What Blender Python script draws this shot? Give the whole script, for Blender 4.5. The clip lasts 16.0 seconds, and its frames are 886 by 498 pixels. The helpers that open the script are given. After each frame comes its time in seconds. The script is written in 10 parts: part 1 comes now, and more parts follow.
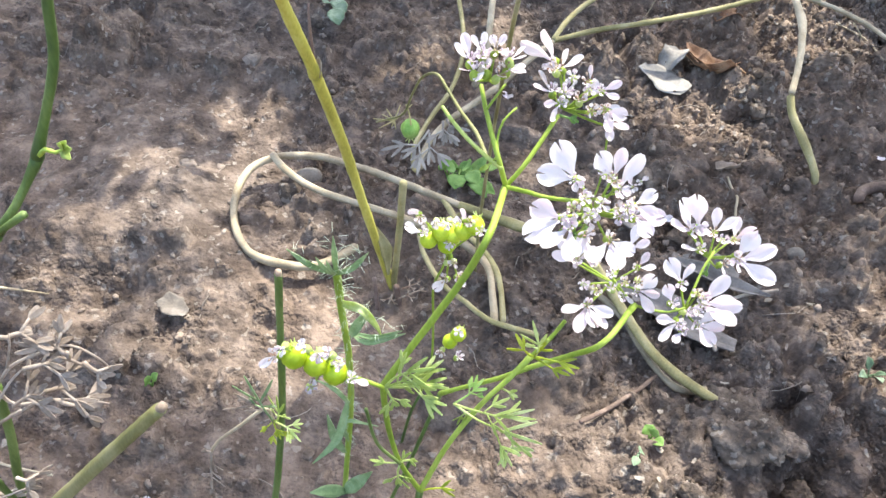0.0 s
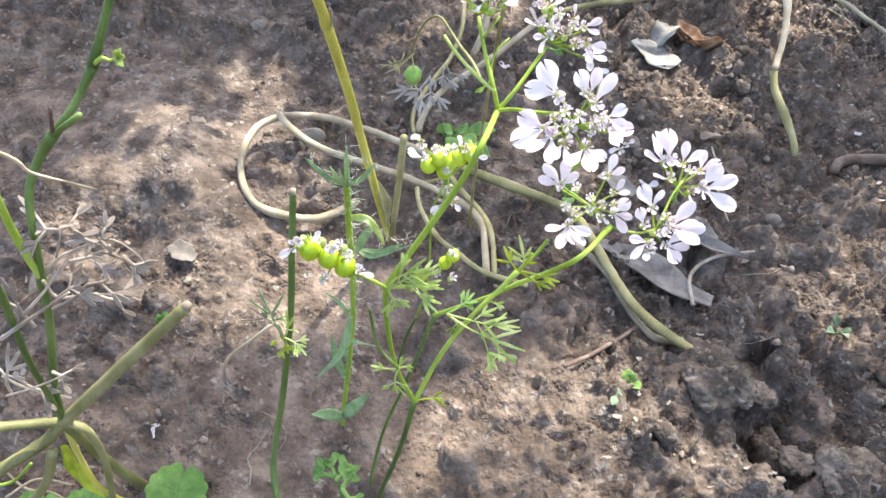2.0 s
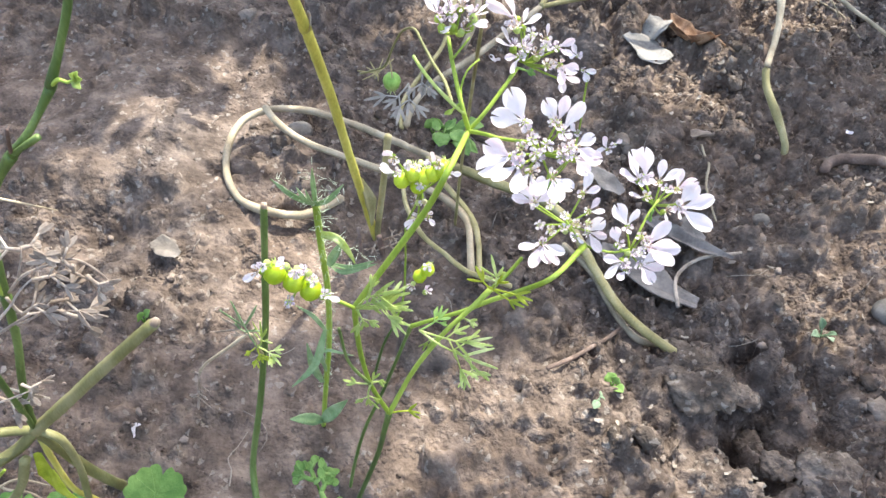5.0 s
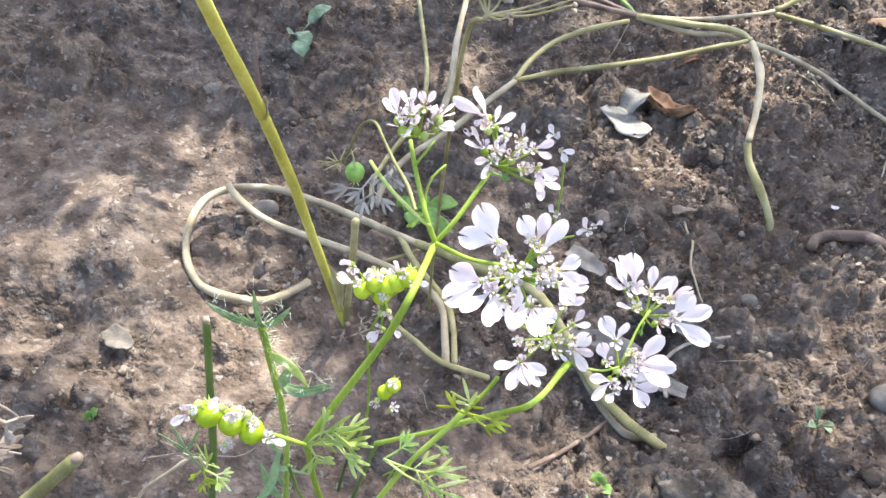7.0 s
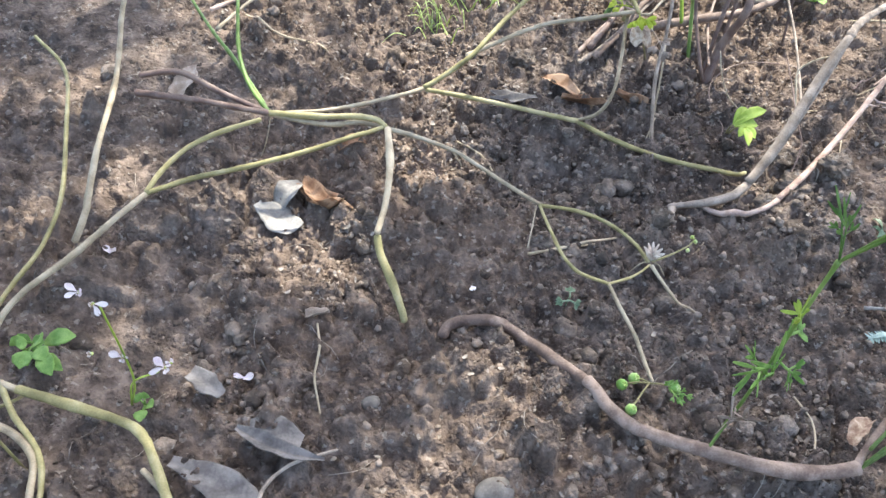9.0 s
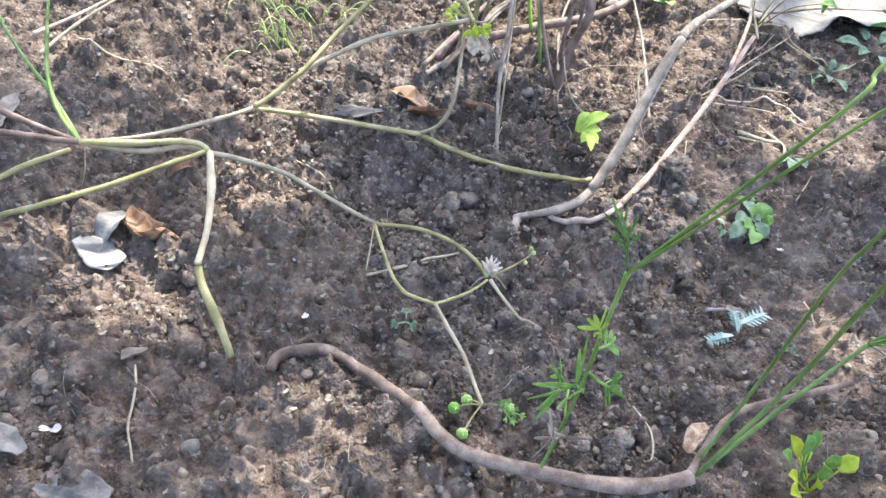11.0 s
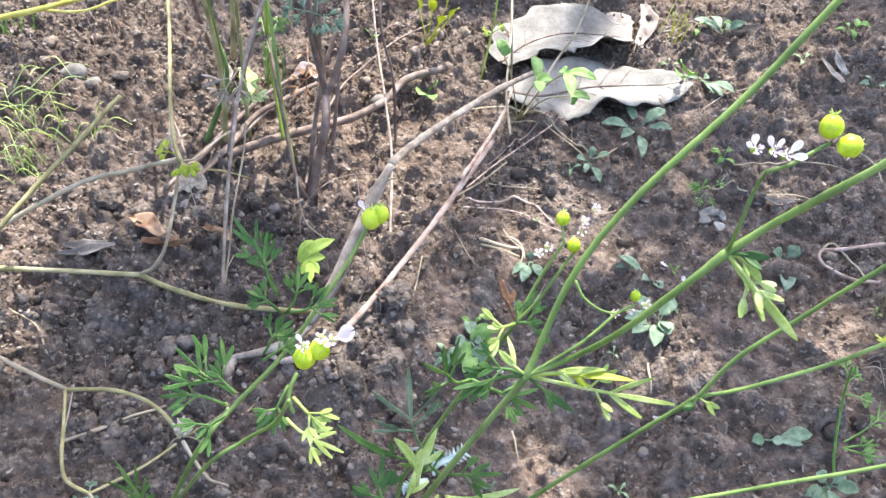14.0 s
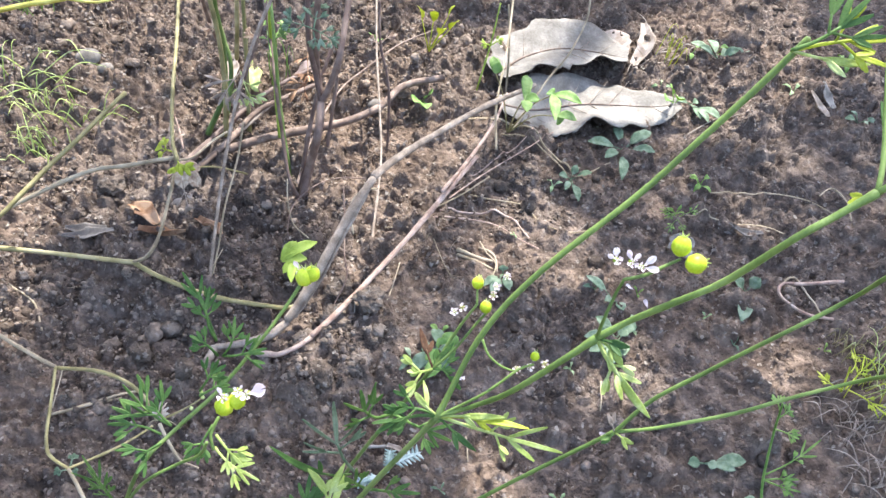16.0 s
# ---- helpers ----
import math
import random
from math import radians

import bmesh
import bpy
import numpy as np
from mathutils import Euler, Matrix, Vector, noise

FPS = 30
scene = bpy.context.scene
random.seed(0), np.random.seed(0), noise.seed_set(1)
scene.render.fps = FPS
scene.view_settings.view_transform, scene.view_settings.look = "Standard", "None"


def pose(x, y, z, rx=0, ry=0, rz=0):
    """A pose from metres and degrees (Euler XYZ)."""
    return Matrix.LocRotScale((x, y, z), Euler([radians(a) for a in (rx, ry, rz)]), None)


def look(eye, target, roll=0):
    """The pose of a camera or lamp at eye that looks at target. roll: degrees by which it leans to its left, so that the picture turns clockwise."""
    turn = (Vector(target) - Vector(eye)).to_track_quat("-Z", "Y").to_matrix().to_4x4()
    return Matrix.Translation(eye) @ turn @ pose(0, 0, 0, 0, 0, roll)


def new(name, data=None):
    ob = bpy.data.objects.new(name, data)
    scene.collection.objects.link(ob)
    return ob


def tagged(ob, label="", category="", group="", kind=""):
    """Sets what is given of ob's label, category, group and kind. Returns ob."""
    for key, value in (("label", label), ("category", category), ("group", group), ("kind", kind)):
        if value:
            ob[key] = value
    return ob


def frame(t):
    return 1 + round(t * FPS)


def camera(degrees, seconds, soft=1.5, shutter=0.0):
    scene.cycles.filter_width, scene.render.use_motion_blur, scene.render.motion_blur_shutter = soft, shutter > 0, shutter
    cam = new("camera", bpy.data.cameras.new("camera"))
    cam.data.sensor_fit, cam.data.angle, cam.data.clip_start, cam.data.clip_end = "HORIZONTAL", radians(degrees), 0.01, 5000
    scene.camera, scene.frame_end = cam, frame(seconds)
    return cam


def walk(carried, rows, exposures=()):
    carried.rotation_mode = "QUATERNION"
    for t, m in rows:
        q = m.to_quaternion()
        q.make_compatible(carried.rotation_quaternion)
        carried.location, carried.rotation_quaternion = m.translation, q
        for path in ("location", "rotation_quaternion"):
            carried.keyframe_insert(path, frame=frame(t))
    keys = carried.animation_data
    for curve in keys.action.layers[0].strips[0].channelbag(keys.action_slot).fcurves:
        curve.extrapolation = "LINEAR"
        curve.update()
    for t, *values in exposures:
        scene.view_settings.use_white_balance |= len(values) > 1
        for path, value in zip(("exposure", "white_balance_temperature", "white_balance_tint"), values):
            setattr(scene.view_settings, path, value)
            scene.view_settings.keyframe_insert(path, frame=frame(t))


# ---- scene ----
# ---- camera ----
cam = camera(56.19, 16.0, soft=1.5)
PATH = [
    (0, (0.0438, 0.0394, 0.2212), (0.0124, 0.6881, -0.5392), 0.66),
    (0.5, (0.0429, 0.0358, 0.2171), (0.0142, 0.6847, -0.5433), 0.93),
    (1, (0.0424, 0.0315, 0.2162), (0.0163, 0.6799, -0.5447), 1.46),
    (1.5, (0.0424, 0.0253, 0.2228), (0.0183, 0.6701, -0.5412), 2.07),
    (2, (0.0445, 0.0206, 0.2258), (0.0207, 0.6590, -0.5435), 2.59),
    (2.5, (0.0448, 0.0167, 0.2252), (0.0242, 0.6468, -0.5511), 3.39),
    (3, (0.0456, 0.0181, 0.2275), (0.0269, 0.6395, -0.5558), 3.97),
    (5.3, (0.0485, 0.0316, 0.2286), (0.0279, 0.6509, -0.5562), 3.05),
    (5.5, (0.0482, 0.0351, 0.2255), (0.0271, 0.6593, -0.5555), 2.75),
    (6, (0.0481, 0.0418, 0.2167), (0.0325, 0.6938, -0.5414), 3.15),
    (6.5, (0.0473, 0.0453, 0.2161), (0.0387, 0.7078, -0.5329), 3.68),
    (7, (0.0494, 0.0442, 0.2222), (0.0494, 0.7188, -0.5159), 4.30),
    (7.5, (0.0676, 0.0472, 0.2309), (0.0707, 0.7274, -0.5021), 4.20),
    (8, (0.1050, 0.0579, 0.2400), (0.1105, 0.7385, -0.4926), 2.90),
    (8.5, (0.1373, 0.0705, 0.2512), (0.1871, 0.7509, -0.4799), 3.11),
    (10.8, (0.1906, 0.0765, 0.2453), (0.3595, 0.7496, -0.4747), 4.49),
    (11, (0.1971, 0.0798, 0.2461), (0.3720, 0.7543, -0.4711), 4.96),
    (11.5, (0.2114, 0.0815, 0.2479), (0.4111, 0.7614, -0.4577), 6.30),
    (12, (0.2314, 0.0806, 0.2454), (0.4450, 0.7628, -0.4538), 7.24),
    (12.5, (0.2536, 0.0856, 0.2599), (0.4720, 0.7637, -0.4419), 7.87),
    (13, (0.2744, 0.0912, 0.2705), (0.4952, 0.7618, -0.4377), 8.03),
    (13.5, (0.2963, 0.0899, 0.2818), (0.5154, 0.7550, -0.4320), 4.79),
    (14, (0.3079, 0.0999, 0.2913), (0.5235, 0.7600, -0.4283), 3.61),
    (14.5, (0.3119, 0.1055, 0.2971), (0.5209, 0.7642, -0.4257), 2.83),
    (15, (0.3198, 0.0943, 0.3073), (0.5144, 0.7485, -0.4236), 2.52),
    (15.5, (0.3315, 0.0940, 0.3167), (0.5200, 0.7448, -0.4187), 4.44),
    (16, (0.3237, 0.0940, 0.3211), (0.5171, 0.7339, -0.4226), 6.92),
]
EXPOSURES = [(0.0, 1.44, 6600, 3), (8.0, 1.42, 6500, 3), (11.0, 1.72, 6250, 4), (13.0, 1.64, 6300, 7), (14.0, 1.58, 6300, 7), (16.0, 1.47, 6350, 7)]
walk(cam, [(t, look(eye, target, roll)) for t, eye, target, roll in PATH], EXPOSURES)

# ---- light ----
SUN_WAY = Vector((0.32, 0.58, 1.0)).normalized()      # towards the sun
elevation, heading = math.asin(SUN_WAY.z), math.atan2(SUN_WAY.x, SUN_WAY.y)
world = bpy.data.worlds.new("sky")
scene.world = world
world.use_nodes = True
sky = world.node_tree.nodes.new("ShaderNodeTexSky")
sky.sky_type, sky.sun_disc = "NISHITA", False
sky.air_density, sky.dust_density, sky.ozone_density = 0.8, 3.0, 0.7
sky.sun_elevation, sky.sun_rotation = elevation, heading
world.node_tree.links.new(sky.outputs[0], world.node_tree.nodes["Background"].inputs[0])
world.node_tree.nodes["Background"].inputs[1].default_value = 0.265
sun_data = bpy.data.lights.new("sun", "SUN")
sun_data.energy, sun_data.angle, sun_data.color = 4.5, radians(0.53), (1.0, 0.96, 0.90)
sun = new("sun", sun_data)
sun.matrix_world = look(SUN_WAY * 4, (0, 0, 0))


# ---- materials ----
def material(name, dark, mid, light, scale=300.0, fine=1800.0, rough=0.6, bump=0.3, dist=0.0004, through_=0.0, spread=(0.3, 0.5, 0.7),
             island=0.25, stretch=(1, 1, 1), specular=0.4, through_tint=None):
    """A surface with colour that varies at two scales, a fine relief and, for leaves, light that shines through."""
    m = bpy.data.materials.new(name)
    m.use_nodes = True
    nt = m.node_tree
    n, link = nt.nodes, nt.links.new
    bsdf = n["Principled BSDF"]
    coord = n.new("ShaderNodeTexCoord")
    mapping = n.new("ShaderNodeMapping")
    mapping.inputs["Scale"].default_value = stretch
    link(coord.outputs["Object"], mapping.inputs[0])
    big, small = n.new("ShaderNodeTexNoise"), n.new("ShaderNodeTexNoise")
    for tex, s, detail in ((big, scale, 6.0), (small, fine, 4.0)):
        tex.inputs["Scale"].default_value, tex.inputs["Detail"].default_value = s, detail
        link(mapping.outputs[0], tex.inputs["Vector"])
    geo, info = n.new("ShaderNodeNewGeometry"), n.new("ShaderNodeObjectInfo")
    add = n.new("ShaderNodeMath"); add.operation = "MULTIPLY_ADD"
    add.inputs[1].default_value = 0.35
    link(small.outputs[0], add.inputs[0]); link(big.outputs[0], add.inputs[2])
    vary = n.new("ShaderNodeMath"); vary.operation = "MULTIPLY_ADD"
    vary.inputs[1].default_value = island
    link(geo.outputs["Random Per Island"], vary.inputs[0]); link(add.outputs[0], vary.inputs[2])
    vary2 = n.new("ShaderNodeMath"); vary2.operation = "MULTIPLY_ADD"
    vary2.inputs[1].default_value = island * 0.6
    link(info.outputs["Random"], vary2.inputs[0]); link(vary.outputs[0], vary2.inputs[2])
    shift = n.new("ShaderNodeMath"); shift.operation = "SUBTRACT"
    shift.inputs[1].default_value = 0.175 + island * 0.8
    link(vary2.outputs[0], shift.inputs[0])
    ramp = n.new("ShaderNodeValToRGB")
    ramp.color_ramp.elements[0].position, ramp.color_ramp.elements[1].position = spread[0], spread[2]
    middle = ramp.color_ramp.elements.new(spread[1])
    ramp.color_ramp.elements[0].color = (*dark, 1)
    middle.color = (*mid, 1)
    ramp.color_ramp.elements[2].color = (*light, 1)
    link(shift.outputs[0], ramp.inputs[0])
    link(ramp.outputs[0], bsdf.inputs["Base Color"])
    bsdf.inputs["Roughness"].default_value = rough
    bsdf.inputs["Specular IOR Level"].default_value = specular
    relief = n.new("ShaderNodeBump")
    relief.inputs["Strength"].default_value, relief.inputs["Distance"].default_value = bump, dist
    link(add.outputs[0], relief.inputs["Height"])
    link(relief.outputs[0], bsdf.inputs["Normal"])
    if through_:
        trans, mix = n.new("ShaderNodeBsdfTranslucent"), n.new("ShaderNodeMixShader")
        mix.inputs[0].default_value = through_
        if through_tint:
            tint = n.new("ShaderNodeMixRGB"); tint.blend_type = "MULTIPLY"
            tint.inputs[0].default_value, tint.inputs[2].default_value = 1.0, (*through_tint, 1)
            link(ramp.outputs[0], tint.inputs[1]); link(tint.outputs[0], trans.inputs[0])
        else:
            link(ramp.outputs[0], trans.inputs[0])
        link(bsdf.outputs[0], mix.inputs[1]); link(trans.outputs[0], mix.inputs[2])
        link(mix.outputs[0], n["Material Output"].inputs[0])
    return m


def soil_material(name, dark, mid, light, scale, bump, dist, island=0.0):
    """Dry earth: colour that drifts over hands' widths and varies a little from crumb to crumb, over a fine crumbly relief."""
    m = material(name, dark, mid, light, scale=scale, fine=700.0, rough=0.95, bump=bump, dist=dist, spread=(0.34, 0.5, 0.68), island=island, specular=0.1)
    nt = m.node_tree
    n, link = nt.nodes, nt.links.new
    coord, ramp = n["Texture Coordinate"], n["Color Ramp"]
    # crumbs finer than the mesh: rounded cells over a soft noise
    soft = n.new("ShaderNodeTexNoise")
    soft.inputs["Scale"].default_value, soft.inputs["Detail"].default_value, soft.inputs["Roughness"].default_value = 320.0, 5.0, 0.58
    cells = n.new("ShaderNodeTexVoronoi"); cells.feature = "SMOOTH_F1"
    cells.inputs["Scale"].default_value, cells.inputs["Smoothness"].default_value = 620.0, 0.35
    jitter = n.new("ShaderNodeTexNoise"); jitter.inputs["Scale"].default_value = 500.0
    bend = n.new("ShaderNodeMixRGB"); bend.inputs[0].default_value = 0.0022
    link(coord.outputs["Object"], soft.inputs["Vector"]); link(coord.outputs["Object"], jitter.inputs["Vector"])
    link(coord.outputs["Object"], bend.inputs[1]); link(jitter.outputs["Color"], bend.inputs[2])
    link(bend.outputs[0], cells.inputs["Vector"])
    patchy = n.new("ShaderNodeTexNoise"); patchy.inputs["Scale"].default_value, patchy.inputs["Detail"].default_value = 70.0, 3.0
    link(coord.outputs["Object"], patchy.inputs["Vector"])
    depth = n.new("ShaderNodeMapRange")
    depth.inputs["From Min"].default_value, depth.inputs["From Max"].default_value = 0.42, 0.62
    depth.inputs["To Min"].default_value, depth.inputs["To Max"].default_value = -0.10, -0.75
    link(patchy.outputs[0], depth.inputs["Value"])
    both = n.new("ShaderNodeMath"); both.operation = "MULTIPLY_ADD"
    link(cells.outputs["Distance"], both.inputs[0]); link(depth.outputs[0], both.inputs[1]); link(soft.outputs[0], both.inputs[2])
    link(both.outputs[0], n["Bump"].inputs["Height"])
    # reddish and grey drifts over the field
    drift = n.new("ShaderNodeTexNoise"); drift.inputs["Scale"].default_value, drift.inputs["Detail"].default_value = 9.0, 4.0
    link(coord.outputs["Object"], drift.inputs["Vector"])
    hue = n.new("ShaderNodeValToRGB")
    hue.color_ramp.elements[0].position, hue.color_ramp.elements[1].position = 0.36, 0.64
    hue.color_ramp.elements[0].color, hue.color_ramp.elements[1].color = (0.92, 0.93, 0.95, 1), (1.07, 1.01, 0.95, 1)
    link(drift.outputs[0], hue.inputs[0])
    tint = n.new("ShaderNodeMixRGB"); tint.blend_type = "MULTIPLY"; tint.inputs[0].default_value = 1.0
    link(ramp.outputs[0], tint.inputs[1]); link(hue.outputs[0], tint.inputs[2])
    # sparse pale grit and chaff in the crust
    grit = n.new("ShaderNodeTexVoronoi"); grit.inputs["Scale"].default_value = 640.0
    link(bend.outputs[0], grit.inputs["Vector"])
    sep = n.new("ShaderNodeSeparateColor"); link(grit.outputs["Color"], sep.inputs[0])
    pick = n.new("ShaderNodeMath"); pick.operation = "GREATER_THAN"; pick.inputs[1].default_value = 0.95
    link(sep.outputs[0], pick.inputs[0])
    gate = n.new("ShaderNodeMath"); gate.operation = "MULTIPLY"
    link(pick.outputs[0], gate.inputs[0]); link(patchy.outputs[0], gate.inputs[1])
    mixed = n.new("ShaderNodeMixRGB"); mixed.inputs[2].default_value = (0.30, 0.26, 0.225, 1)
    link(gate.outputs[0], mixed.inputs[0]); link(tint.outputs[0], mixed.inputs[1])
    link(mixed.outputs[0], n["Principled BSDF"].inputs["Base Color"])
    return m


SOIL = soil_material("soil", (0.080, 0.060, 0.049), (0.134, 0.102, 0.083), (0.215, 0.166, 0.136), 110.0, 1.0, 0.0019)
CLOD = soil_material("clod", (0.085, 0.066, 0.053), (0.150, 0.118, 0.095), (0.260, 0.208, 0.170), 130.0, 1.0, 0.0014, 0.42)
CHAFF = material("chaff", (0.10, 0.08, 0.064), (0.175, 0.142, 0.115), (0.29, 0.245, 0.205), scale=200, fine=2000, rough=0.9, island=0.7, specular=0.2)
GREEN = material("fresh_green", (0.20, 0.28, 0.03), (0.30, 0.40, 0.05), (0.44, 0.54, 0.10), scale=140, fine=2600, rough=0.5, bump=0.25, dist=0.0002,
                 through_=0.22, stretch=(1, 1, 0.25))
DEEP = material("deep_green", (0.05, 0.085, 0.018), (0.095, 0.145, 0.032), (0.17, 0.225, 0.065), scale=160, fine=2600, rough=0.5, bump=0.25, dist=0.0002,
                through_=0.12, stretch=(1, 1, 0.25))
LEAF = material("leaf_green", (0.13, 0.25, 0.05), (0.22, 0.36, 0.09), (0.34, 0.48, 0.15), scale=220, fine=2400, rough=0.5, through_=0.42,
                through_tint=(1.0, 1.0, 0.45))
PALE_LEAF = material("pale_leaf", (0.36, 0.44, 0.10), (0.52, 0.60, 0.19), (0.70, 0.74, 0.38), scale=220, fine=2400, rough=0.55, through_=0.4)
BLUE_LEAF = material("blue_leaf", (0.095, 0.15, 0.08), (0.17, 0.235, 0.135), (0.29, 0.355, 0.235), scale=260, fine=2400, rough=0.6, through_=0.22)
DRY_LEAF = material("dry_leaf", (0.24, 0.18, 0.135), (0.37, 0.295, 0.24), (0.54, 0.46, 0.40), scale=180, fine=2000, rough=0.8, through_=0.35)
BROWN_LEAF = material("brown_leaf", (0.11, 0.05, 0.025), (0.24, 0.125, 0.065), (0.42, 0.27, 0.17), scale=160, fine=1600, rough=0.8, through_=0.2)
GREY_LEAF = material("grey_leaf", (0.15, 0.132, 0.115), (0.26, 0.232, 0.205), (0.37, 0.338, 0.305), scale=90, fine=900, rough=0.85, bump=0.4, dist=0.0006, through_=0.1)
BLEACHED = material("bleached_leaf", (0.11, 0.095, 0.08), (0.205, 0.182, 0.157), (0.31, 0.282, 0.248), scale=70, fine=700, rough=0.85, bump=0.6, dist=0.0010, through_=0.08, spread=(0.3, 0.52, 0.72))
YELLOW = material("yellow_stem", (0.38, 0.32, 0.05), (0.60, 0.52, 0.10), (0.75, 0.67, 0.20), scale=120, fine=1800, rough=0.45, through_=0.1, stretch=(1, 1, 0.2))
YELLOW_LEAF = material("yellow_leaf", (0.34, 0.40, 0.03), (0.50, 0.55, 0.05), (0.64, 0.66, 0.12), scale=200, fine=2000, rough=0.5, through_=0.4)
VINE = material("vine", (0.145, 0.12, 0.045), (0.265, 0.222, 0.092), (0.40, 0.335, 0.18), scale=110, fine=1800, rough=0.6, island=0.2, spread=(0.28, 0.5, 0.72))
TAN = material("tan_stem", (0.18, 0.136, 0.083), (0.325, 0.255, 0.165), (0.48, 0.39, 0.275), scale=110, fine=1800, rough=0.7, bump=0.5, spread=(0.28, 0.5, 0.72))
ROOT = material("root_bark", (0.082, 0.052, 0.039), (0.152, 0.102, 0.078), (0.275, 0.20, 0.160), scale=160, fine=1500, rough=0.8, bump=0.6, dist=0.0005)
GREYROOT = material("grey_bark", (0.14, 0.104, 0.078), (0.25, 0.194, 0.150), (0.40, 0.322, 0.26), scale=160, fine=1500, rough=0.85, bump=0.7, dist=0.0006)
PINK_ROOT = material("pink_root", (0.24, 0.15, 0.115), (0.40, 0.28, 0.22), (0.58, 0.44, 0.37), scale=160, fine=1500, rough=0.8, bump=0.6, dist=0.0005)
SHOOT_LEAF = material("shoot_leaf", (0.06, 0.135, 0.03), (0.11, 0.21, 0.05), (0.20, 0.31, 0.085), scale=220, fine=2400, rough=0.5, through_=0.4, through_tint=(1.0, 1.0, 0.5))
PURPLE = material("purple_stem", (0.07, 0.040, 0.031), (0.132, 0.082, 0.064), (0.225, 0.155, 0.122), scale=130, fine=1800, rough=0.6, bump=0.4)
ROT_LEAF = material("rotting_leaf", (0.065, 0.057, 0.052), (0.115, 0.10, 0.092), (0.20, 0.175, 0.16), scale=150, fine=900, rough=0.85, bump=0.6, dist=0.0008)
STALK = material("stalk_green", (0.10, 0.16, 0.035), (0.165, 0.245, 0.055), (0.25, 0.34, 0.095), scale=140, fine=2600, rough=0.5, bump=0.25, dist=0.0002, through_=0.18, stretch=(1, 1, 0.25))
SCRAP = material("scrap", (0.075, 0.062, 0.05), (0.12, 0.098, 0.08), (0.185, 0.155, 0.13), scale=150, fine=900, rough=0.85, bump=0.6, dist=0.0008)
PETAL = material("petal", (0.74, 0.55, 0.61), (0.87, 0.77, 0.78), (0.91, 0.87, 0.86), scale=500, fine=3500, rough=0.6, through_=0.5, spread=(0.25, 0.42, 0.6),
                 bump=0.15, dist=0.0001)
LILAC = material("lilac", (0.56, 0.40, 0.49), (0.73, 0.61, 0.67), (0.86, 0.78, 0.81), scale=900, fine=4000, rough=0.6, through_=0.2)
BROWNISH = material("withered", (0.22, 0.13, 0.09), (0.40, 0.28, 0.20), (0.62, 0.50, 0.38), scale=500, fine=3500, rough=0.8, through_=0.2)
FRUIT = material("green_fruit", (0.32, 0.43, 0.012), (0.46, 0.57, 0.025), (0.60, 0.69, 0.06), scale=260, fine=2500, rough=0.38, bump=0.15, dist=0.0001,
                 through_=0.18)
DULL_FRUIT = material("dull_fruit", (0.16, 0.30, 0.05), (0.26, 0.42, 0.09), (0.40, 0.52, 0.18), scale=260, fine=2500, rough=0.45, through_=0.1)
STONE = material("stone", (0.10, 0.085, 0.071), (0.16, 0.137, 0.117), (0.25, 0.218, 0.19), scale=160, fine=1200, rough=0.9, bump=0.5, dist=0.0004)
FROST = material("frosty_leaf", (0.19, 0.26, 0.22), (0.32, 0.40, 0.36), (0.50, 0.57, 0.53), scale=260, fine=2400, rough=0.6, through_=0.2)
CREAM = material("cream_petal", (0.50, 0.38, 0.30), (0.66, 0.55, 0.45), (0.80, 0.72, 0.62), scale=500, fine=3500, rough=0.7, through_=0.3)
OLIVE = material("olive_stem", (0.085, 0.08, 0.028), (0.155, 0.145, 0.05), (0.24, 0.215, 0.10), scale=140, fine=2200, rough=0.55, bump=0.3, dist=0.0002, stretch=(1, 1, 0.25))
HERB = material("herb_leaf", (0.20, 0.30, 0.13), (0.30, 0.41, 0.20), (0.44, 0.54, 0.31), scale=260, fine=2400, rough=0.65, through_=0.3)
HAIR = material("plant_hair", (0.6, 0.66, 0.5), (0.7, 0.76, 0.6), (0.85, 0.88, 0.75), scale=300, fine=2000, rough=0.5, through_=0.4)
BARK = material("tree_bark", (0.08, 0.06, 0.045), (0.16, 0.12, 0.09), (0.26, 0.21, 0.16), scale=20, fine=140, rough=0.9, bump=0.8, dist=0.004)


# ---- builders ----
rng = np.random.default_rng(11)


def mesh_object(name, verts, faces, mat, smooth=True):
    me = bpy.data.meshes.new(name)
    me.from_pydata([tuple(v) for v in verts], [], faces)
    me.materials.append(mat)
    me.update()
    if smooth:
        me.polygons.foreach_set("use_smooth", [True] * len(me.polygons))
    return new(name, me)


def thing(name, at, label, category, group=""):
    ob = new(name)
    ob.empty_display_size = 0.01
    ob.location = at
    return tagged(ob, label, category, group)


def part(name, shape, mat, parent, label=""):
    """One mesh under a thing or under a part of it; the shape is in world metres."""
    verts, faces = shape
    top = parent if parent.parent is None else parent.parent
    ob = mesh_object(name, np.asarray(verts, float) - np.array(top.location), faces, mat)
    ob.parent = parent
    return tagged(ob, label)


def piece(name, me, parent, m):
    """A piece that shares its mesh, under a part, at the world pose m."""
    ob = new(name, me)
    top = parent if parent.parent is None else parent.parent
    ob.parent = parent
    ob.matrix_basis = Matrix.Translation(-top.location) @ m
    return ob


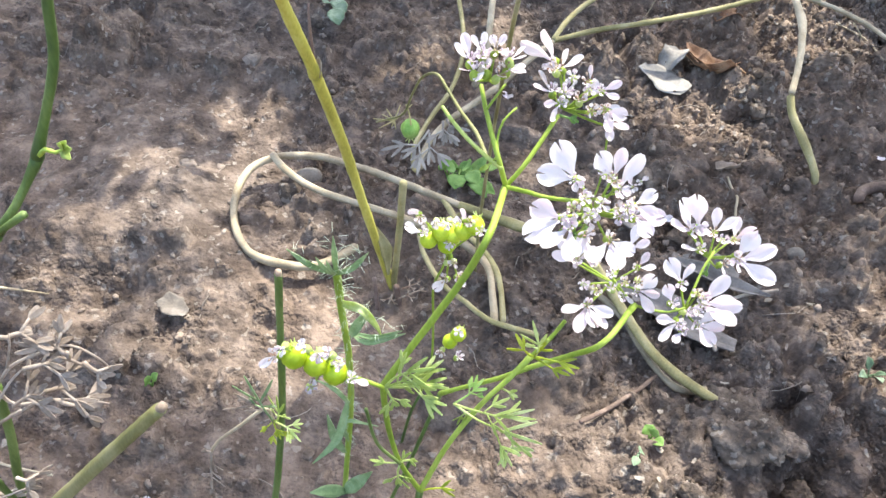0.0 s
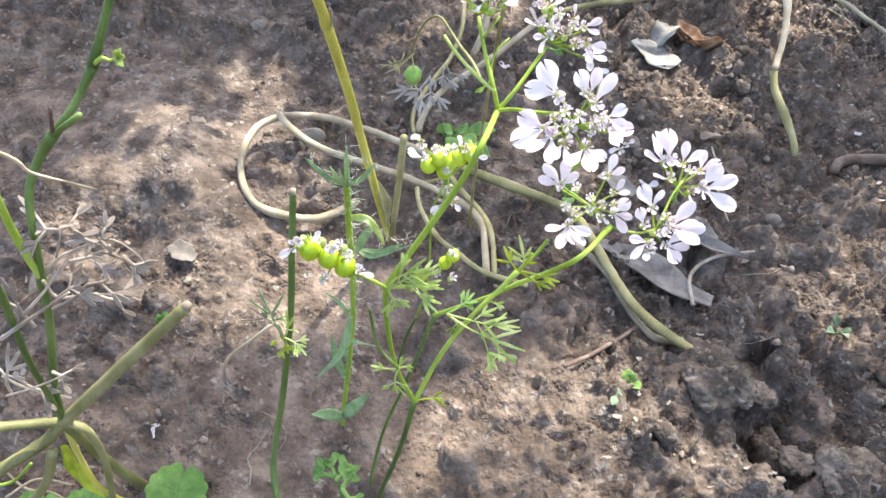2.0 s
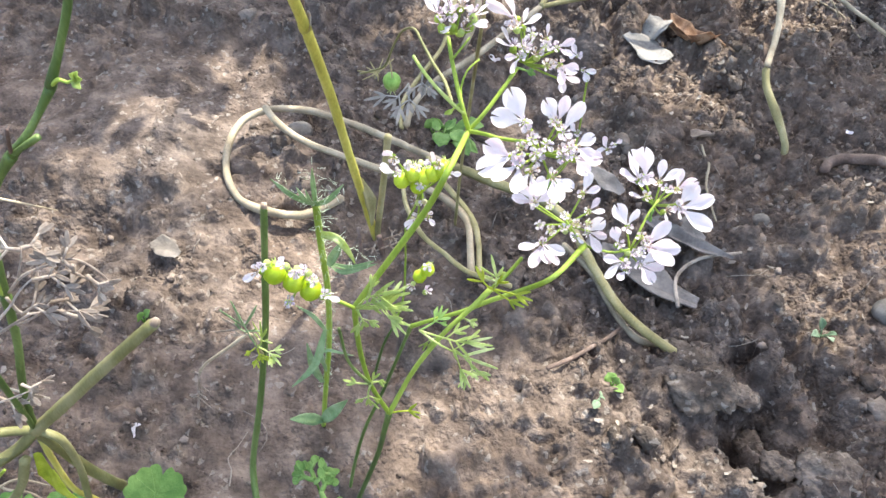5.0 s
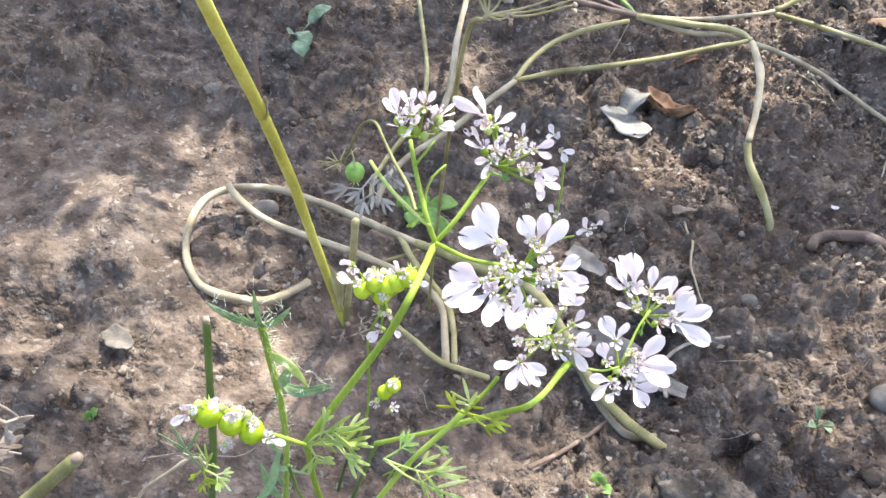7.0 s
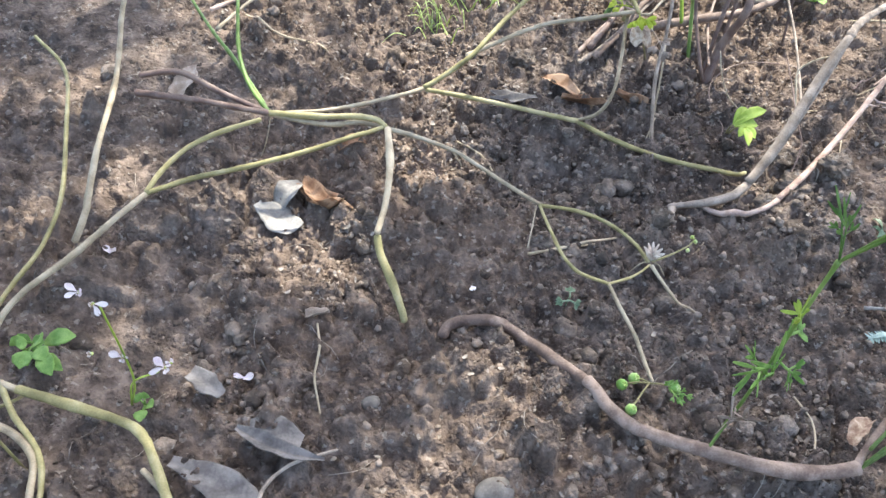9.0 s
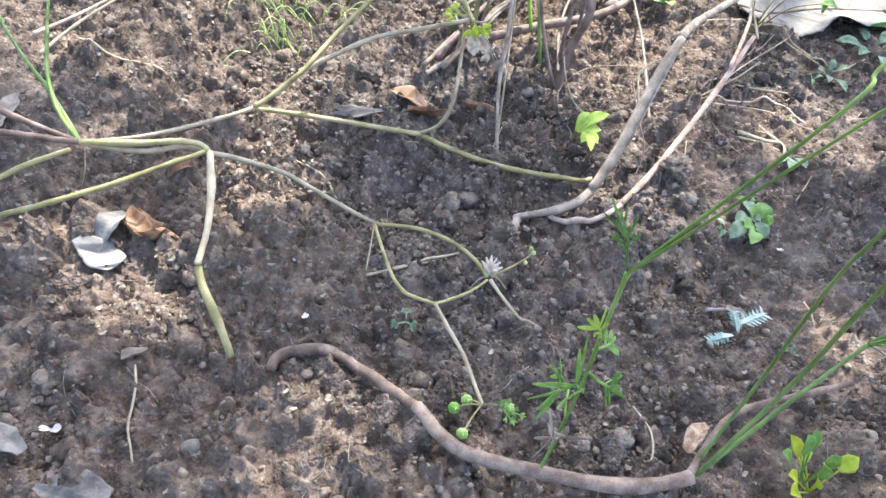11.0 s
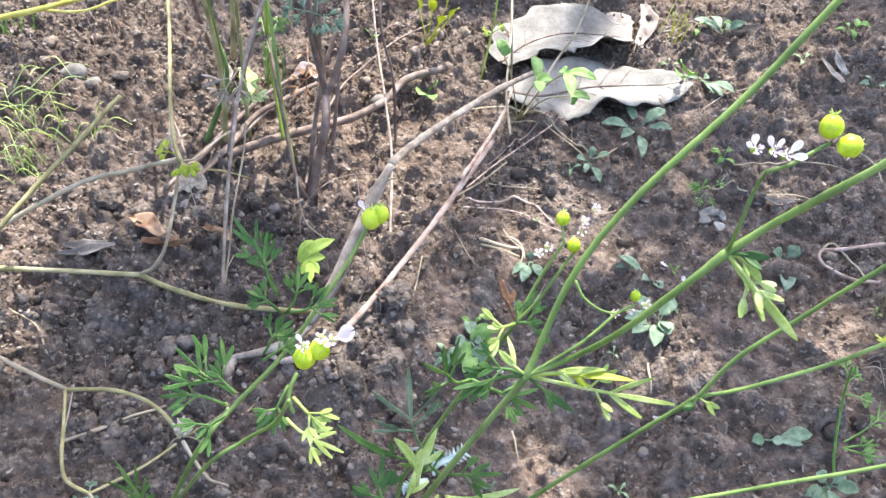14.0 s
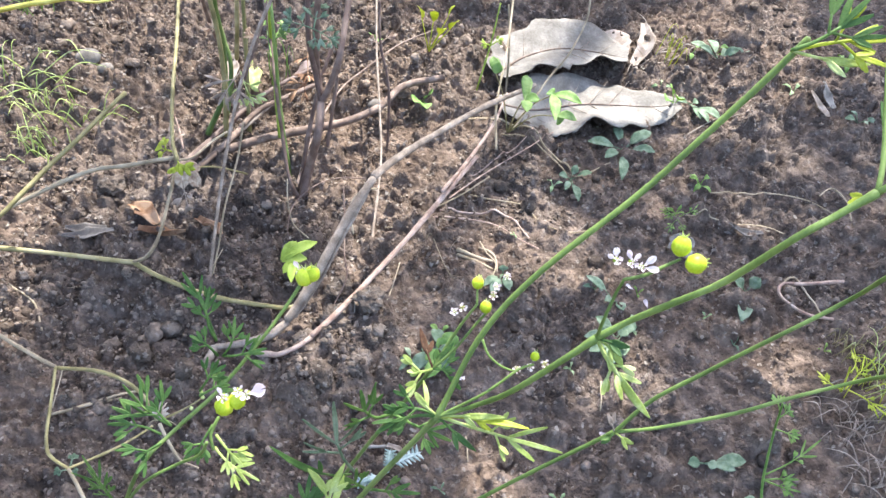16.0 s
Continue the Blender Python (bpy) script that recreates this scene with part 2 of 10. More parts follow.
def single(name, shape, mat, label, category, group="", kind=""):
    """A thing of one mesh, its origin at its base."""
    verts, faces = np.asarray(shape[0], float), shape[1]
    base = np.array([verts[:, 0].mean(), verts[:, 1].mean(), verts[:, 2].min()])
    ob = mesh_object(name, verts - base, faces, mat)
    ob.location = base
    return tagged(ob, label, category, group, kind)


def joined(*shapes):
    verts, faces = [], []
    for v, f in shapes:
        n = len(verts)
        verts += [tuple(p) for p in v]
        faces += [tuple(i + n for i in face) for face in f]
    return verts, faces


def glide(points, step):
    """A smooth line through the points, in steps of about that length."""
    p = np.asarray(points, float)
    if len(p) == 2:
        n = max(2, int(np.linalg.norm(p[1] - p[0]) / step))
        return p[0] + (p[1] - p[0]) * np.linspace(0, 1, n + 1)[:, None]
    ends = np.vstack([2 * p[0] - p[1], p, 2 * p[-1] - p[-2]])
    out = []
    for i in range(1, len(ends) - 2):
        a, b, c, d = ends[i - 1:i + 3]
        n = max(2, int(np.linalg.norm(c - b) / step))
        for u in np.arange(n) / n:
            out.append(0.5 * (2 * b + (c - a) * u + (2 * a - 5 * b + 4 * c - d) * u ** 2 + (3 * b - a - 3 * c + d) * u ** 3))
    return np.array(out + [p[-1]])


def frames_along(line):
    way = np.gradient(line, axis=0)
    way /= np.linalg.norm(way, axis=1)[:, None] + 1e-12
    side = np.cross(way[0], (0.13, 0.31, 0.94))
    if np.linalg.norm(side) < 0.1:
        side = np.cross(way[0], (1, 0, 0))
    sides = []
    for w in way:
        side = side - w * (side @ w)
        side /= np.linalg.norm(side) + 1e-12
        sides.append(side)
    sides = np.array(sides)
    return way, sides, np.cross(way, sides)


def tube(points, r0, r1=None, seg=8, wob=0.06, ribs=0.05, knots=(), step=None, flat=1.0):
    """A stem along a smooth line: tapered, ribbed and uneven; knots: (place along it 0..1, how much thicker)."""
    r1 = r0 if r1 is None else r1
    line = glide(points, step or max(1.2 * max(r0, r1), 0.0012))
    n = len(line)
    u = np.linspace(0, 1, n)
    way, a, b = frames_along(line)
    radius = r0 + (r1 - r0) * u
    radius = radius * (1 + wob * np.interp(u, np.linspace(0, 1, max(4, n // 4)), rng.uniform(-1, 1, max(4, n // 4))))
    for at, more in knots:
        radius = radius * (1 + more * np.exp(-((u - at) * n * 0.9 / 2.2) ** 2))
    line = line + (a * rng.normal(0, 1, n)[:, None] + b * rng.normal(0, 1, n)[:, None]) * (radius * wob * 0.35)[:, None]
    ang = np.arange(seg) / seg * 2 * np.pi
    groove = 1 + ribs * np.where(np.arange(seg) % 2 == 0, 1, -1)
    ring = (a[:, None] * (np.cos(ang) * groove)[None, :, None] + b[:, None] * (np.sin(ang) * groove * flat)[None, :, None]) * radius[:, None, None]
    verts = (line[:, None] + ring).reshape(-1, 3)
    faces = [(i * seg + j, i * seg + (j + 1) % seg, (i + 1) * seg + (j + 1) % seg, (i + 1) * seg + j) for i in range(n - 1) for j in range(seg)]
    verts = np.vstack([verts, line[0] - way[0] * radius[0] * 0.6, line[-1] + way[-1] * radius[-1] * 0.6])
    faces += [(n * seg, (j + 1) % seg, j) for j in range(seg)]
    faces += [(n * seg + 1, (n - 1) * seg + j, (n - 1) * seg + (j + 1) % seg) for j in range(seg)]
    return verts, faces


def ribbon(points, widths, facing, cup=0.25, thick=0.00012, across=2, twist=0.0, rows=9, ragged=0.0):
    """A blade along a smooth line with a width profile; it has two faces and a rim."""
    line = glide(points, np.linalg.norm(np.asarray(points[-1], float) - np.asarray(points[0], float)) / rows + 1e-6)
    n = len(line)
    w = np.interp(np.linspace(0, 1, n), np.linspace(0, 1, len(widths)), widths)
    if rows > 12:
        w = np.convolve(np.pad(w, 2, mode="edge"), (0.15, 0.2, 0.3, 0.2, 0.15), "valid")
    way = np.gradient(line, axis=0)
    way /= np.linalg.norm(way, axis=1)[:, None] + 1e-12
    side = np.cross(way, np.asarray(facing, float))
    side /= np.linalg.norm(side, axis=1)[:, None] + 1e-12
    up = np.cross(side, way)
    if twist:
        a = np.linspace(0, twist, n)[:, None]
        side, up = side * np.cos(a) + up * np.sin(a), up * np.cos(a) - side * np.sin(a)
    v = np.linspace(-1, 1, across * 2 + 1)
    k = len(v)
    tears = rng.uniform(-1, 0.4, (n + 4, 2))
    edge = 1 + ragged * (tears[:-4] + tears[1:-3] * 2 + tears[2:-2] * 3 + tears[3:-1] * 2 + tears[4:]) / 6
    wide = np.where(v[None] < 0, edge[:, :1], edge[:, 1:]) * w[:, None]
    wave = ragged * 0.5 * w[:, None] * np.sin(np.linspace(0, 9, n)[:, None] + 2.2 * v[None] + rng.uniform(0, 6)) * np.abs(v)[None]
    top = line[:, None] + side[:, None] * (v[None] * wide)[..., None] + up[:, None] * (cup * np.abs(v)[None] * w[:, None] + wave)[..., None]
    low = top - up[:, None] * thick
    verts = np.concatenate([top.reshape(-1, 3), low.reshape(-1, 3)])
    faces = []
    for i in range(n - 1):
        for j in range(k - 1):
            q = (i * k + j, i * k + j + 1, (i + 1) * k + j + 1, (i + 1) * k + j)
            faces += [q, tuple(x + n * k for x in reversed(q))]
        for j, order in ((0, 1), (k - 1, -1)):
            q = (i * k + j, (i + 1) * k + j, (i + 1) * k + j + n * k, i * k + j + n * k)[::order]
            faces.append(q)
    return verts, faces


def unit(v):
    v = np.asarray(v, float)
    return v / (np.linalg.norm(v) + 1e-12)


def frond(base, tip, facing, width, pairs=3, lobe=0.00055, droop=0.0, fork=2, rachis=0.00035, ends=None):
    """A finely cut leaf: a midrib with opposite side ribs that fork into narrow lobes."""
    base, tip = np.asarray(base, float), np.asarray(tip, float)
    axis = tip - base
    length = np.linalg.norm(axis)
    facing = unit(facing)
    side = unit(np.cross(axis, facing))
    up = unit(np.cross(side, axis))
    mid = [base, base + axis * 0.5 + up * length * 0.06, tip - np.array((0, 0, droop * length))]
    shapes = [tube(mid, rachis, rachis * 0.6, seg=5)]
    line = glide(mid, length / 12)
    lobe = lobe * 0.72
    shape = [lobe * 0.5, lobe * 0.8, lobe, lobe * 0.9, lobe * 0.25]

    def lobes(at, way, size, count):
        for k in range(count):
            spread = (k - (count - 1) / 2) * 0.62 + rng.normal(0, 0.1)
            w = unit(way * math.cos(spread) + unit(np.cross(up, way)) * math.sin(spread) + up * rng.normal(0, 0.18))
            s = size * rng.uniform(0.9, 1.5)
            shapes.append(ribbon([at, at + w * s * 0.5 + up * s * 0.06, at + w * s], shape, up + rng.normal(0, 0.2, 3), cup=0.2, across=1))

    for i in range(pairs):
        u = 0.42 + 0.5 * i / max(1, pairs - 1) if pairs > 1 else 0.6
        at = line[int(u * (len(line) - 1))]
        for s in (-1, 1):
            way = unit(axis / length * rng.uniform(0.65, 0.95) + side * s + up * rng.normal(0, 0.15))
            size = width * (1 - 0.45 * i / max(1, pairs)) * rng.uniform(0.75, 1.1)
            knee = at + way * size * 0.5
            shapes.append(tube([at, knee], rachis * 0.8, rachis * 0.6, seg=5))
            lobes(knee, way, size * 0.55, fork + (rng.random() < 0.4))
    lobes(line[-1], unit(line[-1] - line[-2]), width * 0.55, ends or fork + 1)
    return joined(*shapes)


def strap_leaf(base, tip, facing, spread, lobes, half):
    """A leaf of a few flat narrow straps: one to the tip and side lobes that branch off on the way."""
    base, tip = np.asarray(base, float), np.asarray(tip, float)
    axis = tip - base
    length = np.linalg.norm(axis)
    way = axis / length
    side = unit(np.cross(axis, facing))
    up = unit(np.cross(side, axis))
    bow = up * length * rng.uniform(0.03, 0.10) + side * length * rng.normal(0, 0.05)
    spot = lambda u: base + axis * u + bow * 4 * u * (1 - u)
    shapes = [tube([spot(0), spot(0.25), spot(0.5)], 0.00032, 0.00026, seg=6)]
    profile = [half * 0.35, half * 0.8, half, half * 0.95, half * 0.7, half * 0.15]
    shapes.append(ribbon([spot(0.38), spot(0.6), spot(0.8), spot(1.0)], profile, up + rng.normal(0, 0.25, 3), cup=0.25, across=2))
    for k in range(lobes):
        u = 0.42 + 0.30 * k / max(1, lobes)
        s = (-1) ** k * rng.uniform(0.8, 1.1)
        w = unit(way * rng.uniform(0.7, 1.0) + side * s + up * rng.normal(0, 0.25))
        l = spread * rng.uniform(0.65, 1.0)
        shapes.append(ribbon([spot(u), spot(u) + w * l * 0.5 + way * l * 0.1, spot(u) + w * l + way * l * 0.3], [x * 0.8 for x in profile], up + rng.normal(0, 0.3, 3), cup=0.25, across=2))
    return joined(*shapes)


def cut_leaf(base, tip, facing, spread, half, fingers=3):
    """A leaf cut into strap-like fingers: a stalk that ends in some, and two side stalks with more."""
    base, tip = np.asarray(base, float), np.asarray(tip, float)
    axis = tip - base
    length = np.linalg.norm(axis)
    way = axis / length
    side = unit(np.cross(axis, facing))
    up = unit(np.cross(side, axis))
    bow = up * length * rng.uniform(0.02, 0.09) + side * length * rng.normal(0, 0.05)
    spot = lambda u: base + axis * u + bow * 4 * u * (1 - u)
    shapes = [tube([spot(0), spot(0.3), spot(0.62)], half * 0.75, half * 0.55, seg=6)]

    def fan(at, ahead, size, count):
        across_ = unit(np.cross(up, ahead))
        for k in range(count):
            a = (k - (count - 1) / 2) * 0.55 + rng.normal(0, 0.08)
            w = unit(ahead * math.cos(a) + across_ * math.sin(a) + up * rng.normal(0, 0.14))
            l = size * rng.uniform(0.75, 1.15) * (1.1 if abs(a) < 0.2 else 0.9)
            h = half * rng.uniform(0.8, 1.1)
            shapes.append(ribbon([at, at + w * l * 0.5 + ahead * l * 0.05, at + w * l + ahead * l * 0.15],
                                 [h * 0.5, h * 0.75, h * 0.95, h * 1.05, h * 1.0, h * 0.8, h * 0.35], up + rng.normal(0, 0.22, 3), cup=0.2, across=2))

    fan(spot(0.6), unit(spot(1.0) - spot(0.6)), length * 0.38, fingers)
    if spread > 0.0022:
        for s, u in ((-1, 0.45), (1, 0.5)):
            w = unit(way * rng.uniform(0.7, 1.0) + side * s + up * rng.normal(0, 0.15))
            knee = spot(u) + w * spread * 0.45
            shapes.append(tube([spot(u), knee], half * 0.5, half * 0.45, seg=5))
            fan(knee, unit(w + way * 0.4), spread * 0.55, 2 + (rng.random() < 0.6))
    return joined(*shapes)


def petal_mesh(name, cleft, wide, mat):
    """A petal from its foot at the origin along +y, its face to +z: a narrow claw that opens into a rounded, cupped blade; cleft: how deep its tip is cut."""
    rows, cols = 10, 8
    verts, faces = [], []
    for low in (0, 1):
        for i in range(rows + 1):
            u = i / rows
            w = wide * (0.16 + 0.84 * math.sin(math.pi * 0.5 * min(1.0, u / 0.62)) ** 2) * math.sqrt(max(0.03, 1 - max(0.0, (u - 0.55) / 0.46) ** 2.4))
            for j in range(cols + 1):
                v = 2 * j / cols - 1
                y = u - cleft * max(0.0, 1 - abs(v) / 0.55) * u ** 3
                z = 0.20 * u * u + 0.32 * w * v * v - 0.07 * math.exp(-(v / 0.3) ** 2) * (1 - u) + 0.025 * math.sin(6 * u + 3 * v)
                verts.append((v * w, y, z - 0.012 * low))
    k = (rows + 1) * (cols + 1)
    for i in range(rows):
        for j in range(cols):
            q = (i * (cols + 1) + j, i * (cols + 1) + j + 1, (i + 1) * (cols + 1) + j + 1, (i + 1) * (cols + 1) + j)
            faces += [q, tuple(x + k for x in reversed(q))]
    me = bpy.data.meshes.new(name)
    me.from_pydata(verts, [], faces)
    me.materials.append(mat)
    me.polygons.foreach_set("use_smooth", [True] * len(me.polygons))
    return me


PETAL_WIDE = petal_mesh("petal_wide", 0.30, 0.34, PETAL)
PETAL_LONG = petal_mesh("petal_long", 0.02, 0.24, PETAL)
PETAL_SMALL = petal_mesh("petal_small", 0.32, 0.36, PETAL)


def basis(at, y, z, size):
    y = Vector(y).normalized()
    x = y.cross(Vector(z)).normalized()
    return Matrix.Translation(at) @ Matrix((x, y, x.cross(y))).transposed().to_4x4() @ Matrix.Scale(size, 4)


def ovoid(at, axis, r, long=1.15, ribs=0.05, rings=10, seg=18):
    axis = unit(axis)
    a = unit(np.cross(axis, (0.3, 0.5, 0.8)))
    b = np.cross(axis, a)
    verts, faces = [], []
    for i in range(1, rings):
        f = math.pi * i / rings
        for j in range(seg):
            g = 2 * math.pi * j / seg
            rr = r * math.sin(f) * (1 + ribs * (1 if j % 2 else -1) * math.sin(f))
            verts.append(np.asarray(at) - axis * r * long * math.cos(f) + a * rr * math.cos(g) + b * rr * math.sin(g))
    m = len(verts)
    verts += [np.asarray(at) - axis * r * long, np.asarray(at) + axis * r * long]
    for i in range(rings - 2):
        for j in range(seg):
            faces.append((i * seg + j, i * seg + (j + 1) % seg, (i + 1) * seg + (j + 1) % seg, (i + 1) * seg + j))
    faces += [(m, (j + 1) % seg, j) for j in range(seg)]
    faces += [(m + 1, (rings - 2) * seg + j, (rings - 2) * seg + (j + 1) % seg) for j in range(seg)]
    return verts, faces


def floret(cluster, at, tip, normal, big=2, small=1.0):
    """One flower of an umbel: outer petals large towards the tip, inner ones small, with stamens and ovary."""
    at, tip = np.asarray(at, float), np.asarray(tip, float)
    out, size = unit(tip - at), np.linalg.norm(tip - at)
    normal = unit(np.asarray(normal, float) - out * (np.asarray(normal) @ out) * 0.6)
    side = unit(np.cross(normal, out))
    heart = part("flower", ovoid(at - normal * 0.0007, normal, 0.00055, 1.3, rings=6, seg=8), GREEN if big else PALE_LEAF, cluster)
    spread = {0: [], 1: [0.0], 2: [-0.46, 0.46], 3: [-0.85, 0.0, 0.85]}[big]
    for a in spread:
        way = out * math.cos(a) + side * math.sin(a) + normal * rng.uniform(-0.05, 0.35)
        piece("petal", PETAL_WIDE if rng.random() < 0.22 else PETAL_LONG, heart,
              basis(at + way * 0.0004, way, normal + rng.normal(0, 0.25, 3), size * rng.uniform(1.0, 1.3)))
    rest = 5 - big
    for k in range(rest):
        a = math.pi + (k - (rest - 1) / 2) * (1.15 if big else 1.25) + rng.normal(0, 0.15)
        way = out * math.cos(a) + side * math.sin(a) + normal * rng.uniform(0.3, 0.9)
        piece("petal", PETAL_SMALL, heart, basis(at + way * 0.0003, way, normal + rng.normal(0, 0.3, 3), max(0.0009, size * 0.36 * small) * rng.uniform(0.8, 1.15)))
    threads = []
    for k in range(5):
        a = k * 1.2566 + rng.uniform(0, 0.6)
        w = unit(normal + 0.7 * (out * math.cos(a) + side * math.sin(a)))
        l = rng.uniform(0.0008, 0.0013)
        threads.append(tube([at, at + w * l], 0.00006, 0.00005, seg=4, step=0.0006))
        threads.append(ovoid(at + w * l, w, 0.00016, 1.3, 0, 4, 6))
    part("stamen", joined(*threads), LILAC if rng.random() < 0.7 else BROWNISH, heart)


def fruit(parent, at, axis, r, mat=FRUIT, crown=True):
    """A round ribbed fruit with withered calyx teeth on it."""
    ob = part("fruit", ovoid(at, axis, r, 1.12), mat, parent)
    if crown:
        axis = unit(axis)
        a = unit(np.cross(axis, (0.2, 0.6, 0.7)))
        b = np.cross(axis, a)
        teeth = []
        top = np.asarray(at) + axis * r * 1.05
        for k in range(5):
            g = k * 1.2566 + rng.uniform(-0.3, 0.3)
            w = unit(axis * rng.uniform(0.3, 0.9) + a * math.cos(g) + b * math.sin(g))
            teeth.append(ribbon([top, top + w * r * 0.35, top + w * r * 0.6 + axis * r * 0.15], [r * 0.09, r * 0.08, r * 0.01], axis, across=1))
        part("calyx", joined(*teeth), PALE_LEAF, ob)
    return ob


# ---- ground ----
def lattice(x, y, cell, seed):
    """Smooth random relief, about -1 to 1, with lumps of that size in metres."""
    x, y = np.asarray(x, float) / cell, np.asarray(y, float) / cell
    xi, yi = np.floor(x).astype(np.int64), np.floor(y).astype(np.int64)
    fx, fy = x - xi, y - yi

    def corner(a, b):
        h = (a * 374761393 + b * 668265263 + seed * 2246822519) & 0xFFFFFFFF
        h = ((h ^ (h >> 13)) * 1274126177) & 0xFFFFFFFF
        h = (h ^ (h >> 16)) & 0xFFFFFFFF
        return h / 2 ** 31 - 1

    u, v = fx * fx * fx * (fx * (6 * fx - 15) + 10), fy * fy * fy * (fy * (6 * fy - 15) + 10)
    return ((corner(xi, yi) * (1 - u) + corner(xi + 1, yi) * u) * (1 - v) + (corner(xi, yi + 1) * (1 - u) + corner(xi + 1, yi + 1) * u) * v)


def swell(x, y, at, rx, ry, height, power=2.0):
    d = np.abs((x - at[0]) / rx) ** power + np.abs((y - at[1]) / ry) ** power
    return height * np.exp(-d)


def heaped(x, y, cell, much, seed):
    """Rounded clods strewn about: one to a cell at most, in a share of the cells, each of its own size; how high they stand."""
    x, y = np.asarray(x, float) / cell, np.asarray(y, float) / cell
    xi, yi = np.floor(x).astype(np.int64), np.floor(y).astype(np.int64)

    def draw(a, b, salt):
        h = (a * 374761393 + b * 668265263 + (seed * 31 + salt) * 2246822519) & 0xFFFFFFFF
        h = ((h ^ (h >> 13)) * 1274126177) & 0xFFFFFFFF
        return ((h ^ (h >> 16)) & 0xFFFFFF) / 0x1000000

    top = np.zeros(np.shape(x))
    for i in (-1, 0, 1):
        for j in (-1, 0, 1):
            a, b = xi + i, yi + j
            r = (0.22 + 0.42 * draw(a, b, 1) ** 1.5) * (draw(a, b, 2) < much)
            turn, long = draw(a, b, 3) * 6.283, 0.65 + 0.5 * draw(a, b, 4)
            dx, dy = x - a - draw(a, b, 5), y - b - draw(a, b, 6)
            dx, dy = (dx * np.cos(turn) + dy * np.sin(turn)) / long, dy * np.cos(turn) - dx * np.sin(turn)
            d = (dx * dx + dy * dy) / np.maximum(r, 1e-6) ** 2
            top = np.maximum(top, np.where(r > 0, r * np.clip(1 - d * d, 0, 1) ** 0.62, 0))
    return top * cell


def groove(x, y, line, width, depth):
    """A crack along a line."""
    best = np.full(np.shape(x), 9.0)
    jig = lattice(x, y, 0.009, 77) * width * 0.9
    for (ax, ay, _), (bx, by, _) in zip(line, line[1:]):
        u = np.clip(((x - ax) * (bx - ax) + (y - ay) * (by - ay)) / ((bx - ax) ** 2 + (by - ay) ** 2), 0, 1)
        best = np.minimum(best, np.hypot(x - ax - u * (bx - ax), y - ay - u * (by - ay)))
    return -depth * np.exp(-((best + jig) / width) ** 2)


PIT = [(-0.0808, 0.2012, 0.0000)][0]
CREVICE = [(0.1366, 0.1580, 0), (0.1356, 0.1532, 0), (0.1387, 0.1400, 0), (0.1440, 0.1310, 0)]
CREVICE_TWO = [(0.1470, 0.1545, 0), (0.1500, 0.1495, 0), (0.1565, 0.1415, 0)]
CREVICE_RIM = [(0.1430, 0.1740, 0), (0.1504, 0.1775, 0), (0.1627, 0.1740, 0), (0.1700, 0.1629, 0), (0.1700, 0.1430, 0)]
CLODS = [(0.1240, 0.1600, 0), (0.1613, 0.1348, 0), (0.1269, 0.1279, 0)]
PALE_MOUND = [(0.2032, 0.2242, 0.0000)][0]
BANK = [(0.3769, 0.3662, 0.0000), (0.3559, 0.3228, 0.0000), (0.3403, 0.2966, 0.0000), (0.3273, 0.2781, 0.0000)]
BANK_PIT = [(0.3365, 0.2783, 0.0000)][0]
RED_CRACK = [(0.3239, 0.2655, 0.0000), (0.3312, 0.2425, 0.0000), (0.3220, 0.2145, 0.0000), (0.3170, 0.1998, 0.0000)]
MOUND_EDGE = [(0.2262, 0.2385, 0.0000), (0.2244, 0.2209, -0.0000), (0.2210, 0.2050, 0.0000)]
LEFT_HEAP = [(-0.0796, 0.2517, 0.0000), (-0.0543, 0.2202, 0.0000), (-0.0960, 0.2254, 0.0000)]
FAR_HEAP = [(0.2205, 0.5414, 0.0000)][0]


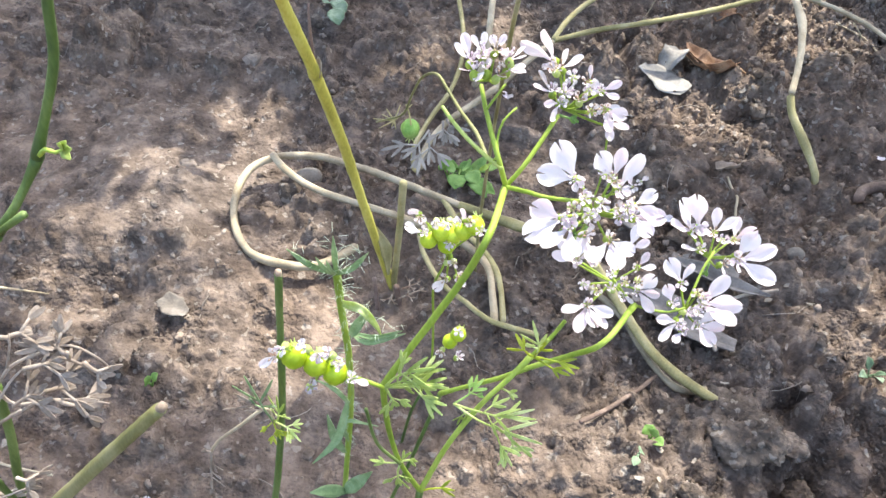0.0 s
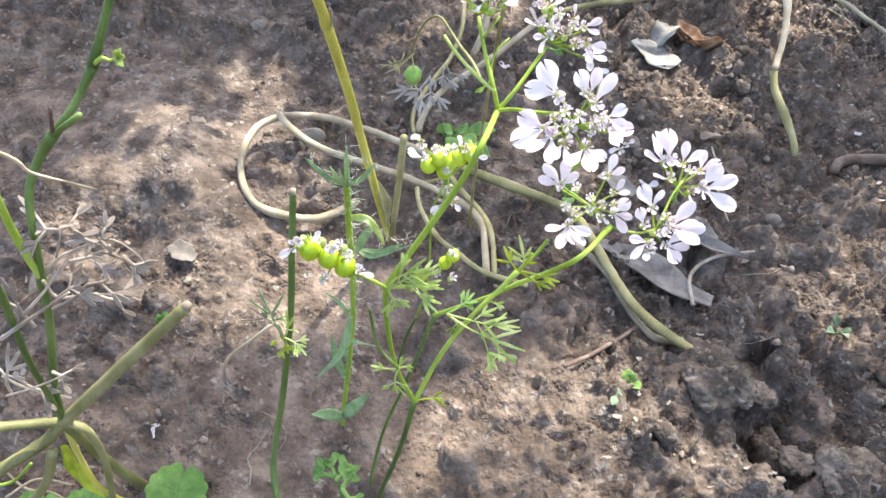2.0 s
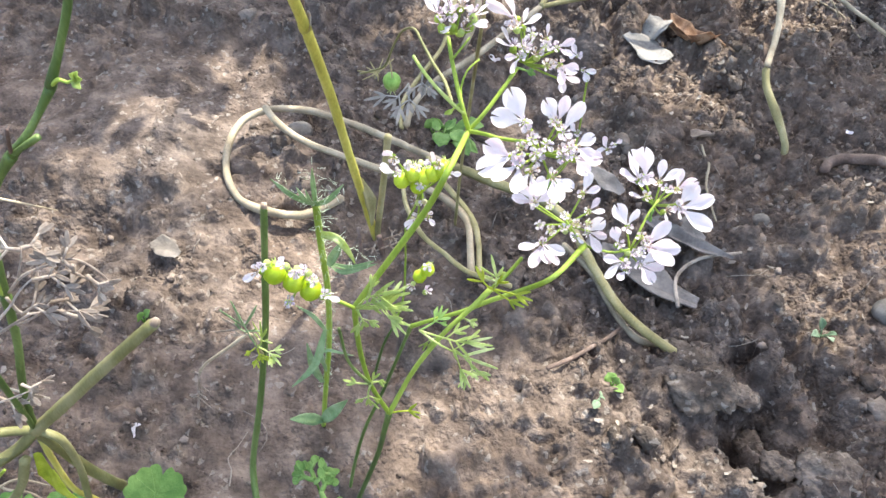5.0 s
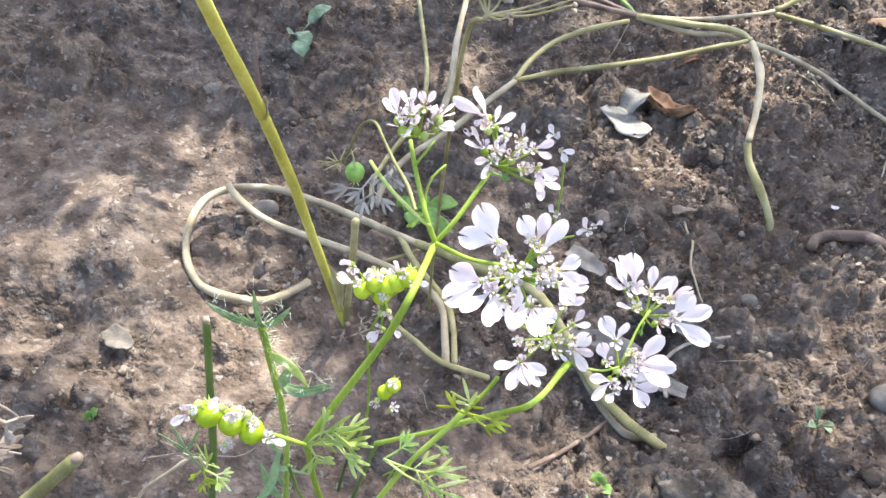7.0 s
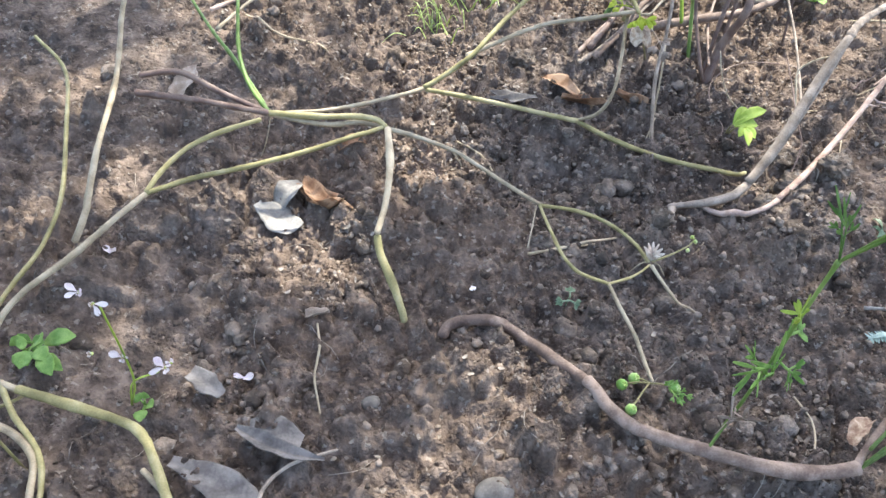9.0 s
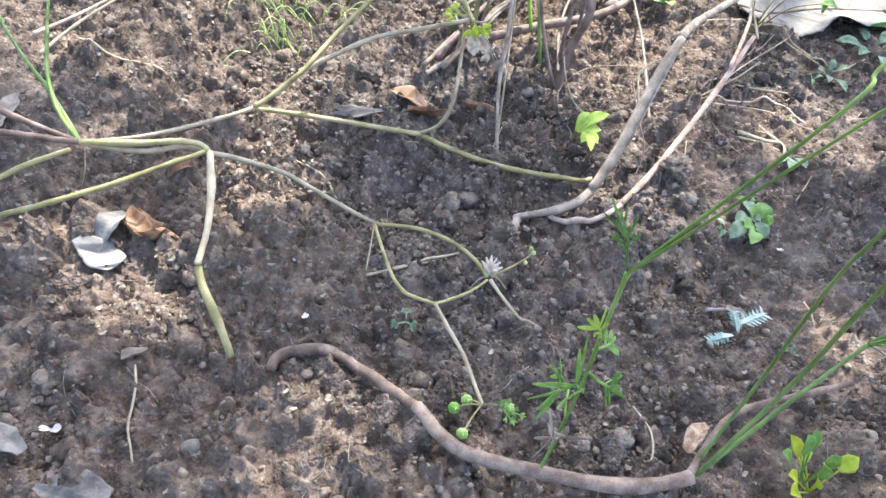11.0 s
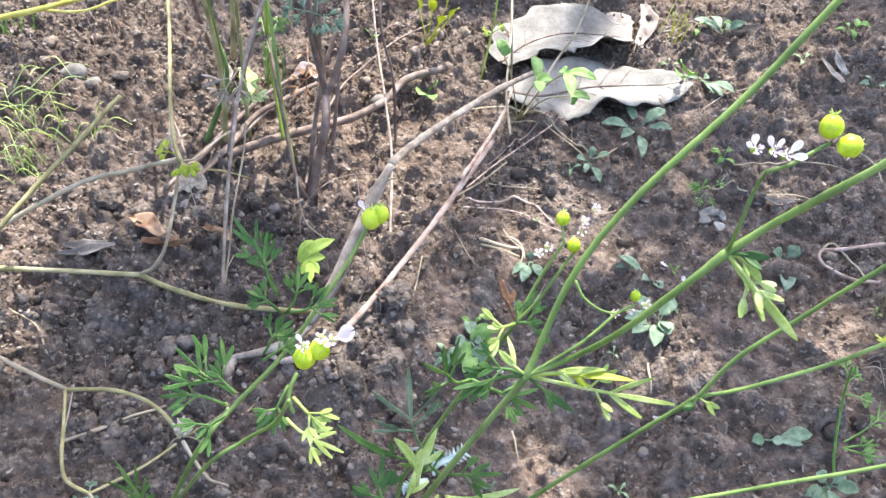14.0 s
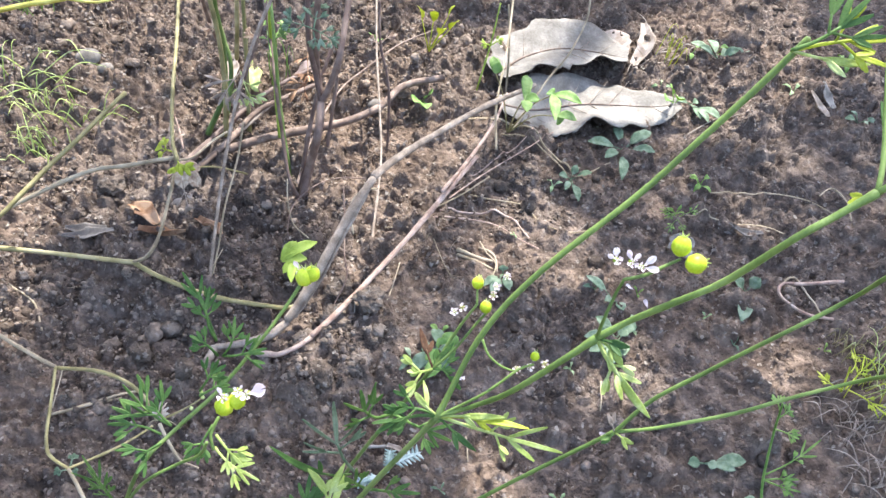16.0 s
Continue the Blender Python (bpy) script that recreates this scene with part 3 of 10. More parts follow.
def height(x, y):
    x, y = np.asarray(x, float), np.asarray(y, float)
    near = np.exp(-(np.maximum(0, np.hypot(x - 0.3, y - 0.39) - 0.60) / 0.16) ** 2)
    h = 0.0045 * lattice(x, y, 0.085, 1) + 0.0028 * lattice(x + 3.1, y, 0.034, 2)
    h = h + swell(x, y, PIT, 0.014, 0.012, -0.010) + swell(x, y, PALE_MOUND, 0.035, 0.022, 0.005, 4)
    for c in CLODS:
        h = h + swell(x, y, c, 0.011, 0.010, 0.006, 4)
    for c in LEFT_HEAP:
        h = h + swell(x, y, c, 0.03, 0.02, 0.005)
    for c in BANK:
        h = h + swell(x, y, c, 0.024, 0.018, 0.006, 3)
    h = h + swell(x, y, BANK_PIT, 0.020, 0.012, -0.011) + swell(x, y, FAR_HEAP, 0.04, 0.03, 0.010)
    h = h + groove(x, y, CREVICE, 0.0034, 0.013) + groove(x, y, CREVICE_TWO, 0.0042, 0.016) + groove(x, y, CREVICE_RIM, 0.0042, 0.009)
    h = h + swell(x, y, (0.1560, 0.1540), 0.015, 0.018, -0.007, 3) + groove(x, y, RED_CRACK, 0.0016, 0.005)
    h = h + groove(x, y, MOUND_EDGE, 0.002, 0.005)
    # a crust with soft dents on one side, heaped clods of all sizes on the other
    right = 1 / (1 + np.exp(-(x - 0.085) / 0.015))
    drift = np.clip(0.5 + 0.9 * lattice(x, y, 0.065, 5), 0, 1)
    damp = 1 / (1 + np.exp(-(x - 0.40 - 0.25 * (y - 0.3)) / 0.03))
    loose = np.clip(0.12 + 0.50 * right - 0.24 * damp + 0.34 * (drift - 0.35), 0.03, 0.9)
    h = h * (1 - 0.4 * damp) + (0.0024 * lattice(x, y, 0.019, 3) + 0.0013 * lattice(x, y, 0.0098, 4)) * (0.8 + 0.5 * drift) * (1 - 0.45 * damp)
    wx, wy = x + 0.0034 * lattice(x, y, 0.008, 21), y + 0.0034 * lattice(x, y, 0.008, 22)
    wx, wy = wx + 0.0017 * lattice(x, y, 0.0030, 23), wy + 0.0017 * lattice(x, y, 0.0030, 24)
    for cell, tall, much, seed in ((0.034, 0.36, 0.36, 51), (0.0165, 0.55, 0.60, 52), (0.0088, 0.80, 1.05, 53), (0.0048, 1.0, 1.5, 54), (0.0031, 1.0, 1.5, 55)):
        h = h + tall * heaped(wx, wy, cell, loose * much, seed)
    h = h + (0.45 + 0.8 * loose) * (0.0012 * lattice(x, y, 0.0037, 6) + 0.0008 * lattice(x, y, 0.0019, 7))
    # far out the field rolls gently
    return h * near + (1 - near) * (0.02 * lattice(x, y, 0.7, 8) + 0.10 * lattice(x, y, 9.0, 9)) * np.clip(np.hypot(x, y) / 4, 0, 1)


def spaced(low, high, fine, far):
    inner = np.arange(low, high + fine / 2, fine)
    out, step = [], fine
    at = 0.0
    while at < far:
        step *= 1.04 if at < 0.25 else 1.35
        at += step
        out.append(at)
    out = np.array(out)
    return np.concatenate([low - out[::-1], inner, high + out])


def build_ground():
    xs, ys = spaced(-0.13, 0.70, 0.00098, 2500.0), spaced(0.085, 0.60, 0.00098, 2500.0)
    gx, gy = np.meshgrid(xs, ys)
    gz = height(gx, gy)
    nx, ny = len(xs), len(ys)
    co = np.stack([gx, gy, gz], -1).reshape(-1, 3).astype(np.float32)
    i = (np.arange(ny - 1)[:, None] * nx + np.arange(nx - 1)[None]).reshape(-1)
    quads = np.stack([i, i + 1, i + nx + 1, i + nx], -1).astype(np.int32)
    me = bpy.data.meshes.new("ground")
    me.vertices.add(len(co)); me.vertices.foreach_set("co", co.ravel())
    me.loops.add(quads.size); me.loops.foreach_set("vertex_index", quads.ravel())
    me.polygons.add(len(quads))
    me.polygons.foreach_set("loop_start", np.arange(0, quads.size, 4, dtype=np.int32))
    me.polygons.foreach_set("use_smooth", np.ones(len(quads), bool))
    me.update(calc_edges=True)
    me.materials.append(SOIL)
    return tagged(new("ground", me), "dry crumbly brown soil, bare and cracked", "soil", kind="structure")


build_ground()


def land(p, lift=0.0):
    """The place p set down on the soil."""
    return np.array((p[0], p[1], float(height(p[0], p[1])) + lift))


def laid(points, r, sink=0.25):
    """A lying stem's line, resting on the highest lumps along it and never below the soil by more than sink times its radius."""
    line = glide(points, 0.004)
    z = np.maximum(line[:, 2], height(line[:, 0], line[:, 1]) + r * (1 - sink))
    if len(z) > 4:
        soft = np.convolve(np.pad(z, 2, mode="edge"), (0.1, 0.2, 0.4, 0.2, 0.1), "valid")
        z = np.maximum(soft, z - r * 0.5)
    line[:, 2] = z
    return list(line)


def scattered(count, low, high, keep=None):
    x, y = rng.uniform(low[0], high[0], count), rng.uniform(low[1], high[1], count)
    if keep is not None:
        ok = keep(x, y) > rng.random(count)
        x, y = x[ok], y[ok]
    return x, y, height(x, y)


def solid(name, verts, tris, mat):
    """A mesh from arrays of vertices and triangles."""
    me = bpy.data.meshes.new(name)
    me.vertices.add(len(verts)); me.vertices.foreach_set("co", verts.astype(np.float32).ravel())
    me.loops.add(tris.size); me.loops.foreach_set("vertex_index", tris.astype(np.int32).ravel())
    me.polygons.add(len(tris)); me.polygons.foreach_set("loop_start", np.arange(0, tris.size, 3, dtype=np.int32))
    me.update(calc_edges=True)
    me.materials.append(mat)
    return new(name, me)


def crumbs(name, count, least, most, power, shape, tris, label, smooth=False, dents=None):
    """Loose crumbs of soil: small uneven lumps, half sunk."""
    # fewer crumbs on the smoother left crust, also standing in for soft focus
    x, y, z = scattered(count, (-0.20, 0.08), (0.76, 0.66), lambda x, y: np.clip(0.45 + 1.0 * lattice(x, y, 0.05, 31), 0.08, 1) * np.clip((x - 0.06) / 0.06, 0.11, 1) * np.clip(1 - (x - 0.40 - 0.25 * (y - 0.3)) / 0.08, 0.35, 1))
    n, k = len(x), len(shape)
    r = least + (most - least) * rng.random(n) ** power
    v = shape[None] * (rng.uniform(0.45, 1.3, (n, k, 1)) if dents is None else dents[rng.integers(0, len(dents), n)][..., None]) * r[:, None, None]
    v[..., 0] *= rng.uniform(0.75, 1.25, (n, 1))
    v[..., 2] *= rng.uniform(0.55, 1.0, (n, 1))
    g = rng.uniform(0, 6.283, (n, 1))
    vx, vy = v[..., 0] * np.cos(g) - v[..., 1] * np.sin(g), v[..., 0] * np.sin(g) + v[..., 1] * np.cos(g)
    v = np.stack([vx + x[:, None], vy + y[:, None], v[..., 2] + (z + r * 0.10)[:, None]], -1).reshape(-1, 3)
    faces = (np.array(tris)[None] + (np.arange(n) * k)[:, None, None]).reshape(-1, 3)
    ob = solid(name, v, faces, CLOD)
    if smooth:
        ob.data.polygons.foreach_set("use_smooth", np.ones(len(faces), bool))
    return tagged(ob, label, "soil", kind="stuff")


T = (1 + 5 ** 0.5) / 2
ICO = np.array([(-1, T, 0), (1, T, 0), (-1, -T, 0), (1, -T, 0), (0, -1, T), (0, 1, T), (0, -1, -T), (0, 1, -T), (T, 0, -1), (T, 0, 1), (-T, 0, -1), (-T, 0, 1)]) / 1.902
ICO_TRIS = [(0, 11, 5), (0, 5, 1), (0, 1, 7), (0, 7, 10), (0, 10, 11), (1, 5, 9), (5, 11, 4), (11, 10, 2), (10, 7, 6), (7, 1, 8),
            (3, 9, 4), (3, 4, 2), (3, 2, 6), (3, 6, 8), (3, 8, 9), (4, 9, 5), (2, 4, 11), (6, 2, 10), (8, 6, 7), (9, 8, 1)]
OCTA = np.array([(1, 0, 0), (-1, 0, 0), (0, 1, 0), (0, -1, 0), (0, 0, 1), (0, 0, -1)], float)
OCTA_TRIS = [(0, 2, 4), (2, 1, 4), (1, 3, 4), (3, 0, 4), (2, 0, 5), (1, 2, 5), (3, 1, 5), (0, 3, 5)]


def finer(shape, tris):
    """A rounded solid with each of its triangles cut into four."""
    verts, halves, out = [tuple(p) for p in shape], {}, []

    def half(a, b):
        key = (min(a, b), max(a, b))
        if key not in halves:
            halves[key] = len(verts)
            verts.append(tuple(unit(np.add(verts[a], verts[b]))))
        return halves[key]

    for a, b, c in tris:
        ab, bc, ca = half(a, b), half(b, c), half(c, a)
        out += [(a, ab, ca), (b, bc, ab), (c, ca, bc), (ab, bc, ca)]
    return np.array(verts), out


BALL, BALL_TRIS = finer(ICO, ICO_TRIS)
DENTS = np.array([[1 + 0.55 * noise.noise(Vector(p) * 1.3 + Vector((k * 7.3, 0, 0))) + 0.42 * noise.noise(Vector(p) * 2.9 + Vector((0, k * 5.1, 0))) for p in BALL] for k in range(24)])
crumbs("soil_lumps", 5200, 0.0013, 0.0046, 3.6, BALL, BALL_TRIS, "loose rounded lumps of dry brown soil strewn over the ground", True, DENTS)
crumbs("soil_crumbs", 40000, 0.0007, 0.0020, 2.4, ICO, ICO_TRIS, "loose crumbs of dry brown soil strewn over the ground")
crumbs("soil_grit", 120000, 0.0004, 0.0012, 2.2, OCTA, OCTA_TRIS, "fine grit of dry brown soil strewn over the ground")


def litter():
    """Chaff and broken dry leaf: small bent chips lying about, thick in some drifts."""
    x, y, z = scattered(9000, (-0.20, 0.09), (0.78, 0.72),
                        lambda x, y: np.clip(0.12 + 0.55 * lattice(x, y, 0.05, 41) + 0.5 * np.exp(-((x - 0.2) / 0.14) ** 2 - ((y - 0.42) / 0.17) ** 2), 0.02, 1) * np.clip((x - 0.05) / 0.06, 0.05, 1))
    verts, faces = [], []
    for a, b, c in zip(x, y, z):
        l, w, g = rng.uniform(0.001, 0.0032), rng.uniform(0.0004, 0.0012), rng.uniform(0, 6.283)
        u, v = np.array((math.cos(g), math.sin(g), rng.normal(0, 0.3))), np.array((-math.sin(g), math.cos(g), rng.normal(0, 0.3)))
        o = np.array((a, b, c + 0.0006))
        n = len(verts)
        for s in (-1, 0, 1):
            for e in (-1, 1):
                p = o + u * l * s * 0.5 + v * w * e * (0.5 if s else 0.8)
                p[2] += rng.uniform(0, 0.0007) * abs(s)
                verts.append(tuple(p))
        verts += [(p[0], p[1], p[2] - 0.0002) for p in verts[n:n + 6]]
        faces += [(n, n + 1, n + 3, n + 2), (n + 2, n + 3, n + 5, n + 4), (n + 6, n + 8, n + 9, n + 7), (n + 8, n + 10, n + 11, n + 9)]
    tagged(mesh_object("chaff", verts, faces, CHAFF, smooth=False), "pale bits of dry chaff and broken leaf on the soil", "plant litter", kind="stuff")
    shapes = []
    x, y, z = scattered(330, (-0.15, 0.10), (0.76, 0.66), lambda x, y: 0.35 + 0.65 * np.exp(-((x - 0.27) / 0.16) ** 2))
    for a, b, c in zip(x, y, z):
        g, l = rng.uniform(0, 6.283), rng.uniform(0.006, 0.022)
        pts = [(a, b, c)]
        for k in range(4):
            g += rng.normal(0, 0.5)
            px, py = pts[-1][0] + math.cos(g) * l / 4, pts[-1][1] + math.sin(g) * l / 4
            pts.append((px, py, float(height(px, py)) + rng.uniform(0.0002, 0.0012)))
        shapes.append(tube(pts, rng.uniform(0.00012, 0.0003), 0.0001, seg=4, step=0.002))
    tagged(mesh_object("root_fibres", *joined(*shapes), CHAFF), "thin pale root fibres and straw lying on the soil", "plant litter", kind="stuff")


litter()


# ---- the flowering coriander ----
def coriander():
    foot = land([(0.0246, 0.1146, 0.0000)][0], -0.002)
    plant = thing("coriander_plant", foot, "flowering coriander plant with white umbels and green fruits, rooted in soil", "plant")

    def stem(name, pts, r0, r1, mat=GREEN, knots=(), label=""):
        return part(name, tube(pts, r0 * 0.47, r1 * 0.47, seg=10, knots=knots, ribs=0.04), mat, plant, label)

    fork = [(0.0368, 0.1060, 0.0727)][0]
    stem("stem", [tuple(foot)] + [(0.0328, 0.1100, 0.0412), (0.0357, 0.1060, 0.0648)] + [fork], 0.00135, 0.00125, DEEP, ((1.0, 0.35),))
    stem("stem", [tuple(foot + np.array((-0.002, 0.003, 0.001)))] + [(0.0247, 0.1200, 0.0125), (0.0282, 0.1207, 0.0334), (0.0335, 0.1213, 0.0546), (0.0396, 0.1220, 0.0815)], 0.00105, 0.00085, DEEP, ((1.0, 0.3),))
    top = [(0.0483, 0.1190, 0.1415)][0]
    node = [(0.0698, 0.1178, 0.1181)][0]
    # the long branch to the upper fork
    stem("branch", [fork] + [(0.0338, 0.1045, 0.0863), (0.0325, 0.1037, 0.0978), (0.0321, 0.1028, 0.1096), (0.0324, 0.1020, 0.1166)], 0.0010, 0.00095, knots=((1.0, 0.4),))
    stem("branch", [(0.0324, 0.1020, 0.1166), (0.0352, 0.1028, 0.1227), (0.0391, 0.1035, 0.1307), (0.0434, 0.1043, 0.1399), (0.0462, 0.1050, 0.1477)] + [top], 0.00105, 0.0009, knots=((0.0, 0.2), (1.0, 0.15)))
    # the branch to the right and its umbels
    stem("branch", [fork] + [(0.0414, 0.1070, 0.0887), (0.0467, 0.1090, 0.0999), (0.0510, 0.1110, 0.1054), (0.0546, 0.1130, 0.1098)], 0.0011, 0.0009, knots=((1.0, 0.4),))
    stem("branch", [(0.0546, 0.1130, 0.1098), (0.0573, 0.1145, 0.1129), (0.0593, 0.1160, 0.1155)], 0.0008, 0.0007)
    stem("branch", [(0.0396, 0.1220, 0.0815), (0.0449, 0.1196, 0.0888), (0.0503, 0.1172, 0.0960), (0.0552, 0.1148, 0.1039), (0.0606, 0.1124, 0.1115), (0.0644, 0.1100, 0.1189)] + [node], 0.0009, 0.0010, knots=((0.0, 0.3), (1.0, 0.15)))
    # stalks of the umbels
    stem("stalk", [top] + [(0.0472, 0.1168, 0.1477), (0.0459, 0.1197, 0.1504), (0.0450, 0.1220, 0.1525), (0.0443, 0.1242, 0.1544)], 0.0008, 0.0006)
    stem("stalk", [top] + [(0.0503, 0.1194, 0.1447), (0.0523, 0.1217, 0.1468), (0.0547, 0.1247, 0.1495)], 0.0007, 0.0006)
    stem("stalk", [top] + [(0.0505, 0.1115, 0.1483), (0.0528, 0.1076, 0.1514), (0.0562, 0.1053, 0.1534)], 0.0007, 0.0005)
    stem("stalk", [node] + [(0.0678, 0.1188, 0.1198), (0.0659, 0.1206, 0.1214)], 0.0006, 0.0004)
    stem("stalk", [node] + [(0.0722, 0.1171, 0.1181), (0.0749, 0.1169, 0.1180), (0.0774, 0.1175, 0.1185)], 0.0005, 0.0004)
    stem("stalk", [(0.0777, 0.1181, 0.1177), (0.0794, 0.1214, 0.1207), (0.0803, 0.1230, 0.1222), (0.0817, 0.1247, 0.1237)], 0.00045, 0.0004)
    stem("stalk", [(0.0475, 0.1164, 0.1473), (0.0460, 0.1171, 0.1480), (0.0430, 0.1190, 0.1497), (0.0408, 0.1207, 0.1513), (0.0395, 0.1220, 0.1524)], 0.0006, 0.0005, PALE_LEAF)
    stem("stalk", [(0.0472, 0.1168, 0.1477), (0.0467, 0.1190, 0.1497), (0.0474, 0.1209, 0.1514), (0.0490, 0.1221, 0.1526)], 0.00035, 0.0003)
    stem("stalk", [(0.0452, 0.1212, 0.1530), (0.0466, 0.1227, 0.1544), (0.0474, 0.1235, 0.1552)], 0.0004, 0.0003)
    stem("stalk", [(0.0353, 0.1250, 0.0756), (0.0375, 0.1256, 0.0856), (0.0380, 0.1262, 0.0982), (0.0380, 0.1268, 0.1085), (0.0396, 0.1274, 0.1136), (0.0406, 0.1280, 0.1189)], 0.0005, 0.0004)
    stem("stalk", [(0.0315, 0.1220, 0.0608), (0.0335, 0.1230, 0.0715), (0.0354, 0.1240, 0.0770)], 0.0007, 0.0006, DEEP)
    stem("stalk", [(0.0326, 0.1000, 0.1195), (0.0311, 0.0993, 0.1217), (0.0285, 0.0987, 0.1242), (0.0261, 0.0980, 0.1266)], 0.00065, 0.0006)
    stem("stalk", [(0.0298, 0.1000, 0.1131), (0.0307, 0.1010, 0.1006), (0.0340, 0.1020, 0.0918)], 0.0006, 0.0006, DEEP)

    facing = (-0.05, -0.55, 0.75)
    # florets as pairs of a centre and the tip of its outer petals, umbel by umbel
    def umbel(pairs, bigs, lean=(0, 0, 0), hub=None):
        for k, (c, t) in enumerate(zip(pairs[0::2], pairs[1::2])):
            n = np.add(facing, lean) + rng.normal(0, 0.22, 3)
            floret(plant, c, t, n, bigs[k % len(bigs)])
            if bigs[k % len(bigs)] > 1 and hub is not None and k % 2:
                inner = np.asarray(c) * 0.62 + np.asarray(hub) * 0.38 + np.array((0, 0, 0.0014)) + rng.normal(0, 0.0005, 3)
                floret(plant, inner, inner + (np.asarray(t) - np.asarray(c)) * 0.35, n, 0, 1.2)
            if hub is not None:
                part("ray", tube([hub, np.asarray(c) * 0.5 + np.asarray(hub) * 0.5 - unit(n) * 0.0008, np.asarray(c) - unit(n) * 0.0012], 0.0002, 0.00016, seg=5), GREEN, plant)

    umbel([(0.0605, 0.1223, 0.1229), (0.0586, 0.1246, 0.1250), (0.0605, 0.1223, 0.1229), (0.0625, 0.1240, 0.1244), (0.0685, 0.1240, 0.1244), (0.0704, 0.1254, 0.1257), (0.0617, 0.1196, 0.1204), (0.0607, 0.1204, 0.1211), (0.0624, 0.1173, 0.1183), (0.0613, 0.1149, 0.1162), (0.0624, 0.1173, 0.1183), (0.0646, 0.1155, 0.1167), (0.0661, 0.1210, 0.1217), (0.0663, 0.1219, 0.1226), (0.0681, 0.1200, 0.1208), (0.0691, 0.1207, 0.1214), (0.0698, 0.1218, 0.1225), (0.0719, 0.1225, 0.1231), (0.0700, 0.1192, 0.1200), (0.0728, 0.1191, 0.1200), (0.0678, 0.1185, 0.1195), (0.0691, 0.1180, 0.1190), (0.0660, 0.1193, 0.1201), (0.0648, 0.1187, 0.1196)], (3, 2, 2, 0, 3, 2, 0, 0, 2, 3, 1, 0),
          (-0.1, 0, 0), [(0.0664, 0.1212, 0.1192)][0])
    umbel([(0.0767, 0.1204, 0.1209), (0.0763, 0.1227, 0.1230), (0.0754, 0.1181, 0.1188), (0.0742, 0.1198, 0.1204), (0.0777, 0.1171, 0.1179), (0.0771, 0.1177, 0.1184), (0.0802, 0.1182, 0.1189), (0.0838, 0.1197, 0.1203), (0.0802, 0.1182, 0.1189), (0.0841, 0.1170, 0.1178), (0.0795, 0.1157, 0.1166), (0.0830, 0.1155, 0.1164), (0.0765, 0.1159, 0.1168), (0.0733, 0.1153, 0.1163), (0.0772, 0.1150, 0.1160), (0.0763, 0.1140, 0.1151), (0.0792, 0.1193, 0.1199), (0.0789, 0.1202, 0.1207)], (2, 1, 0, 2, 2, 3, 2, 1, 0), (0.1, 0, 0), [(0.0779, 0.1183, 0.1165)][0])
    umbel([(0.0783, 0.1273, 0.1254), (0.0746, 0.1286, 0.1266), (0.0791, 0.1277, 0.1259), (0.0786, 0.1309, 0.1288), (0.0816, 0.1272, 0.1254), (0.0833, 0.1291, 0.1271), (0.0830, 0.1264, 0.1246), (0.0817, 0.1256, 0.1239), (0.0847, 0.1265, 0.1247), (0.0861, 0.1281, 0.1262), (0.0853, 0.1246, 0.1229), (0.0875, 0.1269, 0.1251), (0.0856, 0.1241, 0.1225), (0.0906, 0.1239, 0.1223), (0.0832, 0.1237, 0.1221), (0.0829, 0.1226, 0.1212), (0.0796, 0.1252, 0.1235), (0.0774, 0.1250, 0.1234)], (2, 1, 2, 0, 2, 1, 2, 1, 1), (0.1, 0.1, 0), [(0.0815, 0.1256, 0.1212)][0])
    umbel([(0.0554, 0.1071, 0.1551), (0.0526, 0.1086, 0.1564), (0.0597, 0.1073, 0.1553), (0.0592, 0.1092, 0.1570), (0.0604, 0.1065, 0.1545), (0.0618, 0.1089, 0.1567), (0.0565, 0.1055, 0.1537), (0.0554, 0.1062, 0.1542), (0.0584, 0.1052, 0.1533), (0.0589, 0.1059, 0.1540), (0.0541, 0.1038, 0.1520), (0.0507, 0.1036, 0.1519), (0.0551, 0.1031, 0.1515), (0.0541, 0.1010, 0.1495), (0.0568, 0.1025, 0.1509), (0.0560, 0.1006, 0.1491), (0.0607, 0.1042, 0.1524), (0.0623, 0.1033, 0.1516), (0.0621, 0.1052, 0.1533), (0.0643, 0.1053, 0.1534), (0.0596, 0.1022, 0.1506), (0.0601, 0.1002, 0.1488), (0.0622, 0.1042, 0.1525), (0.0644, 0.1034, 0.1517), (0.0572, 0.1042, 0.1524), (0.0564, 0.1034, 0.1517)],
          (2, 2, 1, 0, 0, 2, 2, 2, 0, 2, 3, 2, 0), (0, -0.1, 0.1), [(0.0581, 0.1064, 0.1504)][0])
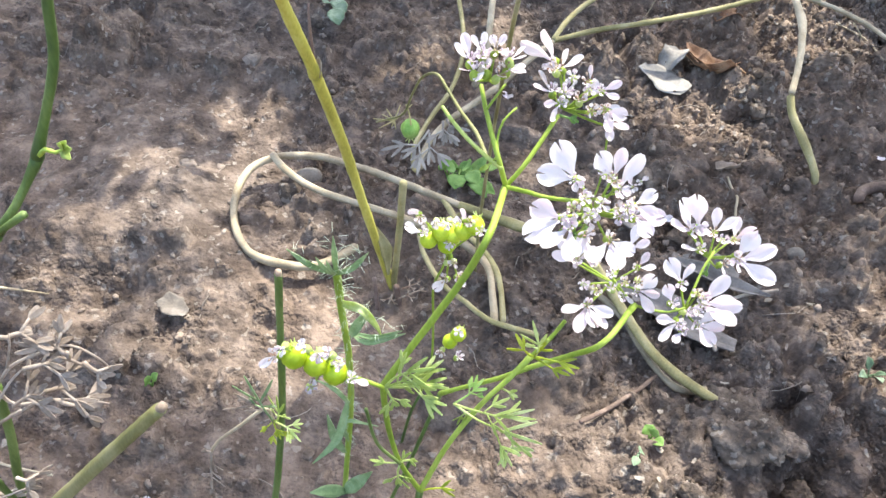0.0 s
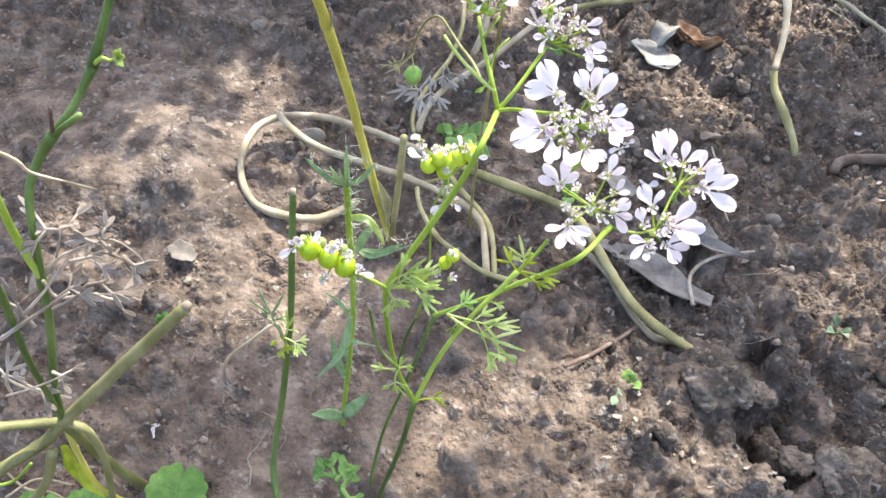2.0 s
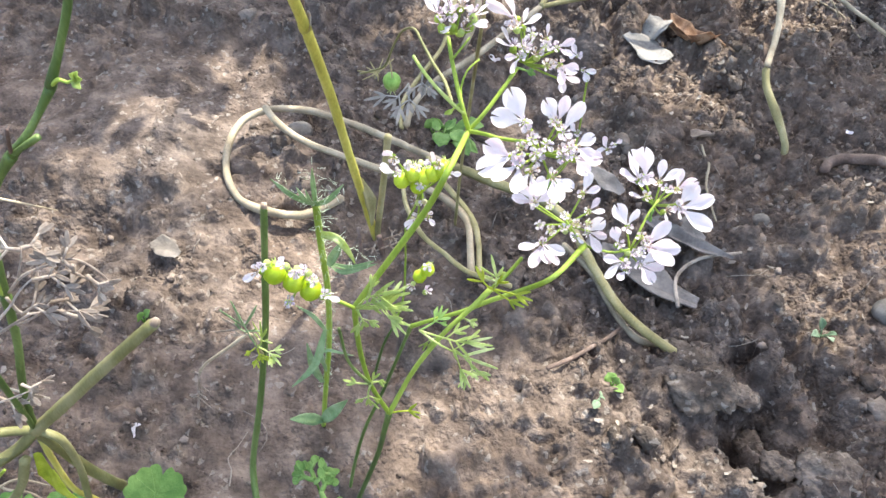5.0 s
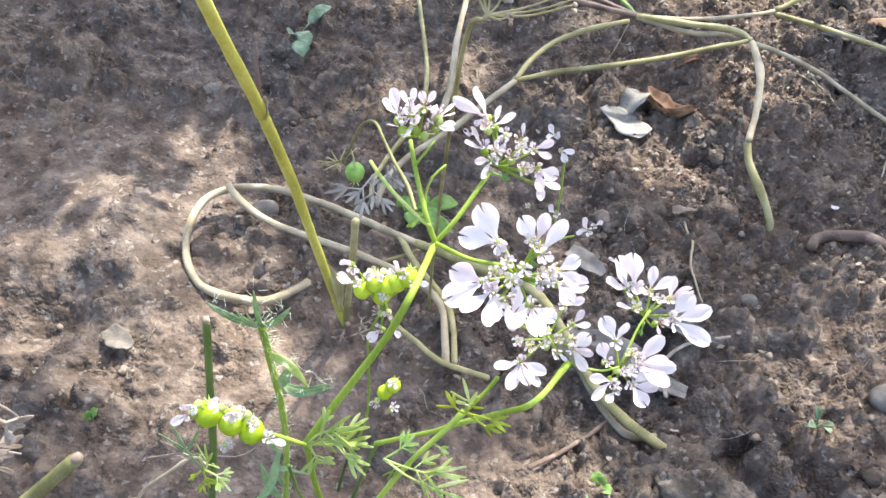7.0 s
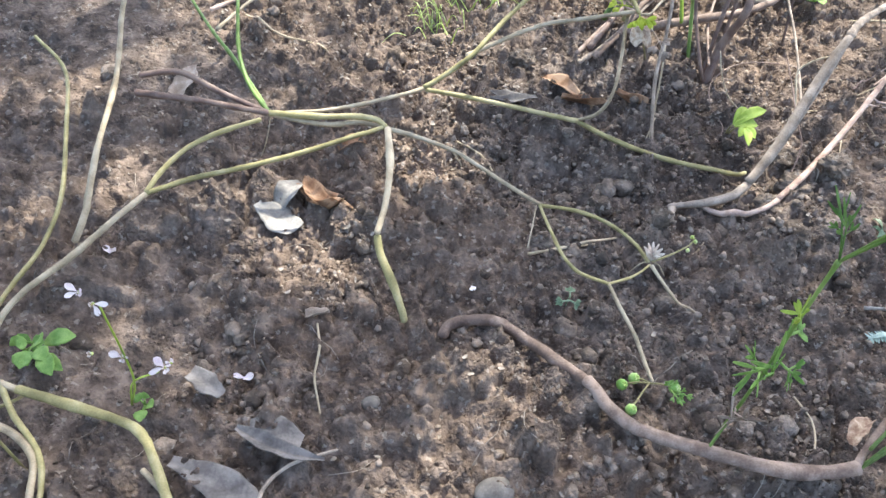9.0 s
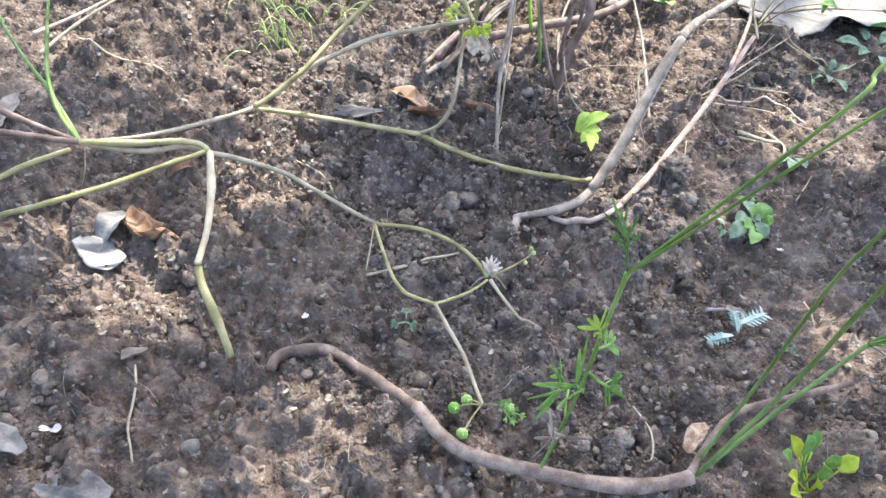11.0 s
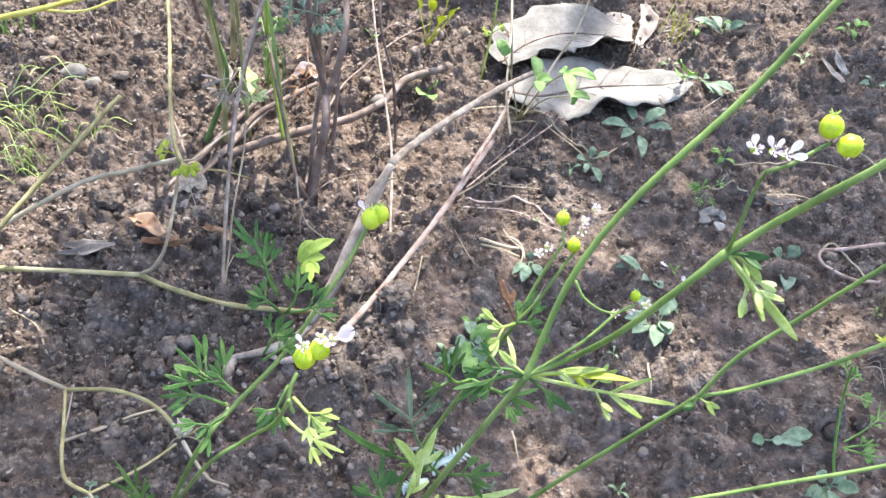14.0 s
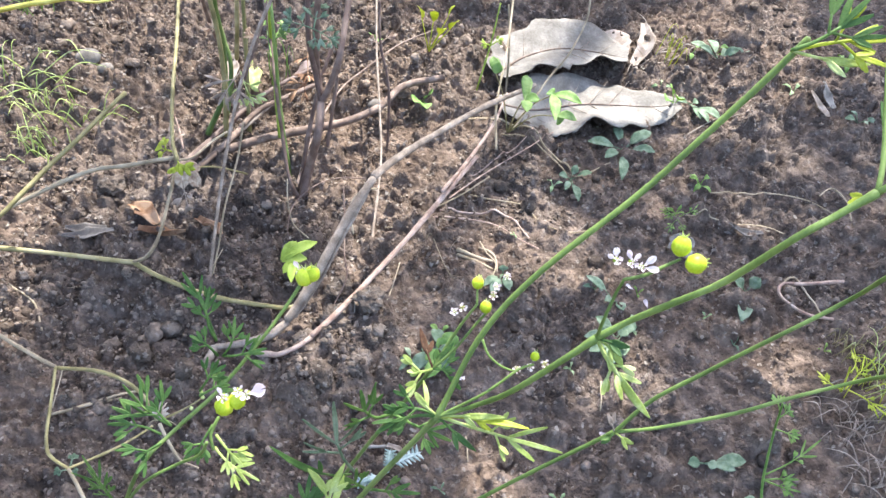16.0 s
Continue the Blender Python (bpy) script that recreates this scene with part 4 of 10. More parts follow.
    umbel([(0.0536, 0.1299, 0.1542), (0.0521, 0.1325, 0.1566), (0.0547, 0.1293, 0.1537), (0.0564, 0.1305, 0.1547), (0.0538, 0.1270, 0.1516), (0.0514, 0.1276, 0.1521), (0.0549, 0.1259, 0.1505), (0.0531, 0.1251, 0.1499), (0.0564, 0.1284, 0.1529), (0.0560, 0.1292, 0.1536), (0.0585, 0.1281, 0.1526), (0.0589, 0.1293, 0.1537), (0.0574, 0.1263, 0.1509), (0.0562, 0.1266, 0.1513), (0.0602, 0.1272, 0.1518), (0.0621, 0.1272, 0.1518), (0.0608, 0.1254, 0.1501), (0.0626, 0.1241, 0.1489), (0.0590, 0.1253, 0.1500), (0.0582, 0.1258, 0.1505), (0.0613, 0.1244, 0.1492), (0.0625, 0.1231, 0.1480), (0.0555, 0.1271, 0.1517), (0.0547, 0.1277, 0.1523)], (2, 2, 2, 2, 0, 1, 0, 2, 2, 0, 2, 0),
          (-0.1, 0.3, 0), [(0.0558, 0.1269, 0.1487)][0])
    umbel([(0.0428, 0.1240, 0.1583), (0.0411, 0.1252, 0.1594), (0.0443, 0.1248, 0.1591), (0.0437, 0.1261, 0.1602), (0.0459, 0.1249, 0.1592), (0.0460, 0.1260, 0.1602), (0.0476, 0.1242, 0.1586), (0.0493, 0.1243, 0.1586), (0.0473, 0.1234, 0.1578), (0.0491, 0.1232, 0.1576), (0.0449, 0.1232, 0.1576), (0.0438, 0.1223, 0.1567), (0.0433, 0.1231, 0.1575), (0.0420, 0.1229, 0.1573), (0.0464, 0.1227, 0.1571), (0.0456, 0.1233, 0.1577)], (2, 2, 2, 2, 2, 1, 1, 0), (0, 0.6, 0.3), [(0.0453, 0.1239, 0.1555)][0])

    # ripening umbels: fruits with the last small flowers on them
    for at in [(0.0224, 0.0960, 0.1327), (0.0250, 0.0960, 0.1311), (0.0273, 0.0960, 0.1293)]:
        fruit(plant, at, (0.2, 0.3, 1), 0.0016)
    umbel([(0.0206, 0.0950, 0.1342), (0.0194, 0.0950, 0.1328), (0.0244, 0.0950, 0.1363), (0.0249, 0.0950, 0.1381), (0.0259, 0.0950, 0.1350), (0.0256, 0.0950, 0.1369), (0.0273, 0.0950, 0.1352), (0.0283, 0.0950, 0.1363), (0.0295, 0.0950, 0.1296), (0.0308, 0.0950, 0.1288), (0.0240, 0.0950, 0.1271), (0.0232, 0.0950, 0.1277), (0.0216, 0.0950, 0.1360), (0.0214, 0.0950, 0.1376), (0.0283, 0.0950, 0.1331), (0.0294, 0.0950, 0.1337)],
          (1, 0, 0, 0, 1, 0, 0, 0), (0, 0.2, 0), [(0.0255, 0.0970, 0.1290)][0])
    for at in [(0.0373, 0.1270, 0.1209), (0.0393, 0.1270, 0.1228), (0.0412, 0.1270, 0.1222), (0.0427, 0.1270, 0.1232), (0.0445, 0.1270, 0.1246), (0.0402, 0.1270, 0.1198)]:
        fruit(plant, at, (0.2, 0.4, 1), 0.0015)
    umbel([(0.0359, 0.1260, 0.1272), (0.0346, 0.1260, 0.1293), (0.0363, 0.1260, 0.1234), (0.0338, 0.1260, 0.1242), (0.0385, 0.1260, 0.1261), (0.0386, 0.1260, 0.1284), (0.0403, 0.1260, 0.1260), (0.0400, 0.1260, 0.1277), (0.0424, 0.1260, 0.1266), (0.0431, 0.1260, 0.1286), (0.0439, 0.1260, 0.1264), (0.0449, 0.1260, 0.1283), (0.0454, 0.1260, 0.1245), (0.0472, 0.1260, 0.1245), (0.0398, 0.1260, 0.1166), (0.0387, 0.1260, 0.1174), (0.0414, 0.1260, 0.1165), (0.0425, 0.1260, 0.1179), (0.0402, 0.1260, 0.1121), (0.0392, 0.1260, 0.1100), (0.0421, 0.1260, 0.1127), (0.0430, 0.1260, 0.1109), (0.0407, 0.1260, 0.1214), (0.0405, 0.1260, 0.1200)], (1, 1, 0, 0, 1, 0, 1, 0, 0, 1, 1, 0), (0, 0.2, 0), [(0.0407, 0.1280, 0.1170)][0])
    for at in [(0.0412, 0.1220, 0.0994), (0.0427, 0.1220, 0.1017)]:
        fruit(plant, at, (0.3, 0.2, 1), 0.0013)
    umbel([(0.0429, 0.1210, 0.1042), (0.0435, 0.1210, 0.1055), (0.0398, 0.1210, 0.0976), (0.0393, 0.1210, 0.0960), (0.0427, 0.1210, 0.0962), (0.0439, 0.1210, 0.0949)], (0, 0, 0), (0, 0.2, 0))
    hang = [(0.0308, 0.1658, 0.1098), (0.0275, 0.1669, 0.1108), (0.0316, 0.1712, 0.1148), (0.0349, 0.1696, 0.1133), (0.0370, 0.1736, 0.1170), (0.0315, 0.1725, 0.1159), (0.0244, 0.1665, 0.1105)]
    fruit(plant, hang[0], (0, -0.2, -1), 0.0019, DULL_FRUIT)
    stem("stalk", [(0.0454, 0.1206, 0.1457), (0.0440, 0.1266, 0.1442), (0.0417, 0.1327, 0.1427), (0.0393, 0.1392, 0.1416), (0.0378, 0.1447, 0.1396), (0.0361, 0.1492, 0.1366), (0.0342, 0.1526, 0.1327), (0.0324, 0.1546, 0.1275), (0.0307, 0.1562, 0.1219), (0.0278, 0.1594, 0.1178), (0.0245, 0.1628, 0.1138)], 0.0006, 0.0004, OLIVE)
    stem("stalk", [(0.0301, 0.1655, 0.1163), (0.0309, 0.1641, 0.1150), (0.0313, 0.1625, 0.1136)], 0.0004, 0.0003, VINE)
    for tip in [(0.0232, 0.1670, 0.1110), (0.0245, 0.1657, 0.1097), (0.0258, 0.1686, 0.1124), (0.0250, 0.1677, 0.1116), (0.0286, 0.1692, 0.1130), (0.0279, 0.1656, 0.1097), (0.0270, 0.1660, 0.1100), (0.0309, 0.1694, 0.1131)]:
        stem("stalk", [hang[1], tip], 0.0004, 0.0002, VINE)

    # withered grey leaves behind the hanging fruit
    for base, tip, w in zip([(0.0347, 0.1640, 0.1112), (0.0348, 0.1636, 0.1108), (0.0374, 0.1656, 0.1124), (0.0380, 0.1659, 0.1126)], [(0.0302, 0.1594, 0.1075), (0.0352, 0.1590, 0.1070), (0.0373, 0.1628, 0.1101), (0.0394, 0.1639, 0.1109)], (0.006, 0.005, 0.004, 0.004)):
        part("leaf", cut_leaf(base, tip, facing, w, 0.00035), GREY_LEAF, plant, "withered grey leaf")
    # leaves at the nodes
    def leaf(base, tip, width, pairs, mat=LEAF, half=0.00027):
        part("leaf", cut_leaf(base, tip, facing, width, half, 2 if width < 0.0018 else 3), mat, plant)

    node_l = [(0.0328, 0.1010, 0.1180)][0]
    for tip, w, n in zip([(0.0396, 0.1000, 0.1250), (0.0420, 0.1000, 0.1198), (0.0410, 0.1000, 0.1219), (0.0374, 0.1000, 0.1235), (0.0346, 0.1000, 0.1139)], (0.004, 0.0055, 0.004, 0.003, 0.003), (1, 2, 1, 1, 1)):
        leaf(node_l, tip, w, n, PALE_LEAF)
    arm = [(0.0425, 0.1080, 0.1021)][0]
    for tip, w, n in zip([(0.0566, 0.1040, 0.0991), (0.0540, 0.1040, 0.1046)], (0.007, 0.004), (2, 1)):
        leaf(arm, tip, w, n, PALE_LEAF)
    leaf([(0.0521, 0.1060, 0.0973)][0], [(0.0536, 0.1030, 0.0951)][0], 0.004, 1, PALE_LEAF)
    leaf(arm, [(0.0449, 0.1090, 0.0949)][0], 0.003, 1, PALE_LEAF)
    leaf(arm, [(0.0474, 0.1120, 0.1035)][0], 0.0025, 1, LEAF)
    leaf([(0.0501, 0.1110, 0.1028)][0], [(0.0524, 0.1080, 0.1054)][0], 0.002, 1, PALE_LEAF)
    node_r = [(0.0548, 0.1120, 0.1111)][0]
    for tip, w in zip([(0.0514, 0.1100, 0.1190), (0.0541, 0.1100, 0.1204), (0.0599, 0.1100, 0.1094), (0.0614, 0.1100, 0.1117), (0.0564, 0.1100, 0.1170)], (0.002, 0.0025, 0.002, 0.002, 0.001)):
        leaf(node_r, tip, w, 1, YELLOW_LEAF if w < 0.0023 else PALE_LEAF)
    node_m = [(0.0339, 0.1040, 0.0884)][0]
    for tip, w in zip([(0.0291, 0.1030, 0.0904), (0.0368, 0.1030, 0.0909), (0.0342, 0.1030, 0.0806), (0.0351, 0.1030, 0.0935)], (0.002, 0.002, 0.003, 0.0015)):
        leaf(node_m, tip, w, 1, PALE_LEAF)
    leaf(fork, [(0.0437, 0.1050, 0.0767)][0], 0.002, 1, YELLOW_LEAF)
    leaf([(0.0468, 0.1175, 0.1483)][0], [(0.0450, 0.1162, 0.1471)][0], 0.0015, 1, GREEN)
    leaf([(0.0807, 0.1227, 0.1233)][0], [(0.0802, 0.1219, 0.1212)][0], 0.0018, 1, LEAF)
    leaf([(0.0548, 0.1247, 0.1495)][0], [(0.0572, 0.1243, 0.1491)][0], 0.002, 1, LEAF)
    # a half withered leaf that hangs out to one side
    far = [(0.0078, 0.1160, 0.0779)][0]
    stem("stalk", [(0.0071, 0.1198, 0.0681), (0.0075, 0.1179, 0.0728), (0.0078, 0.1160, 0.0779)], 0.0007, 0.0007, VINE)
    stem("stalk", [far] + [(0.0069, 0.1160, 0.0826), (0.0019, 0.1150, 0.0779), (-0.0036, 0.1140, 0.0723), (-0.0053, 0.1130, 0.0696)], 0.0009, 0.0007, TAN)
    for tip, w, m in zip([(0.0064, 0.1140, 0.0960), (0.0024, 0.1140, 0.0916), (0.0092, 0.1140, 0.0752), (0.0129, 0.1140, 0.0758), (0.0102, 0.1140, 0.0899), (0.0058, 0.1140, 0.0775)], (0.004, 0.003, 0.0035, 0.003, 0.0025, 0.002),
                         (HERB, DRY_LEAF, YELLOW_LEAF, PALE_LEAF, PALE_LEAF, YELLOW_LEAF)):
        leaf(far, tip, w, 1, m)
    for tip, w in zip([(-0.0074, 0.1120, 0.0562), (-0.0063, 0.1120, 0.0722), (-0.0057, 0.1120, 0.0628)], (0.0025, 0.0012, 0.002)):
        leaf([(-0.0053, 0.1130, 0.0696)][0], tip, w, 2, DRY_LEAF, 0.0003)


coriander()


# ---- neighbouring stems in the first bed ----
def yellow_stalk():
    foot = land([(0.0188, 0.2122, 0.0000)][0], -0.001)
    plant = thing("yellow_stalk", foot, "tall yellowing plant stem with a dry sheath, standing in soil", "plant stem")
    node = [(0.0093, 0.1810, 0.1104)][0]
    part("stem", tube([tuple(foot)] + [(0.0162, 0.2100, 0.0141), (0.0133, 0.2010, 0.0491), (0.0113, 0.1920, 0.0803)] + [node], 0.0013, 0.00125, seg=12), YELLOW, plant)
    part("stem", tube([node] + [(0.0088, 0.1760, 0.1209), (0.0082, 0.1673, 0.1376), (0.0084, 0.1587, 0.1525), (0.0086, 0.1500, 0.1676)], 0.00125, 0.0011, seg=12, knots=((0.0, 0.3),)), YELLOW, plant)
    part("sheath", ribbon([node] + [(0.0106, 0.1800, 0.1145), (0.0105, 0.1800, 0.1159)], [0.0013, 0.0012, 0.0002], (0, -0.6, 0.6), cup=0.5), DRY_LEAF, plant, "pale papery sheath")
    part("shoot", tube([node] + [(0.0089, 0.1820, 0.1159), (0.0087, 0.1840, 0.1217), (0.0085, 0.1860, 0.1246)], 0.0007, 0.0003), PURPLE, plant, "thin brown side shoot")
    part("leaf", ribbon([(0.0150, 0.2070, 0.0334), (0.0175, 0.2070, 0.0231), (0.0180, 0.2070, 0.0105)], [0.0006, 0.0022, 0.0004], (0.5, -0.6, 0.4), cup=0.5), VINE, plant, "withered sheath leaf")
    for pts, r in (([(0.0240, 0.2080, 0.0522), (0.0222, 0.2093, 0.0317), (0.0194, 0.2107, 0.0049), (0.0186, 0.2120, -0.0092)], 0.0011), ([(0.0206, 0.2050, 0.0072), (0.0213, 0.2085, -0.0144), (0.0228, 0.2120, -0.0401)], 0.0010),
                   ([(0.0146, 0.2000, -0.0243), (0.0142, 0.2030, -0.0017), (0.0135, 0.2060, 0.0097)], 0.0008)):
        part("stem", tube(pts, r, r * 0.9, seg=9), VINE if r > 0.00105 else PURPLE, plant)
    for base, tip in zip([(0.0224, 0.2060, 0.0047), (0.0194, 0.2060, -0.0018), (0.0205, 0.2060, 0.0060)], [(0.0274, 0.2040, 0.0105), (0.0284, 0.2040, 0.0071), (0.0176, 0.2040, -0.0020)]):
        part("leaf", frond(base, tip, (0, -0.6, 0.7), 0.003, 1, 0.0003), BROWNISH, plant, "curled brown dead leaf")


yellow_stalk()


def hairy_herb():
    foot = land([(0.0120, 0.1379, 0.0000)][0], -0.001)
    plant = thing("hairy_herb", foot, "small bristly green herb with narrow leaves, growing in soil", "plant")
    line = [tuple(foot)] + [(0.0164, 0.1310, 0.0325), (0.0206, 0.1263, 0.0669), (0.0229, 0.1215, 0.0925), (0.0240, 0.1168, 0.1138), (0.0253, 0.1120, 0.1297)]
    part("stem", tube(line, 0.0007, 0.0006, seg=10), GREEN, plant)
    head = np.array(line[-1])
    for tip, w in zip([(0.0202, 0.1080, 0.1392), (0.0238, 0.1080, 0.1378), (0.0265, 0.1080, 0.1422), (0.0308, 0.1080, 0.1393), (0.0251, 0.1080, 0.1374)], (0.00042, 0.00036, 0.00042, 0.00042, 0.0003)):
        part("leaf", ribbon([head, head * 0.5 + np.array(tip) * 0.5 + np.array((0, 0, -0.001)), tip], [w * 0.7, w, w, w * 0.1], (0, -0.7, 0.7), cup=0.6), HERB, plant)
    mid = [(0.0251, 0.1140, 0.1200)][0]
    part("leaf", ribbon([mid] + [(0.0287, 0.1100, 0.1241), (0.0305, 0.1100, 0.1205), (0.0312, 0.1100, 0.1179)], [0.0005, 0.0007, 0.0006, 0.0001], (0, -0.7, 0.7), cup=0.5), PALE_LEAF, plant)
    for base, mids, tip, w, m in zip([(0.0257, 0.1160, 0.1085), (0.0251, 0.1160, 0.1084), (0.0254, 0.1160, 0.1093), (0.0232, 0.1160, 0.0863), (0.0230, 0.1160, 0.0872)], [(0.0281, 0.1140, 0.1096), (0.0269, 0.1140, 0.1142), (0.0297, 0.1140, 0.1111), (0.0215, 0.1140, 0.0946), (0.0203, 0.1140, 0.0760)],
                                     [(0.0346, 0.1120, 0.1156), (0.0293, 0.1120, 0.1213), (0.0341, 0.1120, 0.1163), (0.0192, 0.1120, 0.1006), (0.0150, 0.1120, 0.0690)], (0.0005, 0.0009, 0.0005, 0.0005, 0.0009), (HERB, HERB, HERB, HERB, HERB)):
        part("leaf", ribbon([base, mids, tip], [w * 0.4, w, w * 0.9, w * 0.1], (0, -0.6, 0.8), cup=0.4), m, plant)
    for base, mids, tip, w in zip([(0.0192, 0.1250, 0.0539), (0.0179, 0.1250, 0.0484), (0.0165, 0.1250, 0.0278), (0.0162, 0.1250, 0.0277)], [(0.0198, 0.1220, 0.0684), (0.0174, 0.1220, 0.0608), (0.0127, 0.1220, 0.0340), (0.0209, 0.1220, 0.0400)], [(0.0273, 0.1200, 0.0708), (0.0173, 0.1200, 0.0743), (0.0096, 0.1200, 0.0370), (0.0247, 0.1200, 0.0498)],
                                  (0.0006, 0.0011, 0.0016, 0.0017)):
        part("leaf", ribbon([base, mids, tip], [w * 0.4, w, w * 0.9, w * 0.1], (0, -0.5, 0.9), cup=0.3), HERB, plant)
    hairs = []
    path = glide(line, 0.0009)
    path = list(path[int(len(path) * 0.3):])
    for tip in [(0.0202, 0.1080, 0.1392), (0.0265, 0.1080, 0.1422), (0.0308, 0.1080, 0.1393), (0.0315, 0.1080, 0.1203)] + [(0.0346, 0.1120, 0.1156)]:
        root = head if tip[2] > mid[2] else np.array(mid)
        path += [root * (1 - u) + np.array(tip) * u for u in np.linspace(0.1, 1, 9)]
    for p in path:
        for k in range(2):
            g = rng.uniform(0, 6.283)
            w = np.array((math.cos(g), math.sin(g), rng.uniform(-0.3, 0.3)))
            hairs.append(tube([p + w * 0.0007, p + w * rng.uniform(0.0014, 0.0024)], 0.000035, 0.00002, seg=3, step=0.002))
    part("bristle_coat", joined(*hairs), HAIR, plant, "fine white bristles")


hairy_herb()


def cut_stem():
    foot = land([(-0.0013, 0.1093, 0.0000)][0], -0.001)
    plant = thing("cut_green_stem", foot, "slender upright green stem cut off at its top, in soil", "plant stem")
    part("stem", tube([tuple(foot)] + [(-0.0037, 0.1190, 0.0084), (0.0035, 0.1195, 0.0467), (0.0088, 0.1200, 0.0783), (0.0116, 0.1205, 0.1011), (0.0135, 0.1210, 0.1174)], 0.0009, 0.0006, seg=9), DEEP, plant)
    part("cut_end", tube([(0.0135, 0.1210, 0.1172), (0.0136, 0.1210, 0.1182)], 0.00062, 0.00056, seg=9), BROWNISH, plant, "brown dried cut end")


cut_stem()


# ---- the branching plant at the edge of the bed, with cut stems ----
def cut_plant():
    hub = [(-0.0360, 0.0980, 0.0670)][0]
    foot = land((hub[0] - 0.004, hub[1] + 0.016, 0), -0.001)
    plant = thing("cut_back_plant", foot, "cut-back coriander plant with stout green stems and withered leaves, in soil", "plant")

    def stem(pts, r0, r1, mat=DEEP, knots=(), name="stem", label=""):
        stout = 0.68 if mat is OLIVE else 0.47
        part(name, tube(pts, r0 * stout, r1 * stout, seg=10, knots=knots, ribs=0.05), mat, plant, label)

    stem([tuple(foot), (hub[0] - 0.001, hub[1] + 0.006, hub[2] * 0.5), hub], 0.0021, 0.0018, OLIVE)
    n1, n2, n3 = [(-0.0073, 0.1080, 0.1538)][0], [(-0.0145, 0.1040, 0.1442)][0], [(-0.0231, 0.0980, 0.1176)][0]
    stem([(0.0016, 0.1120, 0.1801), (-0.0002, 0.1110, 0.1733), (-0.0020, 0.1100, 0.1655)] + [n1], 0.0012, 0.00125, DEEP, ((1.0, 0.4),))
    stem([n1] + [(-0.0097, 0.1070, 0.1501), (-0.0121, 0.1050, 0.1468)] + [n2], 0.0011, 0.0012, DEEP, ((0.0, 0.4), (1.0, 0.5)))
    stem([n2] + [(-0.0187, 0.1040, 0.1385), (-0.0207, 0.1015, 0.1338), (-0.0212, 0.0990, 0.1274)] + [n3], 0.0014, 0.0013, DEEP, ((0.0, 0.4), (1.0, 0.3)))
    stem([n1] + [(-0.0051, 0.1070, 0.1561), (-0.0041, 0.1070, 0.1557), (-0.0028, 0.1070, 0.1564)], 0.0007, 0.0004, GREEN)
    for tip in [(-0.0016, 0.1060, 0.1585), (-0.0014, 0.1060, 0.1573), (-0.0020, 0.1060, 0.1557), (-0.0024, 0.1060, 0.1581)]:
        part("leaf", ribbon([[(-0.0032, 0.1070, 0.1561)][0], tip], [0.0004, 0.0006, 0.0001], (0, -0.7, 0.7)), PALE_LEAF, plant)
    stem([n2] + [(-0.0111, 0.1030, 0.1473), (-0.0086, 0.1030, 0.1493)], 0.0009, 0.0009, DEEP, ((1.0, 0.2),))
    stem([n2] + [(-0.0133, 0.1030, 0.1474), (-0.0125, 0.1030, 0.1502)], 0.0007, 0.0006, PURPLE)
    stem([(-0.0168, 0.0920, 0.1532), (-0.0200, 0.0945, 0.1399), (-0.0226, 0.0970, 0.1275)] + [n3], 0.0013, 0.0013, GREEN)
    stem([n3] + [(-0.0265, 0.0980, 0.1035), (-0.0314, 0.0980, 0.0876), (-0.0342, 0.0980, 0.0763)] + [hub], 0.0016, 0.0015, DEEP, ((0.0, 0.25), (1.0, 0.3)))
    stem([(-0.0217, 0.0880, 0.1324), (-0.0250, 0.0907, 0.1202), (-0.0298, 0.0933, 0.1009), (-0.0334, 0.0960, 0.0810)] + [hub], 0.0013, 0.0013, DEEP)
    stem([hub] + [(-0.0258, 0.0980, 0.0801), (-0.0133, 0.0995, 0.0953), (-0.0024, 0.1010, 0.1080)], 0.0020, 0.0017, OLIVE)
    part("cut_end", tube([(-0.0027, 0.1010, 0.1076), (-0.0018, 0.1010, 0.1088)], 0.0009, 0.0008, seg=9), DRY_LEAF, plant, "pale fibrous cut end")
    stem([(-0.0582, 0.0880, 0.0522), (-0.0473, 0.0920, 0.0588), (-0.0423, 0.0960, 0.0600)] + [hub], 0.0020, 0.0018, OLIVE)
    stem([(-0.0519, 0.0920, 0.0719), (-0.0468, 0.0945, 0.0695), (-0.0414, 0.0970, 0.0672)] + [hub], 0.0015, 0.0015, OLIVE)
    stem([hub] + [(-0.0320, 0.0980, 0.0632), (-0.0330, 0.0987, 0.0484), (-0.0370, 0.0993, 0.0291), (-0.0400, 0.1000, 0.0164)], 0.0013, 0.0012, OLIVE)
    low = [(-0.0435, 0.1053, 0.0100), (-0.0363, 0.1035, 0.0085), (-0.0269, 0.1021, 0.0070), (-0.0157, 0.0999, 0.0055), (-0.0026, 0.0963, 0.0040)]
    stem([hub] + [(-0.0400, 0.1000, 0.0457), (-0.0405, 0.1000, 0.0301)] + low, 0.0015, 0.0014, YELLOW)
    stem([(-0.0390, 0.0940, 0.0606), (-0.0439, 0.0927, 0.0483), (-0.0503, 0.0913, 0.0390), (-0.0577, 0.0900, 0.0321)], 0.0016, 0.0014, OLIVE)
    stem([(-0.0462, 0.0940, 0.0536), (-0.0539, 0.0940, 0.0432), (-0.0611, 0.0940, 0.0385)], 0.0008, 0.0008, GREEN)
